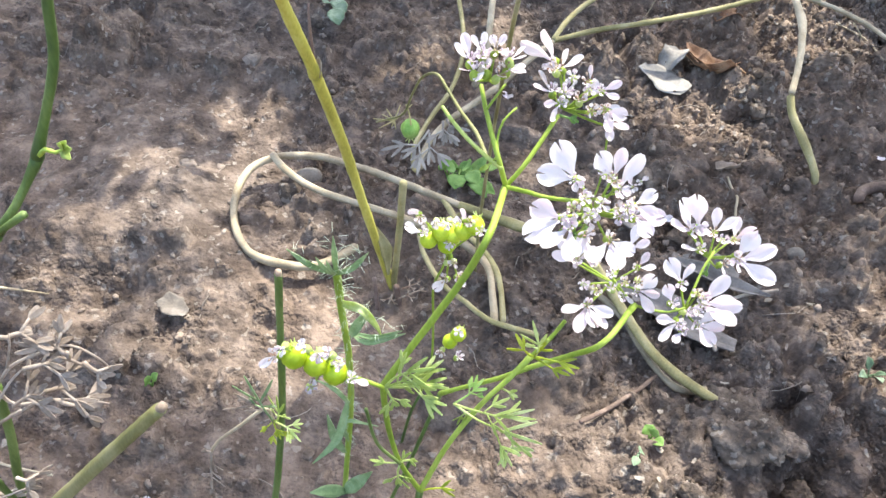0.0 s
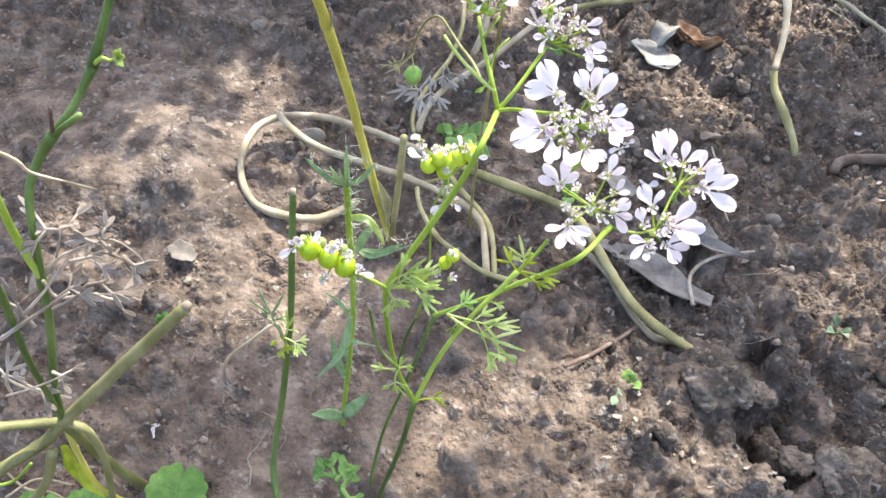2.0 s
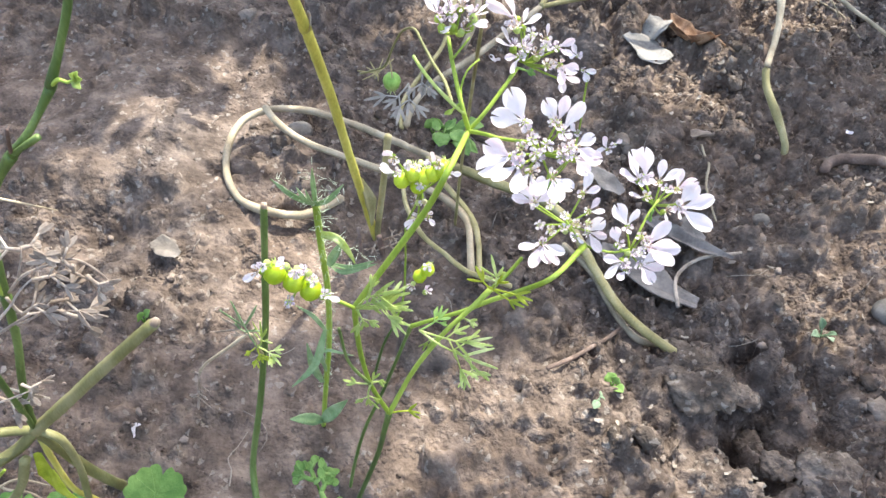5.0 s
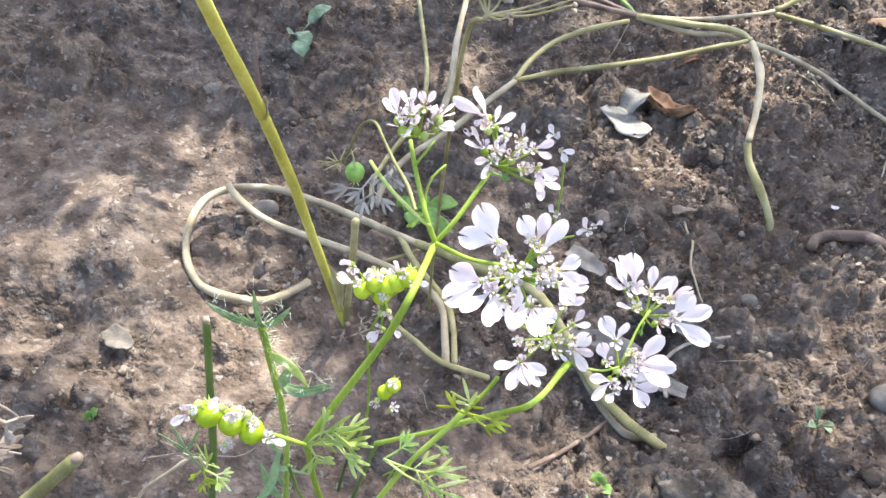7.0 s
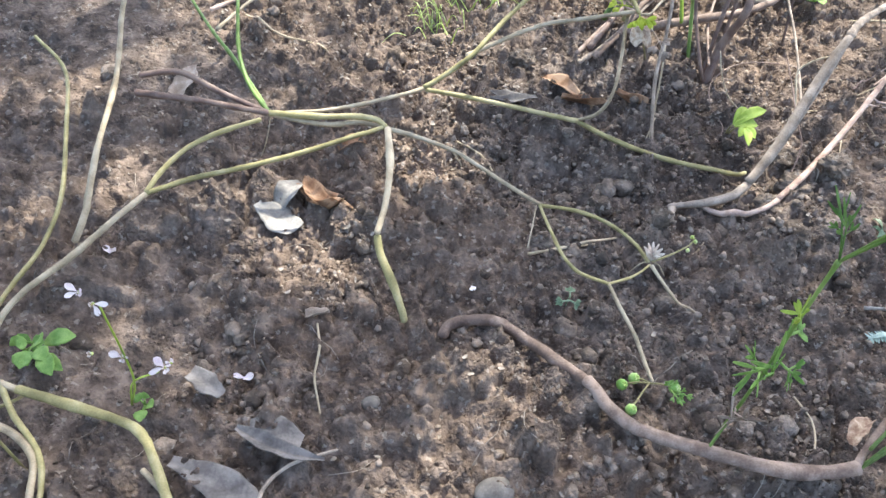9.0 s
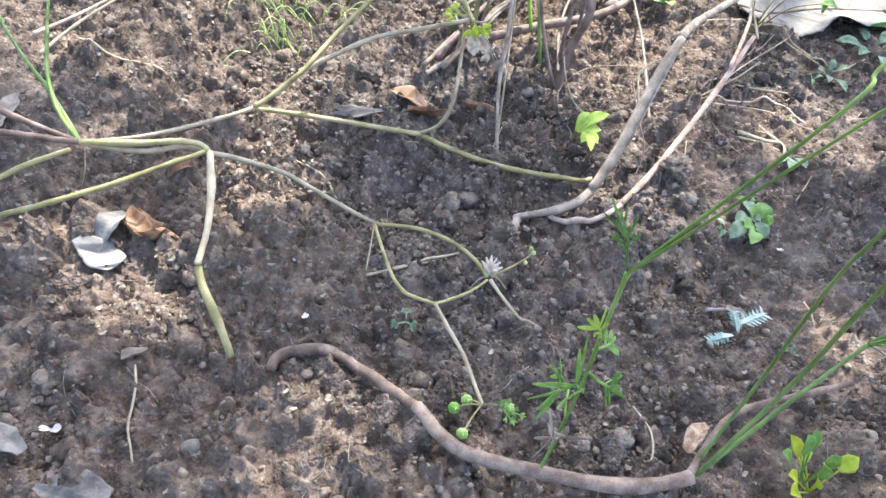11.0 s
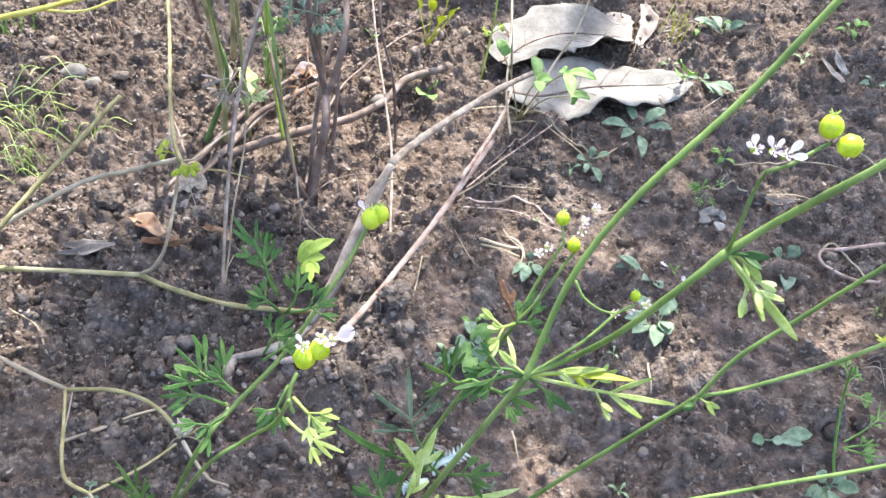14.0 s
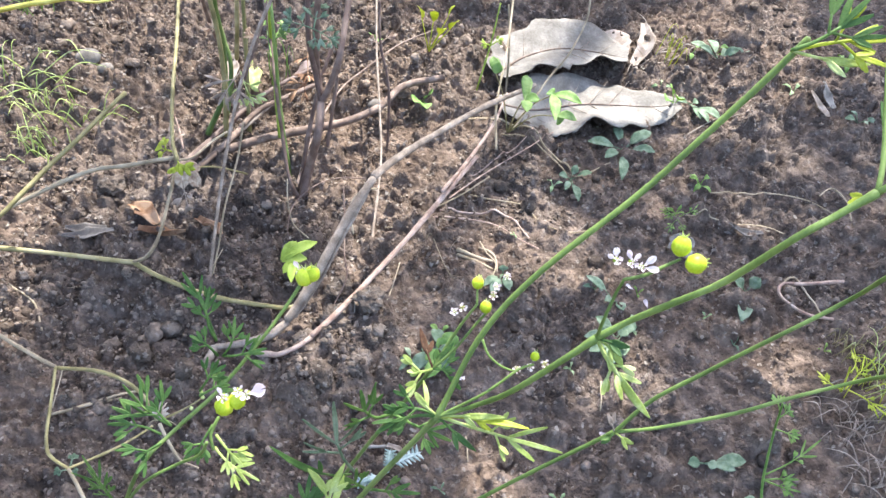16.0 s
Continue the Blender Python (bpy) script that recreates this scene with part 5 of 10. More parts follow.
    for a, b, c, w in zip([(-0.0374, 0.0960, 0.0602), (-0.0374, 0.0960, 0.0514)], [(-0.0391, 0.0960, 0.0482), (-0.0385, 0.0960, 0.0393)], [(-0.0394, 0.0960, 0.0406), (-0.0363, 0.0960, 0.0333)], (0.0016, 0.0013)):
        part("leaf", ribbon([a, b, c], [w * 0.5, w, w * 0.2], (0.3, -0.8, 0.4), cup=0.4), YELLOW_LEAF, plant, "yellow leaf sheath")
    # withered leaves
    stem([(-0.0154, 0.0920, 0.1529), (-0.0141, 0.0940, 0.1489), (-0.0145, 0.0960, 0.1447), (-0.0120, 0.0980, 0.1413), (-0.0087, 0.1000, 0.1378)], 0.0007, 0.0002, TAN)
    leaf_stalks = (([(-0.0222, 0.0970, 0.1184), (-0.0219, 0.0978, 0.1129), (-0.0162, 0.0985, 0.1136), (-0.0119, 0.0993, 0.1125), (-0.0092, 0.1000, 0.1106)], 0.0006), ([(-0.0234, 0.0970, 0.1104), (-0.0191, 0.0980, 0.1130), (-0.0170, 0.0990, 0.1151), (-0.0126, 0.1000, 0.1161)], 0.0006),
                   ([(-0.0212, 0.0970, 0.1200), (-0.0178, 0.0976, 0.1241), (-0.0131, 0.0982, 0.1268), (-0.0089, 0.0988, 0.1280), (-0.0065, 0.0994, 0.1243), (-0.0058, 0.1000, 0.1201)], 0.0006), ([(-0.0171, 0.0960, 0.1261), (-0.0157, 0.0970, 0.1298), (-0.0156, 0.0980, 0.1313)], 0.0004),
                   ([(-0.0245, 0.0920, 0.1155), (-0.0193, 0.0933, 0.1213), (-0.0171, 0.0947, 0.1242), (-0.0153, 0.0960, 0.1257)], 0.0006), ([(-0.0290, 0.0900, 0.1111), (-0.0207, 0.0900, 0.1188), (-0.0130, 0.0900, 0.1258)], 0.0008),
                   ([(-0.0354, 0.0900, 0.0918), (-0.0286, 0.0900, 0.0960), (-0.0219, 0.0900, 0.1010)], 0.0005))
    for pts, r in leaf_stalks:
        stem(pts, r, r * 0.5, DRY_LEAF, name="leaf_stalk")
    for (base, tip, w, m) in zip([(-0.0153, 0.0980, 0.1144), (-0.0161, 0.0980, 0.1166), (-0.0092, 0.0980, 0.1276), (-0.0159, 0.0980, 0.1303), (-0.0158, 0.0980, 0.1306), (-0.0094, 0.0980, 0.1269), (-0.0170, 0.0980, 0.1226), (-0.0077, 0.0980, 0.1251)], [(-0.0089, 0.0990, 0.1123), (-0.0114, 0.0990, 0.1175), (-0.0102, 0.0990, 0.1235), (-0.0207, 0.0990, 0.1291), (-0.0131, 0.0990, 0.1305), (-0.0111, 0.0990, 0.1299), (-0.0104, 0.0990, 0.1246), (-0.0052, 0.0990, 0.1207)],
                                 (0.004, 0.005, 0.005, 0.005, 0.004, 0.004, 0.005, 0.003), (DRY_LEAF,) * 8):
        part("leaf", cut_leaf(base, tip, (0, -0.6, 0.8), w * 1.2, 0.00046), m, plant, "withered pinkish leaf")
    for base, tip, w in zip([(-0.0204, 0.0960, 0.1154), (-0.0274, 0.0960, 0.1062), (-0.0368, 0.0960, 0.0857), (-0.0409, 0.0960, 0.0807), (-0.0295, 0.0960, 0.0911)], [(-0.0148, 0.0970, 0.1195), (-0.0276, 0.0970, 0.1176), (-0.0322, 0.0970, 0.0806), (-0.0344, 0.0970, 0.0964), (-0.0276, 0.0970, 0.0878)], (0.005, 0.006, 0.005, 0.005, 0.004)):
        part("leaf", cut_leaf(base, tip, (0, -0.6, 0.8), w * 1.2, 0.00046), DRY_LEAF, plant, "withered pinkish leaf")
    # bleached runners on the soil below
    for pts in ([(-0.0773, 0.1114, 0.0080), (-0.0689, 0.1064, 0.0080), (-0.0607, 0.1056, 0.0080), (-0.0511, 0.1008, 0.0080)], [(-0.0710, 0.1019, 0.0120), (-0.0648, 0.1075, 0.0120), (-0.0551, 0.1068, 0.0120)], [(-0.0820, 0.1332, 0.0200), (-0.0742, 0.1303, 0.0200), (-0.0605, 0.1281, 0.0200)]):
        stem(pts, 0.0008, 0.0006, TAN, name="dead_stalk")


cut_plant()


def round_leaf(name, at, r, normal, mat, foot, label):
    """A round scalloped leaf on a stalk, with ribs that fan out from the stalk."""
    herb = thing(name, land(foot), label, "plant", "round-leaved seedlings")
    normal = unit(normal)
    a = unit(np.cross(normal, (0.2, 1, 0.1)))
    b = np.cross(normal, a)
    at = np.asarray(at, float)
    rings, seg = 6, 60
    verts, faces = [at], []
    for low in (0, 1):
        for i in range(1, rings + 1):
            u = i / rings
            for j in range(seg):
                g = 2 * math.pi * j / seg
                rr = r * u * (1 + (0.11 * abs(math.sin(6.5 * g + 0.3 * math.sin(2 * g))) + 0.05 * math.sin(2 * g + at[0] * 900)) * u ** 3) * (1 - 0.35 * math.exp(-((g - 4.71) / 0.10) ** 2) * u)
                dip = r * (0.10 * u * u + 0.025 * abs(math.sin(6.5 * g)) * u + 0.03 * math.sin(3 * g + 1) * u)
                verts.append(at + a * rr * math.cos(g) + b * rr * math.sin(g) + normal * (dip - 0.0002 * low))
    k = rings * seg
    for low in (0, 1):
        o = 1 + k * low
        for i in range(rings - 1):
            for j in range(seg):
                q = (o + i * seg + j, o + i * seg + (j + 1) % seg, o + (i + 1) * seg + (j + 1) % seg, o + (i + 1) * seg + j)
                faces.append(q if not low else q[::-1])
        for j in range(seg):
            faces.append((0, o + (j + 1) % seg, o + j) if not low else (0, o + j, o + (j + 1) % seg))
    blade = part("leaf", (verts, faces), mat, herb)
    veins = []
    for k in range(9):
        g = -1.2 + 2 * math.pi * (k + 0.3) / 9.5
        out = a * math.cos(g) + b * math.sin(g)
        veins.append(tube([at + normal * 0.0001, at + out * r * 0.5 + normal * r * 0.034, at + out * r * 0.93 + normal * r * 0.098], 0.00012, 0.00005, seg=5, step=0.001))
    part("vein", joined(*veins), PALE_LEAF if mat is not LEAF else LEAF, blade)
    part("leaf_stalk", tube([tuple(herb.location), tuple(np.array(herb.location) * 0.4 + at * 0.6 + np.array((0, 0.001, -0.001))), tuple(at - normal * 0.0014)], 0.0004, 0.0003), GREEN, herb)


for at, r in zip([(-0.0268, 0.1073, 0.0120), (-0.0489, 0.0994, 0.0120), (-0.0609, 0.0978, 0.0120), (-0.0378, 0.0977, 0.0120)], (0.0072, 0.0064, 0.0064, 0.0048)):
    round_leaf("round_leaved_seedling", at, r, (0.05, -0.3, 1), LEAF, (at[0] - 0.002, at[1] + 0.004, 0),
               "scalloped round green leaf on a thin stalk near the soil")


# ---- lying vines and roots ----
def vine(name, lines, label, category="vine", lie=True, thick=0.80):
    first = lines[0][0]
    plant = thing(name, land(first[0]), label, category)
    for k, (pts, r0, r1, mat) in enumerate(lines):
        part("runner" if category == "vine" else category, tube(laid(pts, min(r0, r1)) if lie else pts, r0 * thick, r1 * thick, seg=10, wob=0.10, ribs=0.07, knots=[(u, rng.uniform(0.05, 0.16)) for u in rng.uniform(0.1, 0.9, 2)]), mat, plant)
    return plant


lines = []
lines.append(([(0.0048, 0.2236, 0.0030), (-0.0072, 0.2151, 0.0036), (-0.0192, 0.2144, 0.0043), (-0.0302, 0.2180, 0.0049), (-0.0376, 0.2279, 0.0055), (-0.0409, 0.2419, 0.0062), (-0.0386, 0.2559, 0.0068), (-0.0289, 0.2631, 0.0075), (-0.0133, 0.2634, 0.0081), (0.0032, 0.2577, 0.0087), (0.0171, 0.2514, 0.0094), (0.0285, 0.2454, 0.0100)] + [(0.0398, 0.2401, 0.0100)], 0.0014, 0.0013, TAN))
lines.append(([(0.0398, 0.2401, 0.0100), (0.0569, 0.2333, 0.0098), (0.0756, 0.2256, 0.0095), (0.0830, 0.2202, 0.0093), (0.0889, 0.2094, 0.0090), (0.0959, 0.1930, 0.0088), (0.1040, 0.1798, 0.0085), (0.1183, 0.1676, 0.0083), (0.1302, 0.1627, 0.0080)], 0.0016, 0.0014, VINE))
lines.append(([(-0.0305, 0.2616, 0.0100), (-0.0248, 0.2547, 0.0095), (-0.0123, 0.2458, 0.0090), (0.0058, 0.2394, 0.0085), (0.0191, 0.2351, 0.0080)] + [(0.0317, 0.2296, 0.0080), (0.0417, 0.2242, 0.0080), (0.0497, 0.2157, 0.0080), (0.0518, 0.2049, 0.0080), (0.0529, 0.1917, 0.0080)], 0.0013, 0.0012, TAN))
lines.append(([(0.0264, 0.2290, 0.0080), (0.0283, 0.2190, 0.0092), (0.0350, 0.2053, 0.0104), (0.0436, 0.1965, 0.0116), (0.0516, 0.1891, 0.0128), (0.0658, 0.1839, 0.0140)], 0.0008, 0.0008, VINE))
lines.append(([(0.0266, 0.2328, 0.0060), (0.0374, 0.2380, 0.0060), (0.0409, 0.2406, 0.0060)], 0.0006, 0.0006, VINE))
lines.append(([(0.0334, 0.2437, 0.0100), (0.0405, 0.2309, 0.0093), (0.0507, 0.2177, 0.0085), (0.0544, 0.2073, 0.0078), (0.0556, 0.1933, 0.0070)], 0.001, 0.001, VINE))
lines.append(([(0.0841, 0.2095, 0.0060), (0.0938, 0.1985, 0.0053), (0.1010, 0.1831, 0.0045), (0.1081, 0.1743, 0.0038), (0.1175, 0.1743, 0.0030)], 0.0010, 0.0012, TAN))
vine("looping_vine", lines, "pale dry vine lying in a loop on the soil", thick=1.0)

fork = [(0.0733, 0.3195, 0.0240)][0]
lines = []
lines.append(([(0.0238, 0.2628, 0.0040), (0.0251, 0.2688, 0.0085), (0.0323, 0.2795, 0.0130), (0.0481, 0.2925, 0.0175), (0.0640, 0.3094, 0.0220)] + [fork], 0.0016, 0.0013, TAN))
lines.append(([fork] + [(0.0807, 0.3299, 0.0290)] + [(0.0943, 0.3391, 0.0340)] + [(0.1177, 0.3438, 0.0400)], 0.0013, 0.0012, VINE))
lines.append(([fork] + [(0.0901, 0.3260, 0.0250), (0.1112, 0.3279, 0.0287), (0.1344, 0.3317, 0.0323), (0.1555, 0.3369, 0.0360)] + [(0.1630, 0.3396, 0.0360), (0.1679, 0.3424, 0.0360)], 0.0013, 0.0012, VINE))
lines.append(([(0.0222, 0.2613, 0.0040), (0.0210, 0.2713, 0.0071), (0.0262, 0.2849, 0.0103), (0.0344, 0.3025, 0.0134), (0.0375, 0.3266, 0.0166), (0.0324, 0.3650, 0.0197), (0.0246, 0.4048, 0.0229), (0.0069, 0.4288, 0.0260)], 0.0012, 0.0010, VINE))
lines.append(([(0.0427, 0.3124, 0.0040), (0.0469, 0.3236, 0.0132), (0.0489, 0.3501, 0.0224), (0.0527, 0.3838, 0.0316), (0.0519, 0.4168, 0.0408), (0.0536, 0.4319, 0.0500)], 0.0017, 0.0014, TAN))
vine("pale_vine", lines, "pale ribbed vine rising from the soil in two strands")

hub = [(0.1211, 0.3474, 0.0400)][0]
top = [(0.1685, 0.3406, 0.0360)][0]
lines = []
lines.append(([hub] + [(0.1414, 0.3447, 0.0400), (0.1579, 0.3455, 0.0387), (0.1651, 0.3442, 0.0373), (0.1677, 0.3414, 0.0360)], 0.0016, 0.0014, VINE))
lines.append(([hub] + [(0.1307, 0.3454, 0.0380), (0.1450, 0.3433, 0.0367), (0.1573, 0.3462, 0.0353), (0.1661, 0.3440, 0.0340)], 0.0013, 0.0012, TAN))
lines.append(([(0.0700, 0.3616, 0.0500), (0.0834, 0.3683, 0.0467), (0.0907, 0.3666, 0.0433), (0.1052, 0.3586, 0.0400)] + [hub], 0.0016, 0.0014, PURPLE))
lines.append(([(0.0662, 0.3631, 0.0400), (0.0912, 0.3574, 0.0400), (0.1060, 0.3523, 0.0400)] + [hub], 0.0018, 0.0015, PURPLE))
lines.append(([hub] + [(0.1129, 0.3668, 0.0400), (0.1042, 0.3851, 0.0412), (0.0946, 0.4026, 0.0425), (0.0837, 0.4258, 0.0438), (0.0727, 0.4534, 0.0450)], 0.0011, 0.0008, STALK))
lines.append(([hub] + [(0.1122, 0.3642, 0.0420), (0.1079, 0.3789, 0.0480), (0.1070, 0.3939, 0.0540), (0.1061, 0.4189, 0.0600)], 0.0011, 0.0009, STALK))
lines.append(([hub] + [(0.1391, 0.3484, 0.0400), (0.1531, 0.3541, 0.0373), (0.1702, 0.3631, 0.0347), (0.1860, 0.3726, 0.0320)], 0.0008, 0.0012, TAN))
lines.append(([(0.1860, 0.3726, 0.0320), (0.1985, 0.3770, 0.0386), (0.2086, 0.3807, 0.0452), (0.2248, 0.3972, 0.0518), (0.2401, 0.4104, 0.0584), (0.2598, 0.4323, 0.0650)], 0.0014, 0.0013, VINE))
lines.append(([(0.2064, 0.3883, 0.0380), (0.2216, 0.3927, 0.0427), (0.2421, 0.3980, 0.0475), (0.2590, 0.3947, 0.0522), (0.2810, 0.3926, 0.0570)], 0.0013, 0.0013, TAN))
lines.append(([(0.1871, 0.3752, 0.0300), (0.2117, 0.3728, 0.0253), (0.2334, 0.3704, 0.0207), (0.2570, 0.3673, 0.0160)], 0.0012, 0.0014, VINE))
lines.append(([(0.2570, 0.3673, 0.0160), (0.2695, 0.3581, 0.0135), (0.2925, 0.3456, 0.0110), (0.3217, 0.3373, 0.0085), (0.3294, 0.3392, 0.0060)], 0.0014, 0.0013, VINE))
lines.append(([(0.2570, 0.3673, 0.0160), (0.2653, 0.3638, 0.0242), (0.2713, 0.3697, 0.0324), (0.2769, 0.3851, 0.0406), (0.2810, 0.3993, 0.0488), (0.2795, 0.3927, 0.0570)], 0.0010, 0.0010, TAN))
lines.append(([top] + [(0.1687, 0.3230, 0.0340), (0.1666, 0.3081, 0.0280), (0.1622, 0.2943, 0.0220)], 0.0017, 0.0016, TAN))
lines.append(([(0.1622, 0.2943, 0.0220), (0.1631, 0.2890, 0.0170), (0.1668, 0.2793, 0.0120), (0.1703, 0.2686, 0.0070), (0.1709, 0.2668, 0.0020)], 0.0019, 0.0017, VINE))
lines.append(([top] + [(0.1828, 0.3362, 0.0340), (0.1973, 0.3318, 0.0290), (0.2137, 0.3203, 0.0240), (0.2284, 0.3105, 0.0190)], 0.0012, 0.0010, TAN))
lines.append(([(0.2284, 0.3105, 0.0190), (0.2453, 0.3072, 0.0173), (0.2576, 0.3001, 0.0155), (0.2649, 0.2910, 0.0138), (0.2682, 0.2832, 0.0120)], 0.0010, 0.0010, VINE))
lines.append(([(0.2284, 0.3105, 0.0190), (0.2294, 0.2902, 0.0227), (0.2303, 0.2752, 0.0265), (0.2333, 0.2635, 0.0303), (0.2414, 0.2548, 0.0340)], 0.0008, 0.0008, VINE))
lines.append(([(0.2414, 0.2548, 0.0340), (0.2542, 0.2655, 0.0240), (0.2670, 0.2792, 0.0140)], 0.0006, 0.0006, VINE))
lines.append(([(0.2414, 0.2548, 0.0340), (0.2444, 0.2489, 0.0293), (0.2484, 0.2388, 0.0247), (0.2514, 0.2225, 0.0200)], 0.0008, 0.0007, TAN))
lines.append(([(0.2691, 0.2816, 0.0120), (0.2732, 0.2722, 0.0090), (0.2774, 0.2658, 0.0060), (0.2833, 0.2632, 0.0030)], 0.0009, 0.0005, TAN))
lines.append(([(0.2695, 0.2830, 0.0120), (0.2768, 0.2846, 0.0140), (0.2852, 0.2876, 0.0160), (0.2878, 0.2899, 0.0180)], 0.0005, 0.0004, VINE))
lines.append(([(0.1202, 0.3540, 0.0320), (0.1176, 0.3543, 0.0210), (0.1142, 0.3534, 0.0100)], 0.0003, 0.0002, TAN))
lines.append(([(0.2293, 0.3176, 0.0120), (0.2266, 0.3088, 0.0070), (0.2240, 0.3015, 0.0020)], 0.0003, 0.0003, TAN))
lines.append(([(0.1952, 0.3372, 0.0260), (0.1981, 0.3335, 0.0230), (0.1990, 0.3333, 0.0200)], 0.0004, 0.0003, TAN))
vine("sprawling_vine", lines, "green and tan creeping stems branching above the soil")

lines = []
lines.append(([(0.1845, 0.2583, 0.0030), (0.1876, 0.2624, 0.0045), (0.1952, 0.2627, 0.0060), (0.2068, 0.2578, 0.0075), (0.2158, 0.2493, 0.0090), (0.2224, 0.2408, 0.0105), (0.2310, 0.2283, 0.0120)], 0.0019, 0.0020, ROOT))
lines.append(([(0.2310, 0.2283, 0.0120), (0.2359, 0.2193, 0.0120), (0.2435, 0.2108, 0.0120), (0.2533, 0.2052, 0.0120), (0.2650, 0.2003, 0.0120), (0.2766, 0.1955, 0.0120), (0.2900, 0.1910, 0.0120), (0.3027, 0.1897, 0.0120), (0.3131, 0.1906, 0.0120)], 0.0021, 0.0023, ROOT))
lines.append(([(0.3116, 0.1903, 0.0120), (0.3221, 0.1998, 0.0132), (0.3335, 0.2080, 0.0144), (0.3445, 0.2105, 0.0156), (0.3613, 0.2112, 0.0168), (0.3808, 0.2126, 0.0180)], 0.0013, 0.0011, ROOT))
vine("bent_root", lines, "thick brown root bent in a bow over the soil", "root", thick=1.0)

lines = []
lines.append(([(0.2871, 0.3129, -0.0020), (0.2902, 0.3197, 0.0010), (0.2932, 0.3232, 0.0040)], 0.0022, 0.0018, GREYROOT))
lines.append(([(0.2895, 0.3218, 0.0040), (0.2972, 0.3208, 0.0060), (0.3068, 0.3199, 0.0080), (0.3167, 0.3213, 0.0100), (0.3243, 0.3261, 0.0120)], 0.0018, 0.0026, GREYROOT))
lines.append(([(0.3243, 0.3261, 0.0120), (0.3355, 0.3340, 0.0240), (0.3453, 0.3437, 0.0360), (0.3566, 0.3549, 0.0480), (0.3692, 0.3659, 0.0600)], 0.0026, 0.0026, GREYROOT))
lines.append(([(0.3694, 0.3666, 0.0600), (0.3875, 0.3881, 0.0525), (0.4104, 0.4107, 0.0450), (0.4432, 0.4381, 0.0375), (0.4782, 0.4620, 0.0300)], 0.0024, 0.0019, GREYROOT))
lines.append(([(0.3275, 0.3284, 0.0100), (0.3412, 0.3382, 0.0250), (0.3525, 0.3483, 0.0400), (0.3656, 0.3613, 0.0550)], 0.0012, 0.0011, GREYROOT))
vine("grey_root", lines, "weathered grey root arching up from the soil", "root", thick=0.74)

lines = []
lines.append(([(0.3038, 0.3239, 0.0020), (0.3083, 0.3165, 0.0045), (0.3137, 0.3111, 0.0070), (0.3243, 0.3106, 0.0095), (0.3343, 0.3157, 0.0120)], 0.0014, 0.0017, PINK_ROOT))
lines.append(([(0.3343, 0.3157, 0.0120), (0.3504, 0.3274, 0.0166), (0.3686, 0.3429, 0.0212), (0.3890, 0.3617, 0.0258), (0.4063, 0.3782, 0.0304), (0.4287, 0.4008, 0.0350)], 0.0018, 0.0015, PINK_ROOT))
lines.append(([(0.4056, 0.3780, 0.0350), (0.4227, 0.4007, 0.0300), (0.4462, 0.4343, 0.0250), (0.4648, 0.4685, 0.0200)], 0.0013, 0.0010, PINK_ROOT))
vine("tan_root", lines, "pinkish tan root slanting over the sunlit soil", "root", thick=0.75)


# ---- the leafy shoot and the fruiting coriander on the bent root ----
def between(a, b, u, sag=(0, 0, 0)):
    return tuple(np.asarray(a, float) * (1 - u) + np.asarray(b, float) * u + np.asarray(sag, float))


VIEW = (-0.15, -0.6, 0.75)


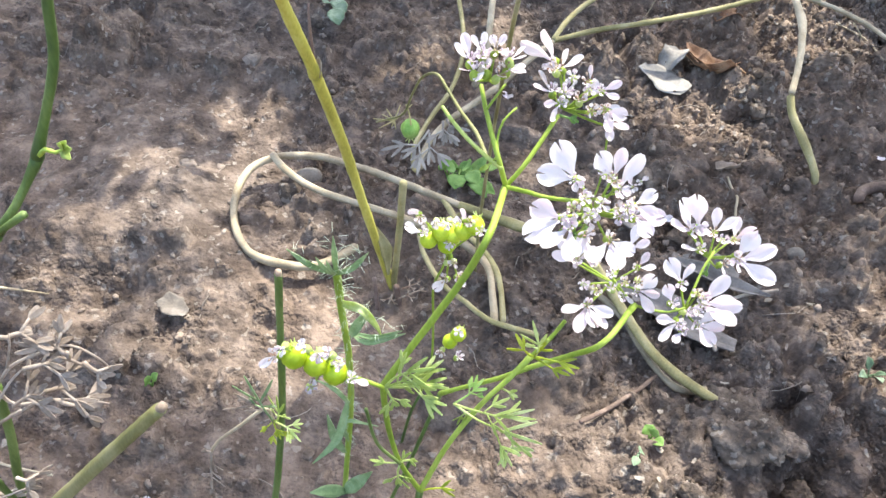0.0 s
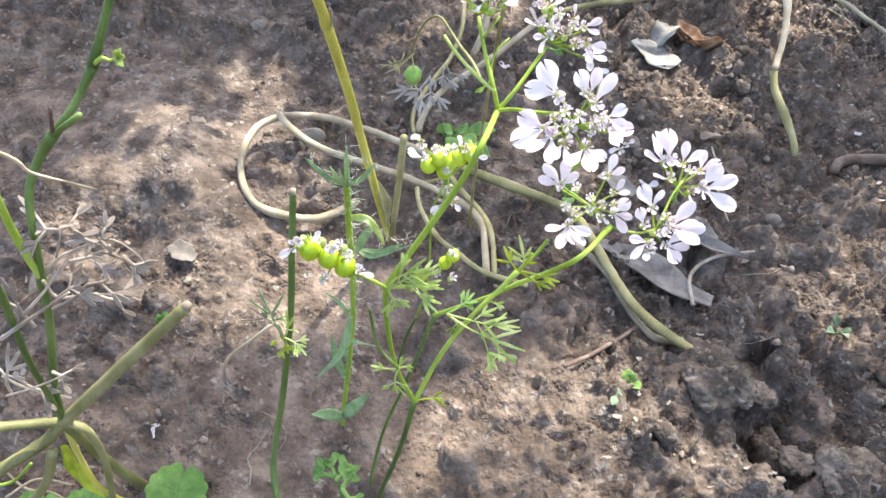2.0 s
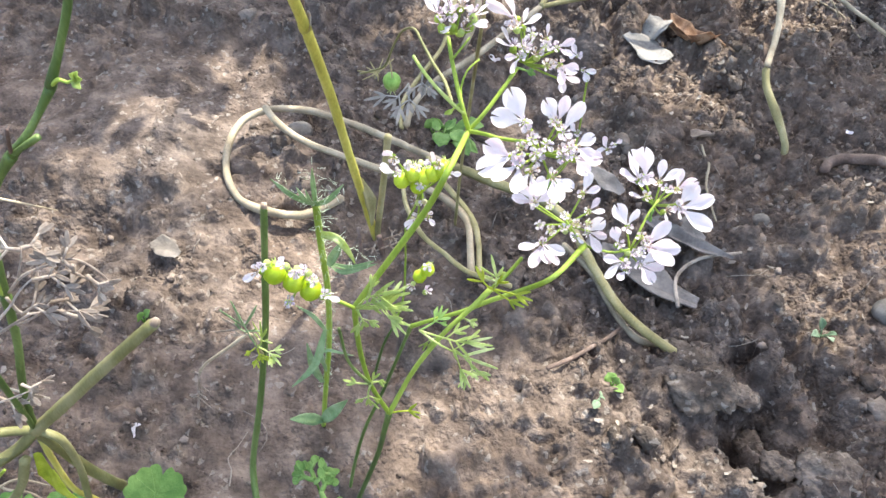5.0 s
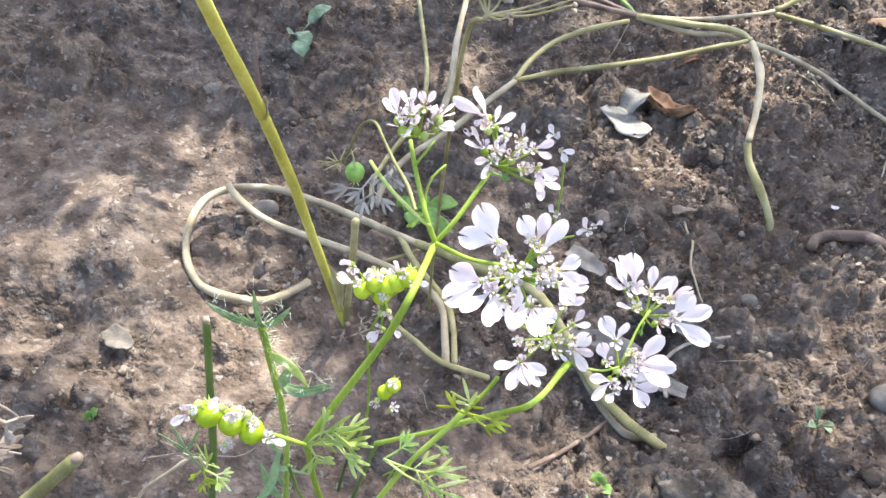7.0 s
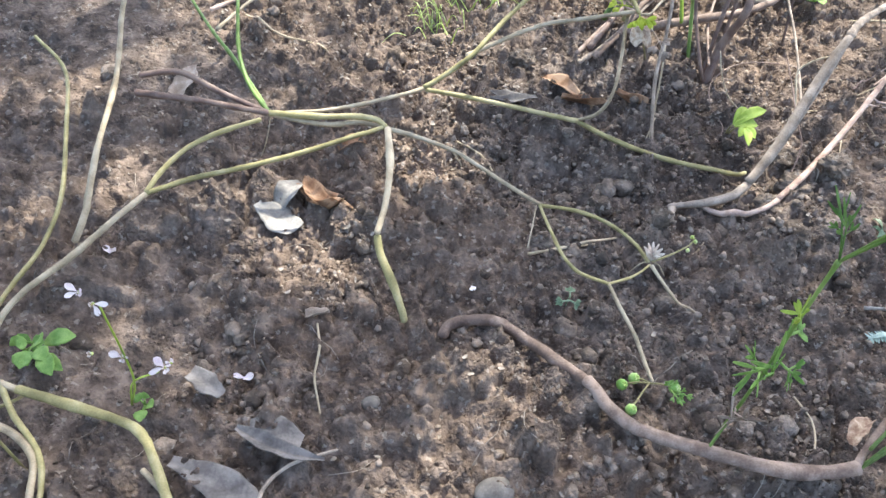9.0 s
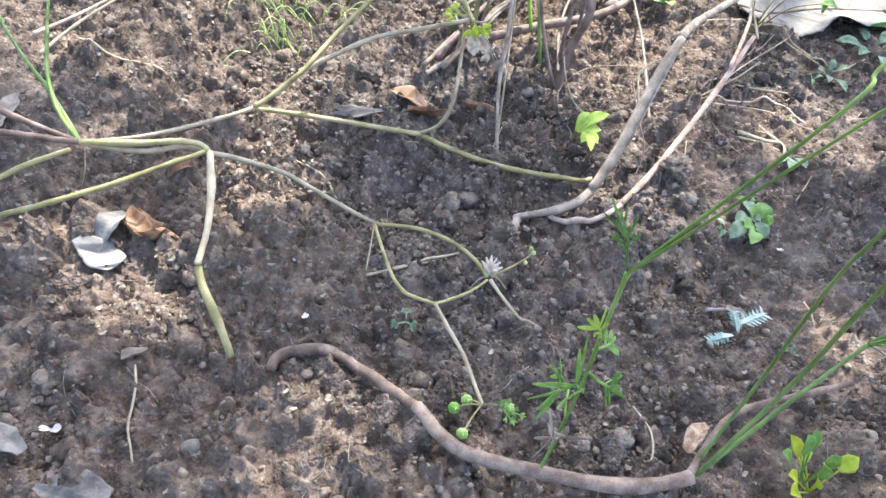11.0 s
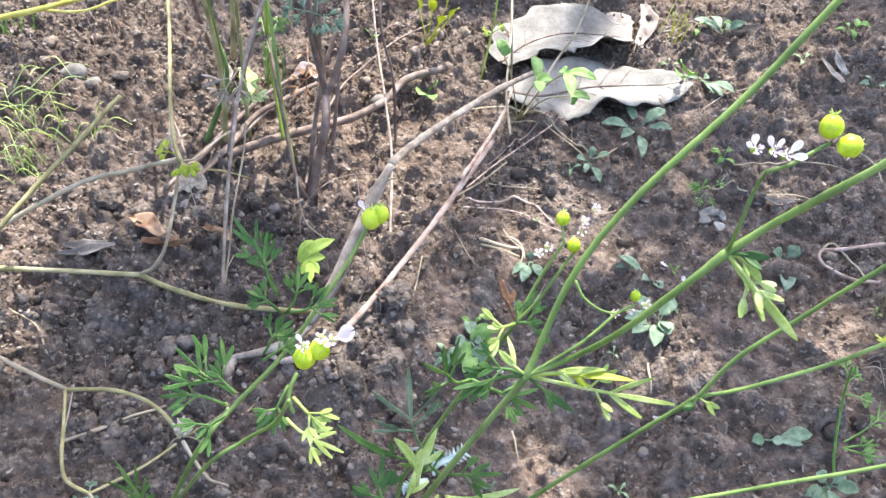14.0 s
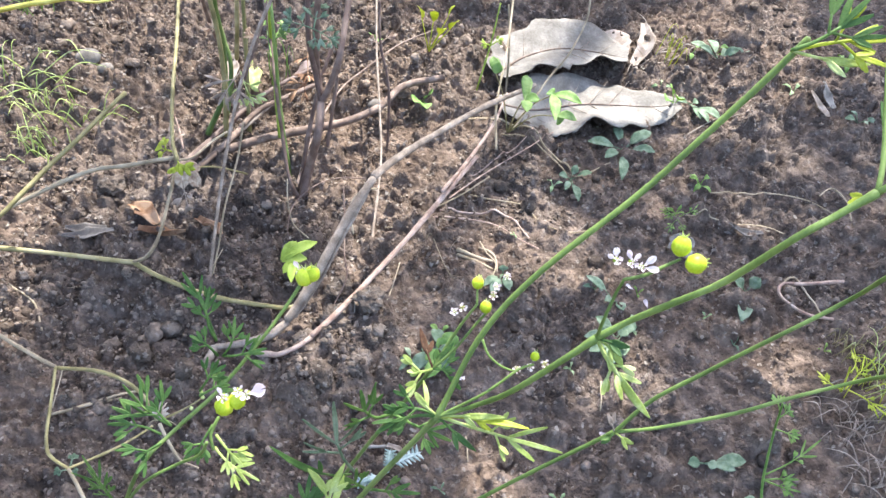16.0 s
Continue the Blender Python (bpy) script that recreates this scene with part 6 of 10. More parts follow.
def leafy_shoot():
    foot = [(0.2663, 0.2008, 0.0140)][0]
    plant = thing("coriander_shoot", foot, "green coriander shoot with feathery leaves on a brown root", "plant")
    fork = (0.2754, 0.2025, 0.1007)

    def stem(pts, r0, r1, mat=STALK, knots=(), name="stem"):
        part(name, tube(pts, r0 * 0.72, r1 * 0.72, seg=9, knots=knots), mat, plant)

    stem([foot] + [(0.2705, 0.2040, 0.0247), (0.2731, 0.2035, 0.0534), (0.2743, 0.2030, 0.0806)] + [fork], 0.0008, 0.0008, STALK, ((1.0, 0.4),))
    stem([fork] + [(0.2925, 0.1812, 0.1626), (0.3003, 0.1859, 0.1675), (0.3082, 0.1900, 0.1717), (0.3165, 0.1955, 0.1774), (0.3233, 0.2008, 0.1825), (0.3279, 0.2052, 0.1860)], 0.0007, 0.0005)
    stem([fork] + [(0.2931, 0.1758, 0.1648), (0.3011, 0.1733, 0.1751), (0.3062, 0.1698, 0.1837), (0.3087, 0.1672, 0.1924)], 0.0006, 0.0004)
    for at, r in zip([(0.3119, 0.1729, 0.1939), (0.3142, 0.1732, 0.1948)], (0.0016, 0.0015)):
        fruit(plant, at, (0.2, 0.3, 1), r)
    for at, r in zip([(0.3283, 0.2043, 0.1885), (0.3299, 0.2044, 0.1891)], (0.0018, 0.0016)):
        fruit(plant, at, (0.2, 0.3, 1), r)
    for c, t in zip([(0.3120, 0.1735, 0.1959), (0.3160, 0.1730, 0.1966), (0.3145, 0.1737, 0.1968)], [(0.3116, 0.1745, 0.1967), (0.3189, 0.1731, 0.1975), (0.3152, 0.1741, 0.1973)]):
        floret(plant, c, t, VIEW, 1)
    floret(plant, *[(0.3277, 0.2054, 0.1893), (0.3268, 0.2068, 0.1903)], VIEW, 1)
    leaf_at = []
    leaf_at += [(fork, [(0.2696, 0.2080, 0.1209)][0], 0.006, 2, SHOOT_LEAF), (fork, [(0.2719, 0.2050, 0.1193)][0], 0.005, 1, SHOOT_LEAF)]
    leaf_at += [([(0.2740, 0.2040, 0.0497)][0], [(0.2518, 0.1900, 0.0723)][0], 0.008, 2, SHOOT_LEAF), ([(0.2740, 0.2040, 0.0497)][0], [(0.2563, 0.1900, 0.0857)][0], 0.006, 2, SHOOT_LEAF)]
    leaf_at += [([(0.2741, 0.2040, 0.0580)][0], [(0.2865, 0.2050, 0.0455)][0], 0.006, 2, SHOOT_LEAF), ([(0.2736, 0.2040, 0.0685)][0], [(0.2832, 0.2100, 0.0640)][0], 0.004, 1, SHOOT_LEAF)]
    leaf_at += [([(0.2743, 0.2040, 0.0733)][0], [(0.2675, 0.2000, 0.0888)][0], 0.003, 1, GREEN), ([(0.2705, 0.2040, 0.0247)][0], [(0.2584, 0.1950, 0.0469)][0], 0.004, 1, DRY_LEAF)]
    leaf_at += [([(0.2705, 0.2040, 0.0247)][0], [(0.2699, 0.1950, 0.0425)][0], 0.004, 1, DRY_LEAF)]
    leaf_at += [([(0.3100, 0.1943, 0.1838)][0], [(0.3055, 0.2041, 0.1942)][0], 0.006, 2, SHOOT_LEAF), ([(0.3100, 0.1943, 0.1838)][0], [(0.3100, 0.2008, 0.1925)][0], 0.005, 1, SHOOT_LEAF)]
    leaf_at += [([(0.3100, 0.1921, 0.1818)][0], [(0.3052, 0.1950, 0.1859)][0], 0.005, 1, SHOOT_LEAF), ([(0.3109, 0.1919, 0.1818)][0], [(0.3196, 0.1903, 0.1857)][0], 0.007, 2, SHOOT_LEAF)]
    leaf_at += [([(0.3109, 0.1919, 0.1818)][0], [(0.3140, 0.1954, 0.1887)][0], 0.005, 1, SHOOT_LEAF)]
    leaf_at += [([(0.3010, 0.1785, 0.1806)][0], [(0.2939, 0.1840, 0.1863)][0], 0.010, 3, SHOOT_LEAF), ([(0.3010, 0.1785, 0.1806)][0], [(0.2978, 0.1816, 0.1853)][0], 0.008, 2, SHOOT_LEAF)]
    leaf_at += [([(0.2990, 0.1777, 0.1794)][0], [(0.2901, 0.1798, 0.1814)][0], 0.008, 2, SHOOT_LEAF), ([(0.2987, 0.1765, 0.1781)][0], [(0.2941, 0.1741, 0.1774)][0], 0.007, 2, SHOOT_LEAF)]
    leaf_at += [([(0.3095, 0.1728, 0.1848)][0], [(0.3135, 0.1678, 0.1815)][0], 0.006, 2, PALE_LEAF), ([(0.3090, 0.1742, 0.1860)][0], [(0.3045, 0.1704, 0.1811)][0], 0.005, 1, SHOOT_LEAF)]
    leaf_at += [([(0.3080, 0.1769, 0.1732)][0], [(0.3151, 0.1697, 0.1728)][0], 0.006, 2, PALE_LEAF)]
    leaf_at += [([(0.3060, 0.1865, 0.1787)][0], [(0.3104, 0.1888, 0.1850)][0], 0.006, 2, SHOOT_LEAF), ([(0.3059, 0.1858, 0.1781)][0], [(0.3119, 0.1871, 0.1810)][0], 0.005, 1, SHOOT_LEAF)]
    for base, tip, w, n, m in leaf_at:
        low = tip[2] < 0.1
        part("leaf", cut_leaf(base, tip, VIEW, w * (1.1 if low else 0.68), 0.0007 if low else 0.00038, 4 if low else 3), LEAF if low and m is SHOOT_LEAF else m, plant)
    stem([(0.3105, 0.1734, 0.1898), (0.3088, 0.1714, 0.1875), (0.3091, 0.1694, 0.1858)], 0.0004, 0.0004)
    stem([(0.2740, 0.2040, 0.0497), (0.2757, 0.2070, 0.0589)], 0.0005, 0.0004)


leafy_shoot()


def fruiting_coriander():
    foot = [(0.3152, 0.1916, 0.0100)][0]
    plant = thing("coriander_plant", foot, "coriander plant with long leaning green stems and plump fruits", "plant")
    n5, n6, n4 = [(0.3550, 0.1860, 0.1569)][0], [(0.4163, 0.2018, 0.1047)][0], [(0.3796, 0.1744, 0.1982)][0]
    c1 = (0.3725, 0.2102, 0.0443)

    def stem(pts, r0, r1, mat=STALK, knots=(), name="stem", label=""):
        part(name, tube(pts, r0 * 0.69, r1 * 0.69, seg=10, knots=knots), mat, plant, label)

    stem([foot] + [(0.3376, 0.1970, 0.0502), (0.3363, 0.1900, 0.0936), (0.3346, 0.1830, 0.1217)] + [n5], 0.0011, 0.00095, DEEP, ((1.0, 0.35),))
    stem([n5] + [(0.3651, 0.1942, 0.1747), (0.3770, 0.1986, 0.1885), (0.3966, 0.2031, 0.2047), (0.4075, 0.2055, 0.2164), (0.4174, 0.2076, 0.2276), (0.4245, 0.2089, 0.2372)], 0.00095, 0.0010, STALK, ((0.0, 0.3),))
    left = [(0.3554, 0.1955, 0.1620)][0]
    stem([between(foot, n5, 0.06, (-0.002, 0.002, 0))] + [(0.3312, 0.2020, 0.0487), (0.3319, 0.1985, 0.0930), (0.3359, 0.1950, 0.1200)] + [left], 0.0009, 0.0007, DEEP)
    stem([left] + [(0.3601, 0.1990, 0.1680), (0.3628, 0.2000, 0.1731), (0.3653, 0.2005, 0.1777)], 0.0006, 0.0004)
    stem([left] + [(0.3599, 0.1963, 0.1669), (0.3652, 0.1986, 0.1732), (0.3677, 0.1990, 0.1771)], 0.0005, 0.0004)
    stem([n5] + [(0.3624, 0.1833, 0.1641), (0.3672, 0.1784, 0.1762), (0.3731, 0.1749, 0.1899)] + [n4], 0.0008, 0.0009, STALK, ((1.0, 0.35),))
    stem([n4] + [(0.3846, 0.1738, 0.2033), (0.3886, 0.1702, 0.2122), (0.3937, 0.1668, 0.2216)] + [(0.3976, 0.1623, 0.2364), (0.4026, 0.1626, 0.2400), (0.4076, 0.1630, 0.2436)], 0.0009, 0.0008, STALK, ((0.0, 0.3), (1.0, 0.35)))
    stem([(0.4076, 0.1630, 0.2436), (0.4125, 0.1627, 0.2487), (0.4212, 0.1632, 0.2554)], 0.0007, 0.0007)
    stem([(0.4076, 0.1630, 0.2436), (0.4095, 0.1665, 0.2458), (0.4114, 0.1725, 0.2501), (0.4131, 0.1780, 0.2539), (0.4155, 0.1859, 0.2600)], 0.0006, 0.0005, STALK)
    stem([n4] + [(0.3793, 0.1739, 0.2046), (0.3809, 0.1755, 0.2100), (0.3815, 0.1755, 0.2136)], 0.0005, 0.0004)
    stem([(0.3809, 0.1749, 0.2143), (0.3846, 0.1747, 0.2152), (0.3881, 0.1751, 0.2166), (0.3907, 0.1754, 0.2176)], 0.0005, 0.0004)
    stem([n5] + [(0.3627, 0.1845, 0.1652), (0.3674, 0.1856, 0.1676), (0.3722, 0.1871, 0.1703), (0.3755, 0.1872, 0.1714)], 0.0005, 0.0004, STALK)
    stem([(0.3647, 0.1923, 0.1757), (0.3657, 0.1896, 0.1735), (0.3684, 0.1871, 0.1720), (0.3709, 0.1860, 0.1717)], 0.0004, 0.0003)
    stem([foot, between(foot, c1, 0.5, (0, 0, 0.002)), c1], 0.0012, 0.0010, DEEP, ((1.0, 0.3),))
    stem([c1, between(c1, n6, 0.5, (0, 0, 0.001)), n6], 0.0010, 0.0009, STALK, ((1.0, 0.4),))
    stem([n6] + [(0.4251, 0.2034, 0.1174), (0.4361, 0.2021, 0.1308), (0.4429, 0.2000, 0.1423), (0.4498, 0.1978, 0.1537), (0.4617, 0.1965, 0.1674)] + [(0.4560, 0.1869, 0.1908), (0.4669, 0.1871, 0.2032)], 0.0009, 0.0008, STALK)
    stem([n6] + [(0.4257, 0.1992, 0.1083), (0.4385, 0.1962, 0.1151), (0.4478, 0.1937, 0.1214), (0.4580, 0.1919, 0.1286), (0.4738, 0.1896, 0.1370)] + [(0.4680, 0.1775, 0.1615), (0.4763, 0.1731, 0.1734)], 0.0008, 0.0008, STALK)
    stem([c1] + [(0.3773, 0.1829, 0.0922), (0.4050, 0.1761, 0.1013), (0.4218, 0.1715, 0.1092), (0.4373, 0.1669, 0.1167), (0.4512, 0.1630, 0.1243)], 0.0008, 0.0007, STALK)
    for at, r in zip([(0.3906, 0.1764, 0.2198), (0.3927, 0.1737, 0.2180)], (0.00165, 0.0017)):
        fruit(plant, at, (0.8, 0.1, -0.1) if r > 0.00166 else (0.1, 0.3, 0.8), r)
    for at, r in zip([(0.3658, 0.2038, 0.1809), (0.3670, 0.1996, 0.1774)], (0.0013, 0.0013)):
        fruit(plant, at, (0.2, 0.4, 1), r)
    stem([(0.3652, 0.2005, 0.1777), (0.3654, 0.2019, 0.1791), (0.3656, 0.2032, 0.1803)], 0.0004, 0.0003)
    stem([(0.3675, 0.1989, 0.1769), (0.3672, 0.1993, 0.1772)], 0.0004, 0.0003)
    fruit(plant, [(0.3760, 0.1884, 0.1726)][0], (0.2, 0.4, 1), 0.0010)
    for c, t in zip([(0.3801, 0.1776, 0.2165), (0.3826, 0.1767, 0.2164), (0.3842, 0.1758, 0.2161)], [(0.3793, 0.1788, 0.2174), (0.3830, 0.1778, 0.2175), (0.3861, 0.1757, 0.2165)]):
        floret(plant, c, t, VIEW, 2)
    for c, t in zip([(0.3697, 0.2024, 0.1807), (0.3722, 0.2035, 0.1825), (0.3602, 0.2003, 0.1761), (0.3620, 0.2006, 0.1769), (0.3688, 0.2011, 0.1794), (0.3724, 0.1883, 0.1687), (0.3785, 0.1878, 0.1700), (0.3752, 0.1881, 0.1693)],
                    [(0.3711, 0.2034, 0.1820), (0.3736, 0.2047, 0.1840), (0.3583, 0.1992, 0.1745), (0.3633, 0.2014, 0.1780), (0.3716, 0.2012, 0.1802), (0.3712, 0.1894, 0.1694), (0.3802, 0.1881, 0.1708), (0.3744, 0.1873, 0.1684)]):
        floret(plant, c, t, VIEW, 0)
    leaf_at = []
    leaf_at += [(left, [(0.3531, 0.2016, 0.1697)][0], 0.004, 1, BROWN_LEAF), (left, [(0.3493, 0.1951, 0.1627)][0], 0.006, 2, PALE_LEAF), (left, [(0.3597, 0.1931, 0.1638)][0], 0.005, 2, SHOOT_LEAF)]
    leaf_at += [(left, [(0.3567, 0.1985, 0.1652)][0], 0.005, 1, SHOOT_LEAF), (n5, [(0.3443, 0.1892, 0.1573)][0], 0.007, 2, SHOOT_LEAF), (n5, [(0.3504, 0.1908, 0.1605)][0], 0.005, 1, PALE_LEAF)]
    leaf_at += [(n5, [(0.3739, 0.1781, 0.1598)][0], 0.005, 1, YELLOW_LEAF), (n5, [(0.3789, 0.1734, 0.1570)][0], 0.006, 2, PALE_LEAF), (n5, [(0.3690, 0.1810, 0.1611)][0], 0.003, 1, PALE_LEAF)]
    leaf_at += [(n5, [(0.3624, 0.1778, 0.1535)][0], 0.004, 1, SHOOT_LEAF), (n5, [(0.3412, 0.1859, 0.1534)][0], 0.005, 2, SHOOT_LEAF)]
    leaf_at += [(n4, [(0.3833, 0.1689, 0.1957)][0], 0.004, 1, PALE_LEAF), (n4, [(0.3847, 0.1652, 0.1927)][0], 0.005, 2, PALE_LEAF), (n4, [(0.3874, 0.1611, 0.1898)][0], 0.004, 1, PALE_LEAF)]
    leaf_at += [(n4, [(0.3842, 0.1703, 0.2000)][0], 0.003, 1, SHOOT_LEAF), (n6, [(0.4139, 0.2051, 0.1103)][0], 0.004, 1, DRY_LEAF), (n6, [(0.4205, 0.1970, 0.1048)][0], 0.004, 1, PALE_LEAF)]
    leaf_at += [(n6, [(0.4118, 0.2000, 0.1022)][0], 0.003, 1, SHOOT_LEAF), (c1, [(0.3732, 0.1741, 0.0582)][0], 0.010, 3, DRY_LEAF), (c1, [(0.3680, 0.1874, 0.0696)][0], 0.006, 2, SHOOT_LEAF)]
    leaf_at += [([(0.3401, 0.1900, 0.1172)][0], [(0.3332, 0.1860, 0.1357)][0], 0.005, 2, SHOOT_LEAF), ([(0.3401, 0.1900, 0.1172)][0], [(0.3506, 0.1840, 0.1229)][0], 0.006, 2, SHOOT_LEAF)]
    leaf_at += [([(0.3426, 0.1920, 0.1019)][0], [(0.3590, 0.1860, 0.1092)][0], 0.005, 1, PALE_LEAF), ([(0.3361, 0.1920, 0.1229)][0], [(0.3174, 0.1880, 0.1504)][0], 0.005, 1, SHOOT_LEAF)]
    leaf_at += [([(0.3368, 0.1920, 0.1246)][0], [(0.3314, 0.1900, 0.1572)][0], 0.009, 3, BLUE_LEAF)]
    leaf_at += [([(0.3457, 0.1920, 0.1505)][0], [(0.3369, 0.1880, 0.1708)][0], 0.007, 2, SHOOT_LEAF), ([(0.3457, 0.1920, 0.1505)][0], [(0.3591, 0.1880, 0.1422)][0], 0.006, 2, SHOOT_LEAF)]
    leaf_at += [([(0.4177, 0.2039, 0.2384)][0], [(0.4333, 0.2005, 0.2423)][0], 0.008, 2, YELLOW_LEAF), ([(0.4177, 0.2039, 0.2384)][0], [(0.4314, 0.1991, 0.2379)][0], 0.006, 1, PALE_LEAF)]
    leaf_at += [([(0.4177, 0.2039, 0.2384)][0], [(0.4286, 0.2043, 0.2470)][0], 0.008, 2, SHOOT_LEAF), ([(0.4194, 0.1727, 0.2323)][0], [(0.4218, 0.1838, 0.2424)][0], 0.006, 1, SHOOT_LEAF)]
    leaf_at += [([(0.4190, 0.1728, 0.2322)][0], [(0.4148, 0.1727, 0.2310)][0], 0.003, 1, YELLOW_LEAF)]
    leaf_at += [([(0.3283, 0.1681, 0.1575)][0], [(0.3251, 0.1726, 0.1672)][0], 0.004, 1, PALE_LEAF), ([(0.3283, 0.1681, 0.1575)][0], [(0.3324, 0.1719, 0.1686)][0], 0.004, 1, PALE_LEAF)]
    leaf_at += [([(0.3269, 0.1767, 0.1270)][0], [(0.3254, 0.1850, 0.1384)][0], 0.006, 2, SHOOT_LEAF), ([(0.3269, 0.1767, 0.1270)][0], [(0.3377, 0.1722, 0.1303)][0], 0.007, 2, PALE_LEAF)]
    leaf_at += [([(0.3271, 0.1775, 0.1278)][0], [(0.3335, 0.1837, 0.1397)][0], 0.005, 1, PALE_LEAF), ([(0.3270, 0.1740, 0.1245)][0], [(0.3359, 0.1692, 0.1270)][0], 0.005, 1, PALE_LEAF)]
    for base, tip, w, n, m in leaf_at:
        part("leaf", cut_leaf(base, tip, VIEW, w, 0.00056) if n > 1 else strap_leaf(base, tip, VIEW, w, 1, 0.0008), m, plant)


fruiting_coriander()


# ---- the brushwood behind: upright stems, creeping stems, fine tendrils ----
def red_bush():
    foot = land([(0.3385, 0.4192, 0.0000)][0], -0.001)
    plant = thing("red_stemmed_bush", foot, "small bush with reddish brown stems and cut leaves, rooted in soil", "bush")

    def stem(pts, r0, r1, mat=PURPLE, knots=()):
        part("stem", tube(pts, r0, r1, seg=9, knots=knots), mat, plant)

    mid = [(0.3525, 0.4343, 0.0500)][0]
    stem([tuple(foot)] + [(0.3451, 0.4268, 0.0160), (0.3492, 0.4211, 0.0400)] + [mid], 0.0023, 0.0021, PURPLE)
    stem([mid] + [(0.3504, 0.4393, 0.0650), (0.3480, 0.4403, 0.0833), (0.3491, 0.4484, 0.1017), (0.3506, 0.4546, 0.1200)], 0.0015, 0.0012)
    stem([mid] + [(0.3575, 0.4355, 0.0600), (0.3630, 0.4379, 0.0767), (0.3698, 0.4589, 0.0933), (0.3749, 0.4698, 0.1100)], 0.0018, 0.0014)
    stem([mid] + [(0.3518, 0.4452, 0.0640), (0.3512, 0.4351, 0.0920), (0.3536, 0.4335, 0.1200)], 0.0018, 0.0014)
    stem([tuple(foot)] + [(0.3331, 0.4212, 0.0100), (0.3316, 0.4387, 0.0275), (0.3307, 0.4486, 0.0450), (0.3302, 0.4724, 0.0625), (0.3291, 0.4916, 0.0800)], 0.0010, 0.0008)
    stem([(0.2884, 0.3486, 0.0050), (0.2961, 0.3851, 0.0240), (0.3023, 0.4014, 0.0430), (0.3118, 0.4295, 0.0620), (0.3230, 0.4496, 0.0810), (0.3363, 0.4645, 0.1000)], 0.0008, 0.0009, GREYROOT)
    stem([(0.2916, 0.4628, 0.0100), (0.3028, 0.4673, 0.0325), (0.3056, 0.4742, 0.0550), (0.3043, 0.4797, 0.0775), (0.3040, 0.4767, 0.1000)], 0.0016, 0.0014, DEEP)
    stem([(0.3017, 0.4580, 0.0120), (0.3045, 0.4645, 0.0413), (0.3042, 0.4703, 0.0707), (0.3011, 0.4720, 0.1000)], 0.0014, 0.0012, VINE)
    stem([(0.3015, 0.5187, 0.0300), (0.2984, 0.5050, 0.0567), (0.2968, 0.4925, 0.0833), (0.2975, 0.4644, 0.1100)], 0.0012, 0.0010, PURPLE)
    stem([(0.3305, 0.4499, 0.0150), (0.3306, 0.4706, 0.0433), (0.3308, 0.4731, 0.0717), (0.3324, 0.4706, 0.1000)], 0.0010, 0.0009, GREEN)
    stem([(0.3119, 0.4752, 0.0500), (0.3146, 0.4629, 0.0800), (0.3168, 0.4552, 0.1100)], 0.0012, 0.0010, VINE)
    # lying grey runners behind
    stem([(0.3020, 0.4487, 0.0100), (0.3217, 0.4537, 0.0117), (0.3432, 0.4562, 0.0133), (0.3684, 0.4595, 0.0150), (0.3893, 0.4689, 0.0167), (0.4059, 0.4843, 0.0183), (0.4301, 0.4877, 0.0200)], 0.0024, 0.0019, ROOT)
    stem([(0.2792, 0.4277, 0.0100), (0.3010, 0.4535, 0.0100), (0.3185, 0.4786, 0.0100), (0.3356, 0.4903, 0.0100), (0.3567, 0.5019, 0.0100)], 0.0018, 0.0014, ROOT)
    stem([(0.2705, 0.4256, 0.0080), (0.2881, 0.4407, 0.0080), (0.3110, 0.4679, 0.0080), (0.3289, 0.4892, 0.0080)], 0.0014, 0.0012, GREYROOT)
    stem([(0.3369, 0.4181, 0.0100), (0.3491, 0.4565, 0.0100), (0.3683, 0.4936, 0.0100), (0.3854, 0.5126, 0.0100), (0.4118, 0.5373, 0.0100), (0.4373, 0.5514, 0.0100)], 0.0007, 0.0005, ROOT)
    for base, tip, w, n, m in (
            ([(0.3493, 0.4246, 0.1000)][0], [(0.3565, 0.4162, 0.1000)][0], 0.007, 2, BLUE_LEAF), ([(0.3493, 0.4246, 0.1000)][0], [(0.3393, 0.4315, 0.1000)][0], 0.007, 2, BLUE_LEAF),
            ([(0.3493, 0.4246, 0.1000)][0], [(0.3526, 0.4343, 0.1050)][0], 0.006, 2, BLUE_LEAF), ([(0.3490, 0.4224, 0.1000)][0], [(0.3496, 0.4212, 0.0950)][0], 0.005, 1, BLUE_LEAF)) + (
            ([(0.3136, 0.4502, 0.0600)][0], [(0.3053, 0.4406, 0.0550)][0], 0.012, 2, DRY_LEAF), ([(0.3136, 0.4502, 0.0600)][0], [(0.3168, 0.4426, 0.0500)][0], 0.010, 2, PALE_LEAF),
            ([(0.3505, 0.4823, 0.0500)][0], [(0.3479, 0.4570, 0.0500)][0], 0.008, 2, BROWN_LEAF), ([(0.3529, 0.4631, 0.0450)][0], [(0.3414, 0.4579, 0.0400)][0], 0.010, 1, BROWN_LEAF),
            ([(0.3298, 0.4611, 0.0600)][0], [(0.3295, 0.4926, 0.0600)][0], 0.005, 2, LEAF), ([(0.3311, 0.4710, 0.0600)][0], [(0.3380, 0.4908, 0.0600)][0], 0.005, 2, LEAF),
            ([(0.3292, 0.4806, 0.0800)][0], [(0.3352, 0.4959, 0.0800)][0], 0.006, 2, LEAF)):
        part("leaf", frond(base, tip, VIEW, w, n, 0.0011, rachis=0.0004), m, plant)


red_bush()


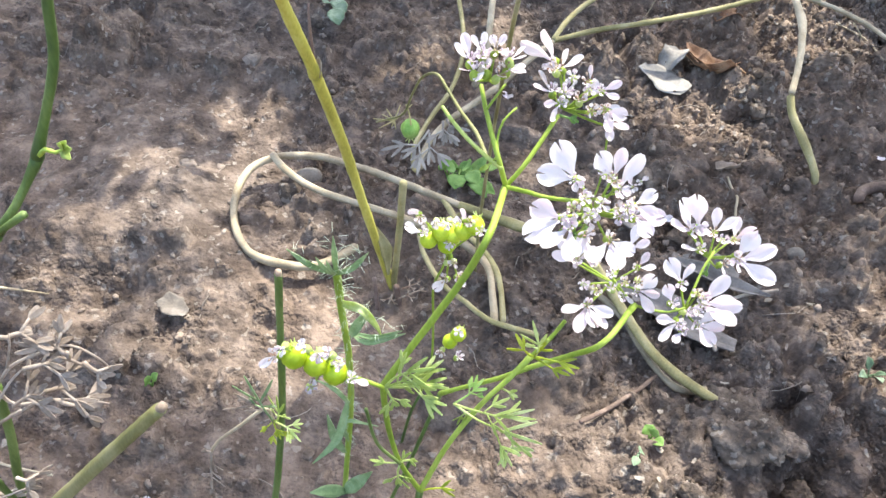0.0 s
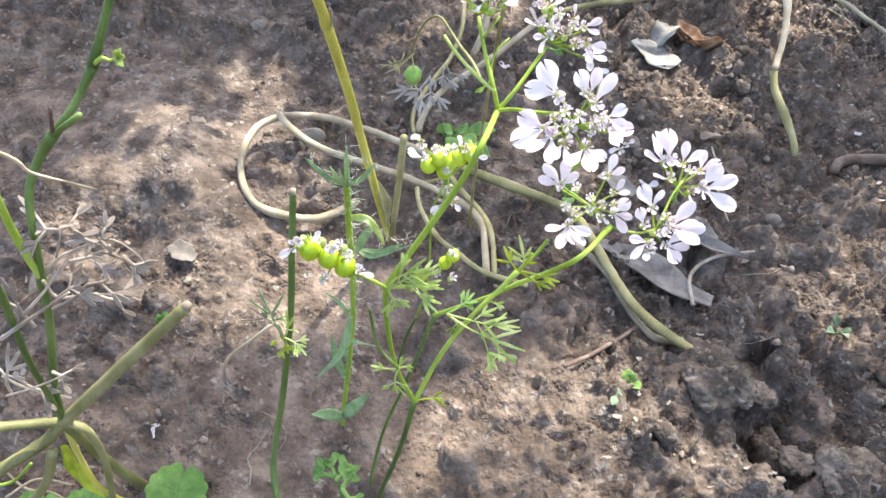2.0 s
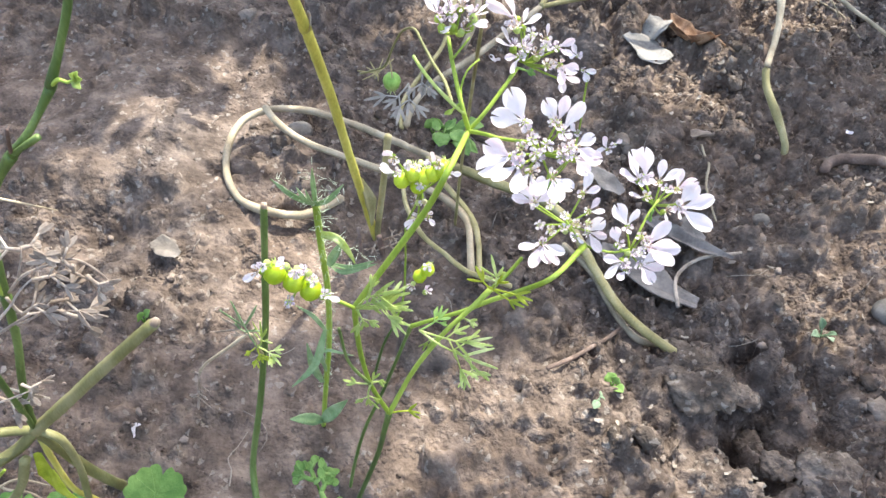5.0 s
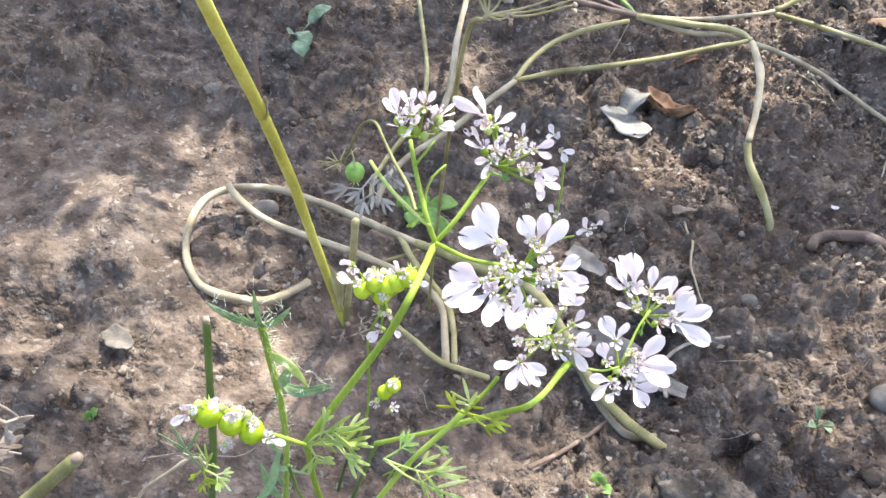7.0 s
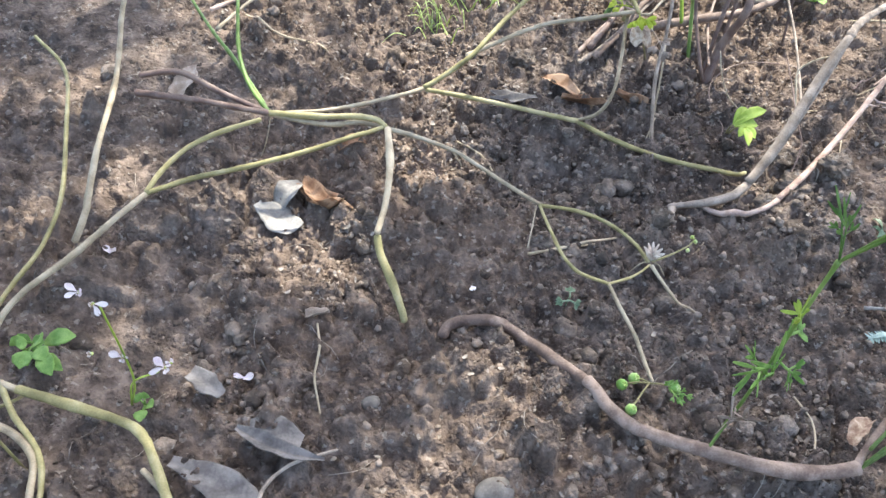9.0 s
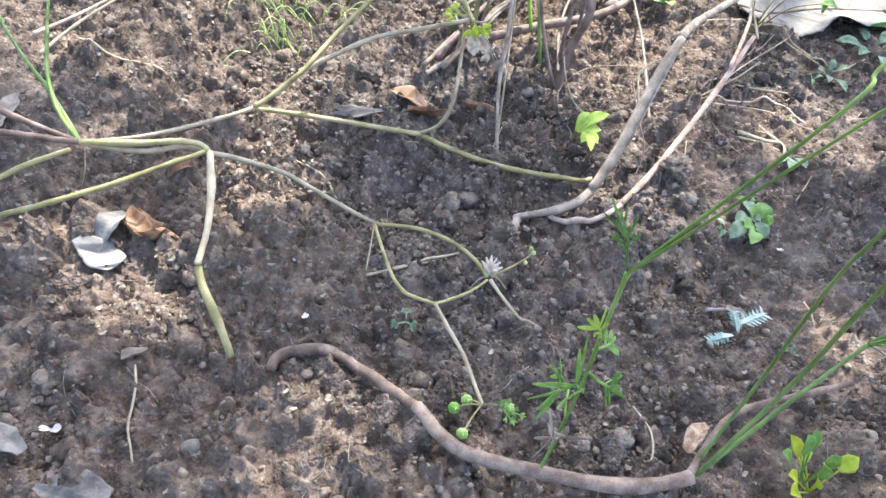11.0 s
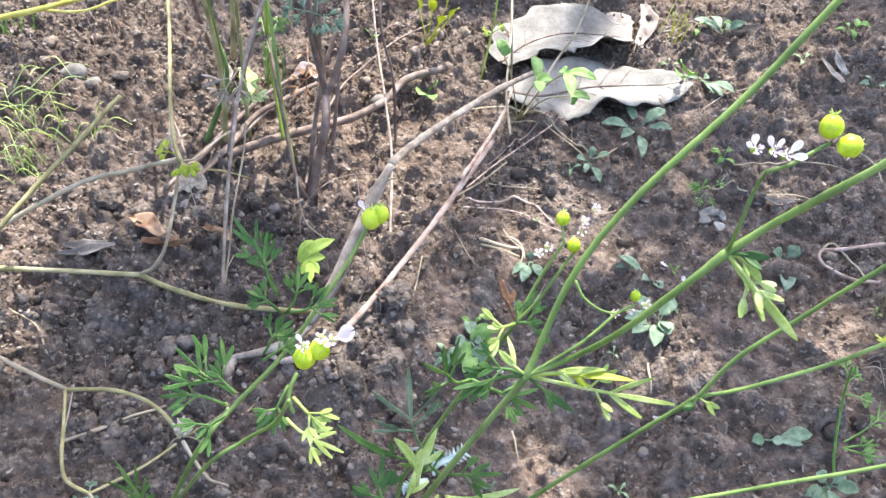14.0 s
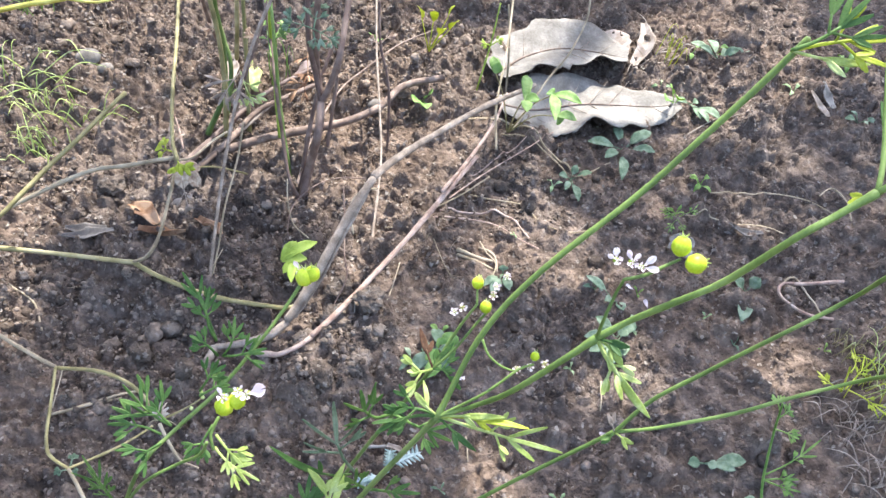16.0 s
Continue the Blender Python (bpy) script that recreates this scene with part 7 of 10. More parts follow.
def leaning_stems():
    """The thin stems that lean over the shaded corner."""
    lines = []
    lines.append(([(0.2827, 0.3906, 0.0570), (0.2809, 0.4012, 0.0606), (0.2813, 0.4291, 0.0642), (0.2837, 0.4694, 0.0678), (0.2853, 0.5164, 0.0714), (0.2868, 0.5457, 0.0750)], 0.0011, 0.0011, VINE))
    lines.append(([(0.1894, 0.5048, 0.0650), (0.2054, 0.5071, 0.0672), (0.2217, 0.5073, 0.0693), (0.2381, 0.5086, 0.0715), (0.2602, 0.5110, 0.0737), (0.2811, 0.5083, 0.0758), (0.2967, 0.5067, 0.0780)], 0.0017, 0.0012, YELLOW))
    lines.append(([(0.1842, 0.5383, 0.0600), (0.2006, 0.5388, 0.0600), (0.2171, 0.5398, 0.0600), (0.2371, 0.5308, 0.0600)], 0.0014, 0.001, TAN))
    lines.append(([(0.2139, 0.5431, 0.0500), (0.2391, 0.5247, 0.0567), (0.2577, 0.5206, 0.0633), (0.2760, 0.5163, 0.0700)], 0.0009, 0.0008, YELLOW))
    lines.append(([(0.2827, 0.3906, 0.0570), (0.2889, 0.3941, 0.0547), (0.2981, 0.4073, 0.0523), (0.3048, 0.4159, 0.0500)], 0.0007, 0.0006, TAN))
    lines.append(([(0.2827, 0.3906, 0.0570), (0.2785, 0.4074, 0.0528), (0.2789, 0.4332, 0.0485), (0.2810, 0.4295, 0.0443), (0.2828, 0.4176, 0.0400)], 0.0008, 0.0006, PINK_ROOT))
    lines.append(([(0.3707, 0.3753, 0.0080), (0.3817, 0.4197, 0.0185), (0.3859, 0.4529, 0.0290), (0.3897, 0.4899, 0.0395), (0.3957, 0.5312, 0.0500)], 0.0008, 0.0007, GREYROOT))
    lines.append(([(0.4461, 0.4213, 0.0200), (0.4514, 0.4467, 0.0300), (0.4656, 0.4837, 0.0400), (0.4756, 0.5140, 0.0500), (0.4772, 0.5216, 0.0600)], 0.0008, 0.0007, TAN))
    lines.append(([(0.4657, 0.4523, 0.0060), (0.4949, 0.4833, 0.0170), (0.5096, 0.4932, 0.0280), (0.5237, 0.5100, 0.0390), (0.5263, 0.5164, 0.0500)], 0.0009, 0.0007, TAN))
    plant = vine("leaning_stems", lines, "thin leaning stems, yellow and tan, above the soil", lie=False)
    for base, tip, m in zip([(0.2827, 0.3906, 0.0570), (0.2827, 0.3906, 0.0570), (0.2816, 0.3958, 0.0570), (0.2848, 0.3784, 0.0570)], [(0.2832, 0.3891, 0.0550), (0.2790, 0.4085, 0.0550), (0.2750, 0.4016, 0.0550), (0.2868, 0.3627, 0.0550)], (YELLOW_LEAF, BROWNISH, YELLOW_LEAF, DRY_LEAF)):
        part("leaf", frond(base, tip, VIEW, 0.006, 1, 0.0016), m, plant)


leaning_stems()

lines = []
lines.append(([(0.3728, 0.4150, 0.0120), (0.3589, 0.4184, 0.0107), (0.3461, 0.4156, 0.0093), (0.3338, 0.4041, 0.0080), (0.3292, 0.3877, 0.0067), (0.3309, 0.3737, 0.0053), (0.3255, 0.3645, 0.0040)], 0.0004, 0.0003, PURPLE))
lines.append(([(0.3314, 0.4006, 0.0300), (0.3305, 0.3908, 0.0240), (0.3322, 0.3809, 0.0180), (0.3388, 0.3759, 0.0120)], 0.0004, 0.0004, TAN))
lines.append(([(0.3729, 0.3733, 0.0450), (0.3672, 0.3789, 0.0388), (0.3613, 0.3797, 0.0325), (0.3598, 0.3731, 0.0262), (0.3602, 0.3685, 0.0200)], 0.0005, 0.0005, TAN))
lines.append(([(0.3577, 0.3865, 0.0350), (0.3563, 0.3715, 0.0292), (0.3540, 0.3540, 0.0234), (0.3535, 0.3432, 0.0176), (0.3447, 0.3299, 0.0118), (0.3406, 0.3258, 0.0060)], 0.0004, 0.0004, PURPLE))
lines.append(([(0.2906, 0.3620, 0.0060), (0.3105, 0.3613, 0.0060), (0.3271, 0.3618, 0.0060), (0.3351, 0.3609, 0.0060)], 0.0003, 0.0003, PURPLE))
lines.append(([(0.3126, 0.4282, 0.0450), (0.3085, 0.4150, 0.0348), (0.2998, 0.3887, 0.0245), (0.2959, 0.3768, 0.0143), (0.2901, 0.3593, 0.0040)], 0.0006, 0.0005, TAN))
lines.append(([(0.2970, 0.3759, 0.0100), (0.2896, 0.3638, 0.0070), (0.2864, 0.3625, 0.0040)], 0.0003, 0.0003, TAN))
lines.append(([(0.4285, 0.4018, 0.0060), (0.4394, 0.3975, 0.0054), (0.4559, 0.3916, 0.0048), (0.4621, 0.3786, 0.0042), (0.4764, 0.3698, 0.0036), (0.4971, 0.3716, 0.0030)], 0.0005, 0.0004, TAN))
lines.append(([(0.4371, 0.4005, 0.0200), (0.4210, 0.3931, 0.0160), (0.4010, 0.3864, 0.0120), (0.3882, 0.3816, 0.0080), (0.3790, 0.3857, 0.0040)], 0.0005, 0.0004, TAN))
vine("fine_tendril", lines, "thin curling tendrils hanging to the soil", "tendril", lie=False)

lines = []
lines.append(([(0.4032, 0.3896, 0.0040), (0.4202, 0.3867, 0.0040), (0.4361, 0.3804, 0.0040), (0.4470, 0.3687, 0.0040), (0.4559, 0.3605, 0.0040)], 0.0006, 0.0004, PINK_ROOT))
lines.append(([(0.4593, 0.4524, 0.0030), (0.4749, 0.4436, 0.0030), (0.4850, 0.4259, 0.0030), (0.4927, 0.4119, 0.0030), (0.5170, 0.4209, 0.0030)], 0.0006, 0.0004, TAN))
lines.append(([(0.5659, 0.3886, 0.0040), (0.5842, 0.3843, 0.0040), (0.6045, 0.3828, 0.0040), (0.6211, 0.3755, 0.0040), (0.6309, 0.3637, 0.0040)], 0.0005, 0.0004, TAN))
lines.append(([(0.6302, 0.3782, 0.0040), (0.6408, 0.3831, 0.0040), (0.6443, 0.3724, 0.0040), (0.6387, 0.3572, 0.0040)], 0.0005, 0.0005, TAN))
lines.append(([(0.6104, 0.3169, 0.0040), (0.5890, 0.3181, 0.0040), (0.5755, 0.3195, 0.0040), (0.5714, 0.3109, 0.0040), (0.5795, 0.2996, 0.0040), (0.5918, 0.2948, 0.0040)], 0.0011, 0.0009, PINK_ROOT))
lines.append(([(0.4126, 0.3622, 0.0030), (0.4208, 0.3564, 0.0030), (0.4281, 0.3501, 0.0030)], 0.0010, 0.0009, TAN))
lines.append(([(0.4248, 0.3415, 0.0060), (0.4302, 0.3513, 0.0060), (0.4274, 0.3596, 0.0060), (0.4258, 0.3678, 0.0060)], 0.0004, 0.0004, TAN))
lines.append(([(0.4148, 0.3951, 0.0120), (0.4373, 0.4128, 0.0093), (0.4672, 0.4331, 0.0067), (0.4906, 0.4492, 0.0040)], 0.0005, 0.0004, PINK_ROOT))
lines.append(([(0.3978, 0.3707, 0.0060), (0.4015, 0.3737, 0.0060), (0.4042, 0.3539, 0.0060), (0.4062, 0.3424, 0.0060)], 0.0003, 0.0003, TAN))
vine("soil_runner", lines, "thin dry runners lying across the soil", "runner")


def twig(name, pts, r, mat, label):
    plant = thing(name, land(pts[0]), label, "twig")
    part("stick", tube(laid(pts, r, 0.1), r, r * 0.7, seg=7, wob=0.12), mat, plant)


twig("twig", [(0.2241, 0.2984, 0.0030), (0.2426, 0.3017, 0.0030), (0.2624, 0.3054, 0.0030)], 0.0007, TAN, "thin pale dry twig lying on dark soil")
twig("twig", [(0.0987, 0.4784, 0.0030), (0.1164, 0.4636, 0.0030), (0.1417, 0.4470, 0.0030)], 0.0008, TAN, "thin pale dry twig lying on grey soil")
twig("twig", [(0.3526, 0.2623, 0.0030), (0.3616, 0.2611, 0.0030), (0.3656, 0.2582, 0.0030)], 0.0008, GREY_LEAF, "short bleached twig on dark soil")
twig("twig", [(0.0786, 0.1606, 0.0030), (0.0933, 0.1698, 0.0030), (0.1049, 0.1800, 0.0030)], 0.0008, ROOT, "short brown twig on lit soil")
twig("twig", [(0.1386, 0.2664, 0.0030), (0.1397, 0.2543, 0.0030), (0.1378, 0.2434, 0.0030), (0.1399, 0.2283, 0.0030)], 0.0005, TAN, "bent dry straw on dark soil")
twig("twig", [(0.1214, 0.1871, 0.0060), (0.1220, 0.1991, 0.0060), (0.1304, 0.2077, 0.0060), (0.1458, 0.2124, 0.0060)], 0.0007, GREYROOT, "grey curved dead stalk on dark soil")
twig("twig", [(0.3080, 0.2240, 0.0030), (0.3106, 0.2144, 0.0030), (0.3084, 0.2059, 0.0030), (0.3042, 0.2002, 0.0030)], 0.0004, TAN, "thin bent straw on dark soil")
twig("twig", [(0.2237, 0.2980, 0.0030), (0.2370, 0.3001, 0.0030), (0.2563, 0.3021, 0.0030)], 0.0006, TAN, "thin pale straw lying on dark soil")
twig("twig", [(0.0841, 0.4601, 0.0200), (0.1006, 0.4741, 0.0200), (0.1154, 0.4893, 0.0200), (0.1254, 0.5060, 0.0200)], 0.0012, PINK_ROOT, "tan dry stem leaning over the soil")
twig("twig", [(0.0889, 0.4425, 0.0200), (0.1038, 0.4686, 0.0200), (0.1233, 0.4944, 0.0200)], 0.0010, TAN, "tan dry stem leaning over the soil")


# ---- leaves, herbs and small things on the soil ----
def fallen_leaf(name, spine, widths, mat, label, cup=0.2, twist=0.0, facing=(0, 0, 1)):
    spine = [np.array(p) if p[2] > float(height(p[0], p[1])) + 0.0008 else land(p, 0.0015) for p in spine]
    leaf = thing(name, tuple(np.array(spine).mean(0) - np.array((0, 0, 0.001))), label, "dead leaf")
    large = max(widths) > 0.015
    part("blade", ribbon(spine, widths, facing, cup=cup, thick=0.0003, across=7 if large else 5, twist=twist, rows=44 if large else 26, ragged=0.30 if large else 0.22), mat, leaf)
    if large:
        line = glide(spine, 0.006)
        part("midrib", tube([p + np.array((0, 0, 0.0004)) for p in spine], max(widths) * 0.028 + 0.0001, 0.0001, seg=5), ROOT, leaf)
        wide = np.interp(np.linspace(0, 1, len(line)), np.linspace(0, 1, len(widths)), widths)
        for k in range(2, len(line) - 2, 2):
            way = unit(line[k + 1] - line[k])
            for s in (-1, 1):
                out = unit(np.cross(way, (0, 0, 1))) * s * wide[k] * 0.72 + way * wide[k] * 0.55
                lift = np.array((0, 0, cup * 0.72 * wide[k]))
                part("vein", tube([line[k] + np.array((0, 0, 0.0003)), line[k] + out * 0.5 + lift * 0.5 + np.array((0, 0, 0.0004)), line[k] + out + lift + np.array((0, 0, 0.0004))], 0.00028, 0.0001, seg=4, step=0.004), GREYROOT, leaf)
    return leaf


fallen_leaf("dead_leaf", [(0.4622, 0.4715, 0.0040), (0.4848, 0.4708, 0.0040), (0.5145, 0.4732, 0.0040), (0.5389, 0.4699, 0.0040), (0.5596, 0.4664, 0.0040), (0.5805, 0.4664, 0.0040)], [0.010, 0.026, 0.033, 0.030, 0.022, 0.004], BLEACHED,
            "large bleached grey leaf lying flat on the soil", cup=0.12)
fallen_leaf("dead_leaf", [(0.4680, 0.5011, 0.0100), (0.4896, 0.5162, 0.0100), (0.5150, 0.5235, 0.0100), (0.5362, 0.5188, 0.0100), (0.5583, 0.5087, 0.0100)], [0.012, 0.027, 0.030, 0.027, 0.014], BLEACHED,
            "torn bleached grey leaf half under soil, curled edge", cup=0.22, twist=0.12)
fallen_leaf("dead_leaf", [(0.1136, 0.3316, 0.0040), (0.1219, 0.3227, 0.0040), (0.1291, 0.3156, 0.0040)], [0.003, 0.008, 0.005], GREY_LEAF, "torn pale leaf scrap on dark soil", cup=0.15)
fallen_leaf("dead_leaf", [(0.1310, 0.3448, 0.0040), (0.1262, 0.3348, 0.0040), (0.1223, 0.3305, 0.0040)], [0.002, 0.006, 0.004], GREY_LEAF, "torn pale leaf scrap on dark soil", cup=0.3)
fallen_leaf("dead_leaf", [(0.1334, 0.3446, 0.0080), (0.1357, 0.3343, 0.0080), (0.1409, 0.3250, 0.0080), (0.1470, 0.3232, 0.0080), (0.1531, 0.3202, 0.0080)], [0.0006, 0.0045, 0.0055, 0.0025, 0.0004], BROWN_LEAF, "curled orange-brown dead leaf on dark soil",
            cup=0.6, twist=0.5)
fallen_leaf("dead_leaf", [(0.1476, 0.3609, 0.0060), (0.1546, 0.3630, 0.0060), (0.1597, 0.3650, 0.0060)], [0.002, 0.004, 0.001], BROWN_LEAF, "curled orange-brown dead leaf on dark soil", cup=0.6)
fallen_leaf("dead_leaf", [(0.0920, 0.2129, 0.0040), (0.1059, 0.2052, 0.0040), (0.1175, 0.1950, 0.0040), (0.1286, 0.1902, 0.0040)], [0.002, 0.006, 0.007, 0.003], ROT_LEAF, "grey crumpled dead leaf on dark soil", cup=0.3, twist=0.25)
fallen_leaf("dead_leaf", [(0.1128, 0.2216, 0.0080), (0.1207, 0.2161, 0.0080), (0.1303, 0.2108, 0.0080), (0.1417, 0.2078, 0.0080)], [0.001, 0.004, 0.003, 0.0005], ROT_LEAF, "narrow curled brown leaf on dark soil", cup=0.7)
# thin soil-toned sheet, cupped, at a faint pale dent in the soil
fallen_leaf("dead_leaf", [(-0.0560, 0.1989, 0.0030), (-0.0515, 0.1956, 0.0030), (-0.0465, 0.1931, 0.0030)], [0.003, 0.0045, 0.002], SCRAP, "thin cupped pale sheet lying on lit soil", cup=0.2)
fallen_leaf("dead_leaf", [(0.1161, 0.2240, 0.0040), (0.1247, 0.2207, 0.0040), (0.1341, 0.2173, 0.0040)], [0.003, 0.006, 0.003], ROT_LEAF, "grey leaf scrap on dark soil", cup=0.2)
fallen_leaf("dead_leaf", [(0.0944, 0.2474, 0.0040), (0.1011, 0.2421, 0.0040), (0.1061, 0.2372, 0.0040)], [0.003, 0.005, 0.002], ROT_LEAF, "dark grey rotting leaf on soil", cup=0.3)
fallen_leaf("dead_leaf", [(0.0708, 0.4068, 0.0060), (0.0745, 0.4212, 0.0060), (0.0765, 0.4320, 0.0060)], [0.004, 0.006, 0.001], DRY_LEAF, "pinkish dry leaf scrap on soil", cup=0.4)
fallen_leaf("dead_leaf", [(0.1343, 0.2692, 0.0060), (0.1390, 0.2695, 0.0060), (0.1432, 0.2704, 0.0060)], [0.002, 0.003, 0.002], DRY_LEAF, "small crumpled dry leaf on soil", cup=0.6, twist=0.8)
fallen_leaf("dead_leaf", [(0.2848, 0.4021, 0.0060), (0.2907, 0.3930, 0.0060), (0.2952, 0.3843, 0.0060)], [0.002, 0.005, 0.002], BROWN_LEAF, "crumpled brown leaf on dark soil", cup=0.9, twist=1.2)
fallen_leaf("dead_leaf", [(0.2207, 0.3960, 0.0060), (0.2306, 0.3965, 0.0060), (0.2444, 0.3998, 0.0060)], [0.001, 0.004, 0.001], ROT_LEAF, "narrow dark dead leaf on soil", cup=0.5)
fallen_leaf("dead_leaf", [(0.2558, 0.3970, 0.0060), (0.2684, 0.3909, 0.0060), (0.2789, 0.3939, 0.0060)], [0.002, 0.0045, 0.001], BROWN_LEAF, "crumpled brown leaf on dark soil", cup=0.9, twist=0.9)
fallen_leaf("dead_leaf", [(0.3602, 0.2613, 0.0040), (0.3650, 0.2586, 0.0040), (0.3654, 0.2545, 0.0040)], [0.001, 0.0014, 0.0004], DRY_LEAF, "small pale dry scrap on soil", cup=0.5)
fallen_leaf("dead_leaf", [(0.5612, 0.5040, 0.0080), (0.5784, 0.5237, 0.0080), (0.5869, 0.5504, 0.0080)], [0.003, 0.007, 0.002], DRY_LEAF, "dry folded leaf beside the large grey leaf", cup=0.6, twist=0.6)
fallen_leaf("dead_leaf", [(0.6735, 0.4689, 0.0040), (0.6733, 0.4563, 0.0040), (0.6697, 0.4419, 0.0040)], [0.0006, 0.003, 0.002], DRY_LEAF, "small pale leaf on dark soil", cup=0.4)
fallen_leaf("dead_leaf", [(0.3184, 0.2025, 0.0060), (0.3248, 0.2080, 0.0060), (0.3301, 0.2106, 0.0060)], [0.002, 0.004, 0.002], BROWNISH, "curled dead sheath at the foot of stems", cup=0.7, twist=0.6)
fallen_leaf("dead_leaf", [(0.1330, 0.3417, 0.0060), (0.1416, 0.3266, 0.0060), (0.1474, 0.3195, 0.0060)], [0.004, 0.008, 0.003], BROWN_LEAF, "curled orange-brown dead leaf on dark soil", cup=0.5, twist=0.6)


def fallen_petal(at, turn):
    ob = new("fallen_petal", PETAL_WIDE)
    ob.matrix_world = Matrix.Translation(land(at, 0.0012)) @ pose(0, 0, 0, 8, 12, turn) @ Matrix.Scale(0.0042, 4)
    tagged(ob, "white fallen petal lying on the soil", "petal", "fallen petals")


for k, at in enumerate([(-0.0425, 0.1282, 0.0000), (0.0569, 0.3072, 0.0000)] + [(0.1131, 0.2465, 0.0000), (0.4012, 0.2923, 0.0000), (0.1984, 0.2821, 0.0000)] + [(0.0555, 0.3108, 0.0000), (0.1124, 0.2454, 0.0000), (-0.0635, 0.3983, 0.0000)] + [(0.4997, 0.3156, 0.0000), (0.4961, 0.3275, 0.0000), (0.4574, 0.2540, 0.0000), (0.2832, 0.3317, 0.0000)]):
    fallen_petal(at, 47 * k)


def pebble(at, r, label):
    at = land(at, r * 0.35)
    t = np.array(ovoid((0, 0, 0), (1, 0.3, 0.1), r, 1.25, 0.0, 12, 18)[0])
    t *= (1 + 0.13 * np.array([noise.noise(Vector(p) / r * 0.9) for p in t]))[:, None] * (1, 0.95, 0.75)
    single("pebble", (t + at, ovoid((0, 0, 0), (1, 0.3, 0.1), r, 1.25, 0.0, 12, 18)[1]), STONE, label, "stone", "pebbles")


for at, r in zip([(0.1574, 0.2325, -0.0000)] + [(0.1962, 0.1965, 0.0000)] + [(-0.0182, 0.2605, 0.0000)] + [(0.2236, 0.5407, 0.0000), (0.2331, 0.5330, 0.0000), (0.3884, 0.4808, 0.0000)], (0.0030, 0.0055, 0.0045, 0.006, 0.004, 0.004)):
    pebble(at, r, "rounded grey pebble half sunk in soil")


def clod(at, r, squash=0.7):
    """A lump of soil with a crumbled surface."""
    at = land(at, r * 0.05)
    v, f = ovoid((0, 0, 0), (0.2, 0.1, 1), r, 1.0, 0.0, 34, 56)
    v = np.array(v)
    out = []
    for p in v:
        q = Vector(p) / r
        o = Vector(at) * 90
        n = 0.42 * noise.noise(q * 1.1 + o) + 0.24 * noise.noise(q * 2.3 + o) - 0.30 * (1 - abs(noise.noise(q * 3.4 + o))) + 0.16 * abs(noise.noise(q * 7 + o)) + 0.12 * noise.noise(q * 13 + o) + 0.08 * noise.noise(q * 24 + o) + 0.2
        out.append(np.array(p) * (1 + n) * (1, 1, squash))
    single("soil_clod", (np.array(out) + at, f), CLOD, "rough crumbling clod of dry soil", "soil clod", "soil clods")


for at, r in zip([(0.1225, 0.1610, 0), (0.1290, 0.1570, 0), (0.1425, 0.1600, 0), (0.1446, 0.1480, 0), (0.1478, 0.1370, 0), (0.1620, 0.1345, 0)] + [(0.2411, 0.4302, -0.0000), (0.1941, 0.4502, 0.0000)] +
                 [(0.3320, 0.3163, 0.0000), (0.3463, 0.3252, 0.0000), (0.3536, 0.3019, 0.0000), (0.3358, 0.2977, 0.0000), (0.2717, 0.3377, 0.0000), (0.3501, 0.3440, 0.0000), (0.3622, 0.3276, 0.0000)],
                 (0.0095, 0.0070, 0.0045, 0.0050, 0.0045, 0.0085, 0.006, 0.005, 0.006, 0.007, 0.006, 0.006, 0.006, 0.006, 0.006)):
    clod(at, r)


def oval(base, tip, w, facing=(0, -0.3, 1), cup=0.25):
    base, tip = np.asarray(base, float), np.asarray(tip, float)
    mid = base * 0.5 + tip * 0.5 + np.array((0, 0, 0.12 * np.linalg.norm(tip - base)))
    return ribbon([base, mid, tip], [w * 0.25, w * 0.75, w, w * 0.8, w * 0.08], facing, cup=cup, across=3)


def rosette(name, foot, tips, w, mat, label, stalk=0.3, lift=0.004):
    """A low herb: oval leaves round one foot."""
    foot = land(foot)
    herb = thing(name, foot, label, "plant", "low herbs")
    for k, tip in enumerate(tips):
        tip = np.array((tip[0], tip[1], max(tip[2], float(height(tip[0], tip[1])) + lift)))
        inner = foot + (tip - foot) * stalk + np.array((0, 0, 0.0008))
        part("leaf_stalk", tube([foot, inner], 0.0004, 0.0003, seg=5), mat, herb)
        part("leaf", oval(inner, tip, w * rng.uniform(0.75, 1.15)), mat, herb)
    return herb


rosette("rosette_herb", [(0.5308, 0.4344, 0.0000)][0], [(0.5093, 0.4395, 0.0040), (0.5469, 0.4255, 0.0040), (0.5168, 0.4026, 0.0040), (0.5459, 0.4418, 0.0040), (0.5303, 0.4509, 0.0040), (0.5513, 0.4432, 0.0040), (0.5148, 0.4243, 0.0040)], 0.0032, BLUE_LEAF, "grey-green rosette herb on shaded soil")
rosette("rosette_herb", [(0.4912, 0.4134, 0.0000)][0], [(0.4830, 0.4130, 0.0040), (0.4949, 0.4175, 0.0040), (0.4876, 0.3910, 0.0040), (0.4832, 0.4012, 0.0040), (0.5031, 0.4131, 0.0040)], 0.0022, BLUE_LEAF, "small grey-green rosette on shaded soil")
rosette("rosette_herb", [(0.3894, 0.3028, 0.0000)][0], [(0.3925, 0.3154, 0.0060), (0.3770, 0.2958, 0.0060), (0.3921, 0.2938, 0.0060), (0.3950, 0.3032, 0.0060), (0.3830, 0.3047, 0.0060)], 0.0034, BLUE_LEAF, "small grey-green seedling with oval leaves")
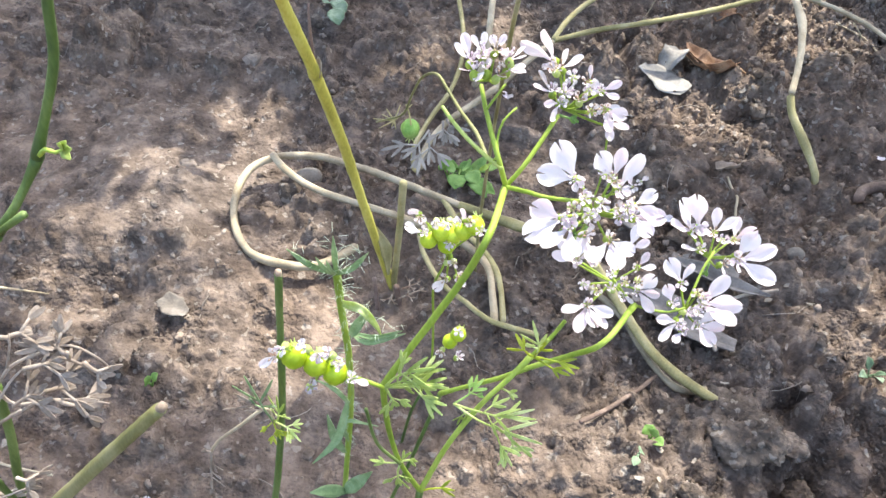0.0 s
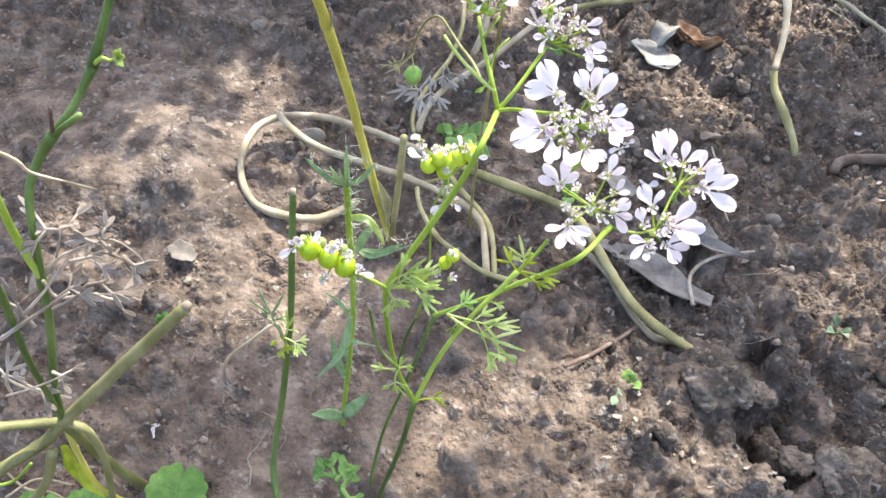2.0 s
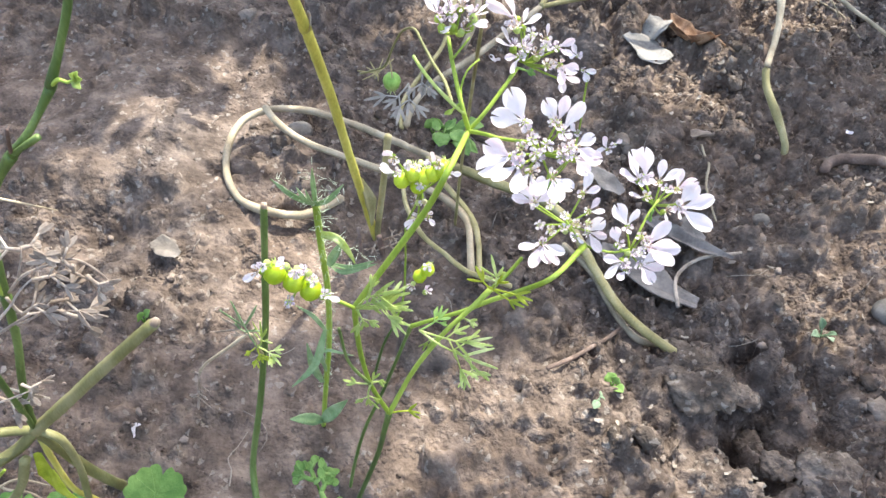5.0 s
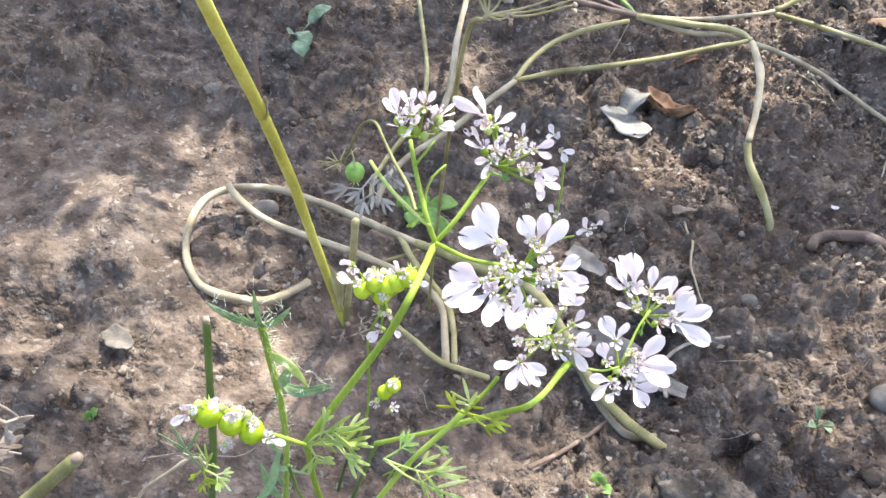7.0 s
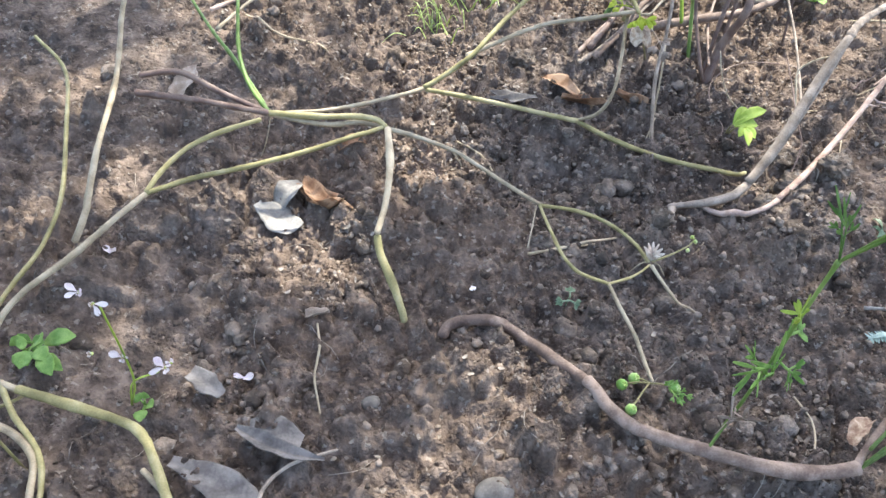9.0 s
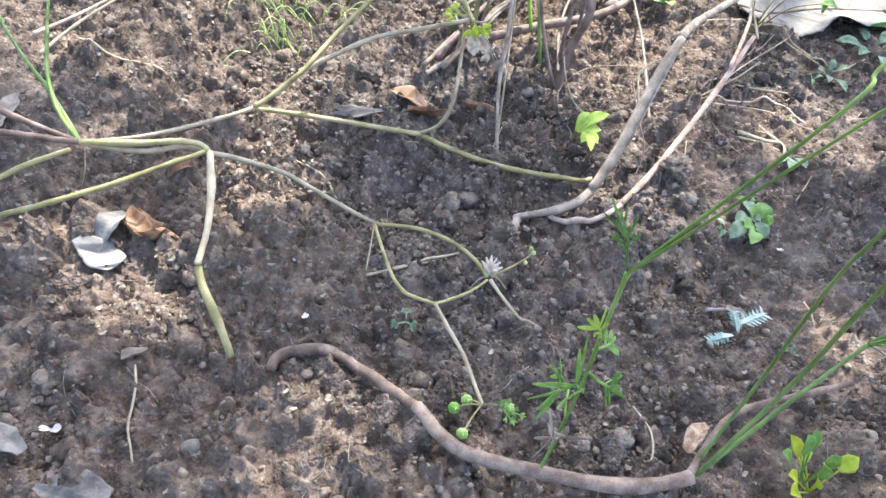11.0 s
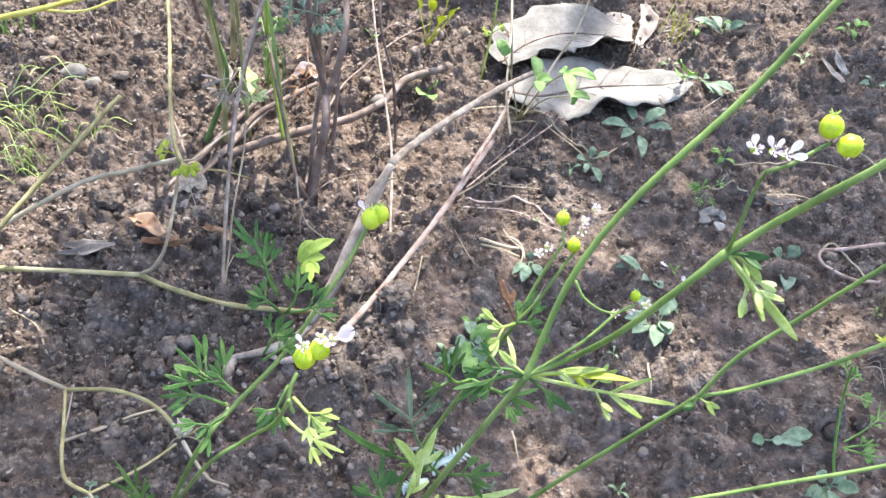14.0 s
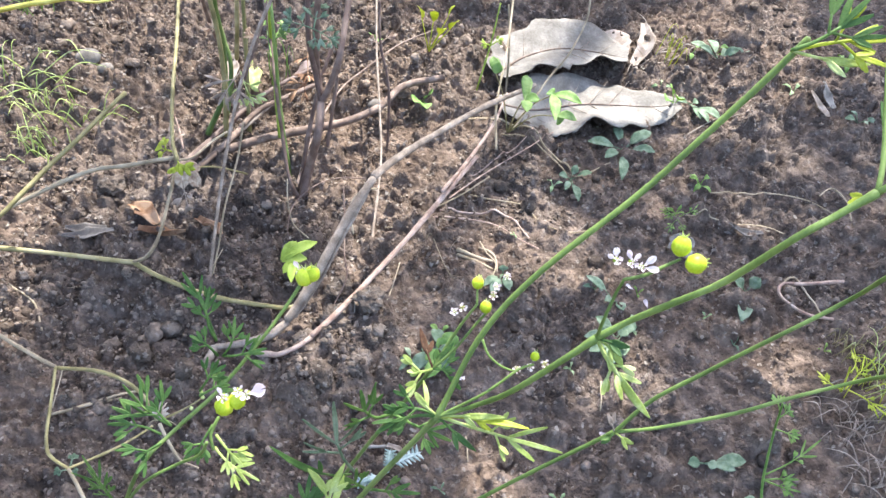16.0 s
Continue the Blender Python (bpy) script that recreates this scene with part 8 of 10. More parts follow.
rosette("rosette_herb", [(0.4771, 0.3003, 0.0000)][0], [(0.4613, 0.3018, 0.0060), (0.4831, 0.3027, 0.0060), (0.4764, 0.2880, 0.0060), (0.4674, 0.2841, 0.0060), (0.4697, 0.3043, 0.0060), (0.4611, 0.2933, 0.0060)], 0.0034, BLUE_LEAF, "small grey-green seedling with oval leaves")
rosette("rosette_herb", [(0.4929, 0.2313, 0.0000)][0], [(0.4849, 0.2313, 0.0040), (0.5110, 0.2284, 0.0040), (0.4965, 0.2276, 0.0040), (0.5048, 0.2254, 0.0040)], 0.0028, BLUE_LEAF, "flat grey-green seedling on dark soil")
rosette("rosette_herb", [(0.5074, 0.2086, 0.0000)][0], [(0.4935, 0.2057, 0.0040), (0.5036, 0.2135, 0.0040), (0.5133, 0.2087, 0.0040), (0.5132, 0.2011, 0.0040), (0.5022, 0.2000, 0.0040), (0.4946, 0.2017, 0.0040)], 0.0030, BLUE_LEAF, "flat grey-green rosette on dark soil")
rosette("rosette_herb", [(0.5583, 0.3217, 0.0000)][0], [(0.5419, 0.2991, 0.0050), (0.5512, 0.3245, 0.0050), (0.5646, 0.3231, 0.0050)], 0.0036, BLUE_LEAF, "seedling with one large oval leaf on dark soil")
rosette("rosette_herb", [(0.4850, 0.3229, 0.0000)][0], [(0.4719, 0.3344, 0.0030), (0.4758, 0.3172, 0.0030), (0.4861, 0.3146, 0.0030)], 0.0026, BLUE_LEAF, "grey-green leaf on shaded soil")
rosette("rosette_herb", [(0.4777, 0.2987, 0.0000)][0], [(0.4897, 0.3077, 0.0040), (0.4698, 0.3109, 0.0040), (0.4764, 0.2894, 0.0040)], 0.0028, BLUE_LEAF, "grey-green leaf on shaded soil")
rosette("rosette_herb", [(0.5359, 0.3532, 0.0000)][0], [(0.5235, 0.3501, 0.0040), (0.5406, 0.3522, 0.0040), (0.5355, 0.3577, 0.0040), (0.5328, 0.3438, 0.0040)], 0.0030, GREY_LEAF, "whitish woolly seedling on dark soil")
rosette("rosette_herb", [(0.6228, 0.5062, 0.0000)][0], [(0.6102, 0.5130, 0.0060), (0.6278, 0.5303, 0.0060), (0.6326, 0.5013, 0.0060), (0.6079, 0.5205, 0.0060), (0.6358, 0.5143, 0.0060)], 0.0036, BLUE_LEAF, "grey-green herb beside a dead leaf")
rosette("rosette_herb", [(0.5874, 0.4664, 0.0000)][0], [(0.5784, 0.4702, 0.0050), (0.5870, 0.4506, 0.0050), (0.5921, 0.4671, 0.0050), (0.5907, 0.4469, 0.0050), (0.5988, 0.4479, 0.0050)], 0.0030, BLUE_LEAF, "grey-green herb beside a dead leaf")
rosette("rosette_herb", [(0.3941, 0.3022, 0.0000)][0], [(0.3913, 0.3077, 0.0100), (0.3973, 0.2986, 0.0100), (0.3832, 0.2976, 0.0100), (0.3815, 0.2878, 0.0100), (0.3986, 0.3106, 0.0100)], 0.0042, LEAF, "green seedling with broad leaves on dark soil")
rosette("rosette_herb", [(0.0989, 0.1574, 0.0000)][0], [(0.1007, 0.1583, 0.0040), (0.0973, 0.1600, 0.0040), (0.1014, 0.1533, 0.0040)], 0.0020, LEAF, "tiny green seedling on lit soil")
rosette("rosette_herb", [(0.0935, 0.1487, 0.0000)][0], [(0.0945, 0.1495, 0.0040), (0.0914, 0.1443, 0.0040)], 0.0015, BLUE_LEAF, "tiny green seedling on lit soil")
rosette("rosette_herb", [(0.1712, 0.1862, 0.0000)][0], [(0.1694, 0.1891, 0.0040), (0.1732, 0.1826, 0.0040), (0.1646, 0.1816, 0.0040), (0.1705, 0.1789, 0.0040)], 0.0014, BLUE_LEAF, "tiny star-shaped green seedling on soil")
rosette("rosette_herb", [(-0.0513, 0.1677, 0.0000)][0], [(-0.0486, 0.1690, 0.0040), (-0.0524, 0.1670, 0.0040)], 0.0018, LEAF, "tiny green seedling on soil")
rosette("rosette_herb", [(0.0344, 0.2621, 0.0000)][0], [(0.0314, 0.2638, 0.0080), (0.0365, 0.2648, 0.0080), (0.0403, 0.2506, 0.0080), (0.0537, 0.2630, 0.0080), (0.0521, 0.2483, 0.0080), (0.0437, 0.2600, 0.0080)], 0.0030, LEAF, "small green clover seedling on dark soil", 0.4)
rosette("rosette_herb", [(0.0805, 0.2358, 0.0000)][0], [(0.0781, 0.2363, 0.0080), (0.0846, 0.2316, 0.0080), (0.0810, 0.2376, 0.0080), (0.0813, 0.2260, 0.0080)], 0.0024, LEAF, "small green seedling on dark soil", 0.4)
rosette("rosette_herb", [(-0.0226, 0.3734, 0.0000)][0], [(-0.0206, 0.3618, 0.0060), (-0.0125, 0.3924, 0.0060), (-0.0149, 0.3855, 0.0060)], 0.0040, BLUE_LEAF, "small blue-green seedling on dark soil", 0.3)
rosette("rosette_herb", [(-0.0237, 0.3652, 0.0000)][0], [(-0.0263, 0.3605, 0.0060), (-0.0168, 0.3602, 0.0060), (-0.0185, 0.3501, 0.0060)], 0.0040, BLUE_LEAF, "small blue-green seedling on dark soil", 0.3)
rosette("rosette_herb", [(0.0393, 0.2624, -0.0000)][0], [(0.0340, 0.2599, 0.0080), (0.0423, 0.2604, 0.0080), (0.0457, 0.2519, 0.0080), (0.0376, 0.2499, 0.0080), (0.0489, 0.2464, 0.0080)], 0.0032, LEAF, "small green clover seedling on dark soil", 0.4)
rosette("rosette_herb", [(0.4330, 0.3469, 0.0000)][0], [(0.4189, 0.3353, 0.0060), (0.4334, 0.3493, 0.0060), (0.4324, 0.3336, 0.0060), (0.4223, 0.3309, 0.0060)], 0.0026, BLUE_LEAF, "small grey-green seedling on shaded soil")
rosette("clover", [(0.5793, 0.4715, 0.0040)][0], [(0.5681, 0.4653, 0.0200), (0.5693, 0.4533, 0.0200), (0.5598, 0.4526, 0.0200)], 0.0040, LEAF, "green three-lobed clover leaf beside a dead leaf", 0.6, 0.012)
rosette("clover", [(0.4174, 0.4823, 0.0000)][0], [(0.4100, 0.4742, 0.0140), (0.4205, 0.4761, 0.0140), (0.4155, 0.4638, 0.0140)], 0.0040, LEAF, "green three-lobed clover leaf over litter", 0.5, 0.010)
rosette("clover", [(0.4315, 0.5357, 0.0000)][0], [(0.4188, 0.5167, 0.0500), (0.4274, 0.5117, 0.0500), (0.4405, 0.5164, 0.0500), (0.4289, 0.4931, 0.0500), (0.4390, 0.4999, 0.0500)], 0.0030, YELLOW_LEAF, "yellow-green clover seedling with thin stalks", 0.75, 0.03)
rosette("clover", [(0.3999, 0.5492, 0.0000)][0], [(0.3932, 0.5319, 0.0200), (0.3975, 0.5278, 0.0200)], 0.0030, LEAF, "small green clover leaf", 0.6, 0.012)
rosette("clover", [(0.3565, 0.1893, 0.0000)][0], [(0.3407, 0.1895, 0.0220), (0.3519, 0.1939, 0.0220), (0.3557, 0.1954, 0.0220), (0.3587, 0.1847, 0.0220), (0.3530, 0.1816, 0.0220)], 0.0030, LEAF, "bright green clover with broad leaflets at the plant's foot", 0.6, 0.012)
rosette("clover", [(0.3595, 0.1871, 0.0000)][0], [(0.3451, 0.1865, 0.0120), (0.3426, 0.1800, 0.0120), (0.3542, 0.1831, 0.0120), (0.3548, 0.1954, 0.0120), (0.3531, 0.1999, 0.0120), (0.3716, 0.1885, 0.0120)], 0.0030, YELLOW_LEAF, "small yellow-green clover leaves at the plant's foot", 0.6, 0.006)


def leaf_sprig():
    foot = land([(0.4640, 0.4552, 0.0000)][0])
    herb = thing("leafy_sprig", foot, "thin sprig with green three-lobed leaves over a dead leaf", "plant")
    for k, (base, tips) in enumerate((
            ([(0.4616, 0.4308, 0.0450)][0], [(0.4681, 0.4528, 0.0450), (0.4697, 0.4315, 0.0450), (0.4597, 0.4214, 0.0450)]), ([(0.4754, 0.4281, 0.0500)][0], [(0.4735, 0.4310, 0.0500), (0.4888, 0.4190, 0.0500), (0.4703, 0.4073, 0.0500)]),
            ([(0.4808, 0.4279, 0.0350)][0], [(0.4935, 0.4293, 0.0300), (0.4827, 0.4267, 0.0300)]), ([(0.4490, 0.4495, 0.0500)][0], [(0.4488, 0.4579, 0.0550), (0.4509, 0.4521, 0.0550)]))):
        part("stalk", tube([foot, between(foot, base, 0.5, (0, 0, 0.006)), base], 0.0005, 0.0003), VINE, herb)
        for tip in tips:
            part("leaf", oval(base, tip, 0.0033), LEAF, herb)


leaf_sprig()


def lobed_leaf(name, base, tip, w, mat, label, foot):
    herb = thing(name, land(foot), label, "leaf")
    base, tip = np.asarray(base), np.asarray(tip)
    side = unit(np.cross(tip - base, (0, -0.5, 0.9)))
    for s, u in ((0, 1.0), (1, 0.75), (-1, 0.75)):
        end = base + (tip - base) * u * (1.0 if s == 0 else 0.75) + side * s * w * 0.75
        part("leaf", oval(base, end, w * 0.42, (0, -0.5, 0.9)), mat, herb)
    part("leaf_stalk", tube([tuple(herb.location), between(herb.location, base, 0.5, (0, 0, 0.003)), base], 0.0005, 0.0004), VINE, herb)


lobed_leaf("lobed_leaf", [(0.3245, 0.3542, 0.0220)][0], [(0.3421, 0.3620, 0.0240)][0], 0.0065, GREEN, "green-yellow lobed leaf over dark soil", [(0.3303, 0.3689, 0.0000)][0])
lobed_leaf("lobed_leaf", [(0.3292, 0.3525, 0.0220)][0], [(0.3278, 0.3421, 0.0200)][0], 0.005, GREEN, "green-yellow lobed leaf over dark soil", [(0.3303, 0.3689, 0.0000)][0])
lobed_leaf("lobed_leaf", [(0.2828, 0.3924, 0.0500)][0], [(0.2908, 0.3892, 0.0400)][0], 0.008, BROWNISH, "withered brown lobed leaf over soil", [(0.3110, 0.4383, 0.0000)][0])


def thistle():
    foot = land([(0.3599, 0.2508, 0.0000)][0])
    herb = thing("thistle_seedling", foot, "blue-green thistle seedling with spiny leaves on dark soil", "plant")
    for a, b in zip([(0.3557, 0.2468, 0.0060), (0.3590, 0.2509, 0.0060), (0.3583, 0.2478, 0.0060)], [(0.3443, 0.2451, 0.0060), (0.3739, 0.2550, 0.0060), (0.3612, 0.2582, 0.0060)]):
        a, b = np.array(a), np.array(b)
        axis, shapes = b - a, []
        side = unit(np.cross(axis, (0, 0, 1)))
        length = np.linalg.norm(axis)
        shapes.append(ribbon([a, a * 0.5 + b * 0.5 + np.array((0, 0, 0.001)), b], [0.0005, 0.0011, 0.0009, 0.0001], (0, 0, 1), across=2))
        for k in range(6):
            at = a + axis * (0.25 + 0.12 * k)
            for s in (-1, 1):
                tip = at + side * s * length * 0.24 + axis * 0.1 + np.array((0, 0, rng.uniform(0, 0.001)))
                shapes.append(ribbon([at, tip], [0.0007, 0.0006, 0.00005], (0, 0, 1), across=1))
        part("leaf", joined(*shapes), FROST, herb)


thistle()


def sprig(name, foot, line, leaves, mat, label, r=0.0005, w=0.004, lobe=0.0006):
    foot = land(foot)
    herb = thing(name, foot, label, "plant")
    part("stem", tube([tuple(foot)] + list(line), r, r * 0.7, seg=7), mat, herb)
    for base, tip in zip(leaves[0::2], leaves[1::2]):
        part("leaf", cut_leaf(base, tip, (0, -0.5, 0.8), w * 0.8, lobe * 0.8), mat, herb)
    return herb


sprig("leaf_sprig", [(0.5106, 0.2096, 0.0000)][0], [(0.5117, 0.2173, 0.0100), (0.5131, 0.2272, 0.0300), (0.5104, 0.2302, 0.0500)],
      [(0.5087, 0.2248, 0.0400), (0.5161, 0.2186, 0.0400), (0.5125, 0.2294, 0.0400), (0.5202, 0.2334, 0.0400), (0.4958, 0.2074, 0.0400), (0.5224, 0.2164, 0.0400), (0.4940, 0.2054, 0.0400), (0.5068, 0.2033, 0.0400), (0.4940, 0.2054, 0.0400), (0.5049, 0.1990, 0.0400), (0.5142, 0.2317, 0.0400), (0.5156, 0.2395, 0.0400)], LEAF, "fresh green cut-leaved seedling on dark soil", 0.0006, 0.005)
sprig("leaf_sprig", [(0.5731, 0.2555, 0.0000)][0], [(0.5696, 0.2528, 0.0100), (0.5639, 0.2528, 0.0300)],
      [(0.5643, 0.2473, 0.0200), (0.5748, 0.2327, 0.0200), (0.5630, 0.2475, 0.0200), (0.5832, 0.2597, 0.0200), (0.5617, 0.2477, 0.0200), (0.5559, 0.2576, 0.0200), (0.5705, 0.2554, 0.0200), (0.5785, 0.2667, 0.0200)], YELLOW_LEAF, "yellow-green seedling among dry straw", 0.0005, 0.005)
sprig("leaf_sprig", [(0.0156, 0.1145, 0.0000)][0], [(0.0151, 0.1152, 0.0060), (0.0148, 0.1139, 0.0160)], [(0.0150, 0.1141, 0.0140), (0.0090, 0.1168, 0.0140), (0.0150, 0.1141, 0.0140), (0.0124, 0.1197, 0.0140), (0.0151, 0.1132, 0.0140), (0.0181, 0.1186, 0.0140), (0.0171, 0.1110, 0.0140), (0.0225, 0.1059, 0.0140), (0.0171, 0.1110, 0.0140), (0.0187, 0.1153, 0.0140)], LEAF,
      "pale green cut-leaved seedling at the plant's foot", 0.0004, 0.005, 0.0012)
sprig("leaf_sprig", [(0.2346, 0.2727, 0.0000)][0], [(0.2350, 0.2719, 0.0060)], [(0.2347, 0.2703, 0.0080), (0.2360, 0.2756, 0.0080), (0.2345, 0.2689, 0.0080), (0.2285, 0.2685, 0.0080), (0.2345, 0.2689, 0.0080), (0.2376, 0.2664, 0.0080)], BLUE_LEAF, "tiny blue-green seedling on dark soil", 0.0003, 0.003)
sprig("leaf_sprig", [(0.5383, 0.3699, 0.0000)][0], [(0.5387, 0.3721, 0.0060)], [(0.5365, 0.3691, 0.0080), (0.5526, 0.3732, 0.0080), (0.5365, 0.3691, 0.0080), (0.5296, 0.3765, 0.0080), (0.5357, 0.3675, 0.0080), (0.5273, 0.3596, 0.0080), (0.5361, 0.3683, 0.0080), (0.5358, 0.3576, 0.0080), (0.5387, 0.3721, 0.0080), (0.5294, 0.3699, 0.0080)], LEAF,
      "wispy green seedling on shaded soil", 0.0003, 0.004, 0.0003)


def fruit_sprig():
    foot = land([(0.2554, 0.2336, 0.0000)][0])
    herb = thing("fruit_cluster", foot, "cluster of dull green coriander fruits on a lying stem", "plant")
    hub = [(0.2527, 0.2260, 0.0140)][0]
    part("stalk", tube([tuple(foot), hub], 0.0005, 0.0005), VINE, herb)
    for at in [(0.2487, 0.2296, 0.0120), (0.2438, 0.2274, 0.0120), (0.2445, 0.2173, 0.0120), (0.2619, 0.2246, 0.0120)]:
        part("ray", tube([hub, between(hub, at, 0.5, (0, 0, 0.001)), at], 0.0003, 0.0003, seg=5), VINE, herb)
        fruit(herb, at, (0.1, -0.4, 0.8), 0.0020, DULL_FRUIT)
    for tip in [(0.2644, 0.2201, 0.0140), (0.2611, 0.2184, 0.0140), (0.2599, 0.2252, 0.0140)]:
        part("leaf", frond([(0.2600, 0.2249, 0.0120)][0], tip, VIEW, 0.003, 1, 0.0006), LEAF, herb)


fruit_sprig()


def white_sprig():
    foot = land([(0.0751, 0.2382, 0.0000)][0])
    herb = thing("flowering_sprig", foot, "thin sprig with a few small white flowers on dark soil", "plant")
    part("stem", tube([tuple(foot), (0.0835, 0.2290, 0.030), (0.0828, 0.2277, 0.066)], 0.0004, 0.0003), GREEN, herb)
    part("stem", tube([tuple(foot)] + [(0.0823, 0.2300, 0.0249), (0.0912, 0.2300, 0.0299)], 0.0004, 0.0003), GREEN, herb)
    for c, t, big in zip([(0.0786, 0.2277, 0.0723), (0.0810, 0.2277, 0.0670), (0.0745, 0.2277, 0.0441), (0.0832, 0.2277, 0.0415), (0.0945, 0.2277, 0.0351), (0.0964, 0.2277, 0.0376)], [(0.0755, 0.2277, 0.0737), (0.0836, 0.2277, 0.0651), (0.0731, 0.2277, 0.0432), (0.0807, 0.2277, 0.0443), (0.0910, 0.2277, 0.0374), (0.0987, 0.2277, 0.0400)], (2, 2, 0, 1, 2, 1)):
        floret(herb, c, t, VIEW, big)


white_sprig()


def dry_umbel():
    foot = land((0.046, 0.215, 0))
    herb = thing("dry_umbel", foot, "withered brown umbel on a thin green stem", "plant")
    top = [(0.0537, 0.1640, 0.1483)][0]
    part("stem", tube([tuple(foot), (0.047, 0.205, 0.05)] + [(0.0501, 0.1672, 0.1375)] + [top], 0.0005, 0.0004), VINE, herb)
    for tip in [(0.0511, 0.1669, 0.1536), (0.0540, 0.1656, 0.1525), (0.0568, 0.1661, 0.1529), (0.0524, 0.1676, 0.1543), (0.0673, 0.1642, 0.1512), (0.0700, 0.1657, 0.1526), (0.0685, 0.1667, 0.1535), (0.0581, 0.1627, 0.1498)]:
        part("ray", tube([top, between(top, tip, 0.5, (0, 0, -0.001)), tip], 0.00025, 0.00015, seg=5), VINE, herb)
        for k in range(4):
            part("bud", ovoid(np.array(tip) + rng.normal(0, 0.0007, 3), rng.normal(0, 1, 3), 0.0004, 1.3, 0, 5, 6), BROWNISH if k % 2 else DRY_LEAF, herb)


dry_umbel()


def white_tuft():
    """The withered flower head where the creeping stems meet."""
    foot = land([(0.2725, 0.2905, 0.0000)][0])
    herb = thing("withered_tuft", foot, "withered cream flower head and two rootlets on a creeping stem", "plant")
    hub = [(0.2692, 0.2837, 0.0120)][0]
    for tip in [(0.2664, 0.2871, 0.0170), (0.2686, 0.2889, 0.0170), (0.2709, 0.2895, 0.0170), (0.2728, 0.2880, 0.0170), (0.2735, 0.2855, 0.0170), (0.2703, 0.2848, 0.0170), (0.2737, 0.2826, 0.0170), (0.2670, 0.2841, 0.0170), (0.2711, 0.2812, 0.0170)]:
        part("petal", ribbon([hub, between(hub, tip, 0.6, (0, 0, 0.001)), tip], [0.0002, 0.0008, 0.0009, 0.0002], np.add(VIEW, rng.normal(0, 0.4, 3)), across=1), CREAM, herb)
    for tip in [(0.2621, 0.2848, 0.0040), (0.2764, 0.2828, 0.0040)]:
        part("rootlet", tube([hub, between(hub, tip, 0.5, (0, 0, 0.002)), tip], 0.0003, 0.0002, seg=5), TAN, herb)
    for at in [(0.2867, 0.2901, 0.0180), (0.2872, 0.2876, 0.0180), (0.2826, 0.2831, 0.0180)]:
        part("bud", ovoid(at, (0, 0, 1), 0.0008, 1.2, 0, 6, 8), PALE_LEAF, herb)


white_tuft()


def tuft(name, foot, spread, tall, count, mat, label, seed_way=(0, 0, 0)):
    foot = land(foot)
    herb = thing(name, foot, label, "grass")
    for k in range(count):
        g, s = rng.uniform(0, 6.283), rng.uniform(0.3, 1.0)
        end = foot + np.array((math.cos(g) * spread * s, math.sin(g) * spread * s, tall * rng.uniform(0.3, 1.0))) + np.array(seed_way) * s
        off = rng.normal(0, 0.30, 2) * spread
        start = land((foot[0] + off[0], foot[1] + off[1], 0))
        end = start + (end - foot) * rng.uniform(0.5, 1.0)
        part("blade", ribbon([start, start * 0.45 + end * 0.55 + np.array((0, 0, tall * 0.35)), end], [0.00028, 0.00034, 0.00026, 0.00005], (0.2, -0.5, 0.9), across=1), mat, herb)


tuft("grass_tuft", [(0.1885, 0.5167, 0.0000)][0], 0.045, 0.022, 28, PALE_LEAF, "pale wispy grass tuft on lit soil", (0.01, -0.01, 0))
tuft("grass_tuft", [(0.2027, 0.4702, 0.0000)][0], 0.025, 0.015, 26, PALE_LEAF, "green wispy grass tuft on lit soil")
tuft("grass_tuft", [(0.2166, 0.4979, 0.0000)][0], 0.030, 0.020, 20, PALE_LEAF, "pale wispy grass tuft on lit soil")
tuft("grass_tuft", [(0.5882, 0.5106, 0.0000)][0], 0.012, 0.035, 8, YELLOW_LEAF, "yellow-green grass blades beside a dead leaf")
tuft("grass_tuft", [(0.5812, 0.5257, 0.0000)][0], 0.030, 0.010, 12, DRY_LEAF, "dry straw beside a dead leaf")
tuft("grass_tuft", [(0.5690, 0.2381, 0.0000)][0], 0.032, 0.020, 40, DRY_LEAF, "dry pale straw tuft on dark soil", (0, -0.005, 0))
tuft("grass_tuft", [(0.5902, 0.2513, 0.0000)][0], 0.028, 0.022, 26, YELLOW_LEAF, "yellow-green grass tuft among dry straw", (-0.004, -0.004, 0))
tuft("grass_tuft", [(0.5618, 0.2114, 0.0000)][0], 0.030, 0.012, 30, DRY_LEAF, "dry pale straw tuft on dark soil")
tuft("grass_tuft", [(0.5929, 0.2556, 0.0000)][0], 0.024, 0.022, 18, PALE_LEAF, "pale green grass tuft on dark soil")
tuft("grass_tuft", [(0.5896, 0.2790, 0.0000)][0], 0.014, 0.020, 12, VINE, "thin brownish grass tuft on dark soil")
tuft("grass_tuft", [(0.1857, 0.6034, 0.0000)][0], 0.02, 0.02, 12, LEAF, "fine green moss-like tuft on soil")
tuft("grass_tuft", [(0.1813, 0.5011, 0.0000)][0], 0.012, 0.012, 7, DRY_LEAF, "dry straw on lit soil")
tuft("grass_tuft", [(0.3323, 0.5216, 0.0000)][0], 0.015, 0.05, 10, LEAF, "green blades among brown stems")
tuft("grass_tuft", [(0.2326, 0.5930, 0.0000)][0], 0.02, 0.012, 9, BROWNISH, "dry brown grass on lit soil")


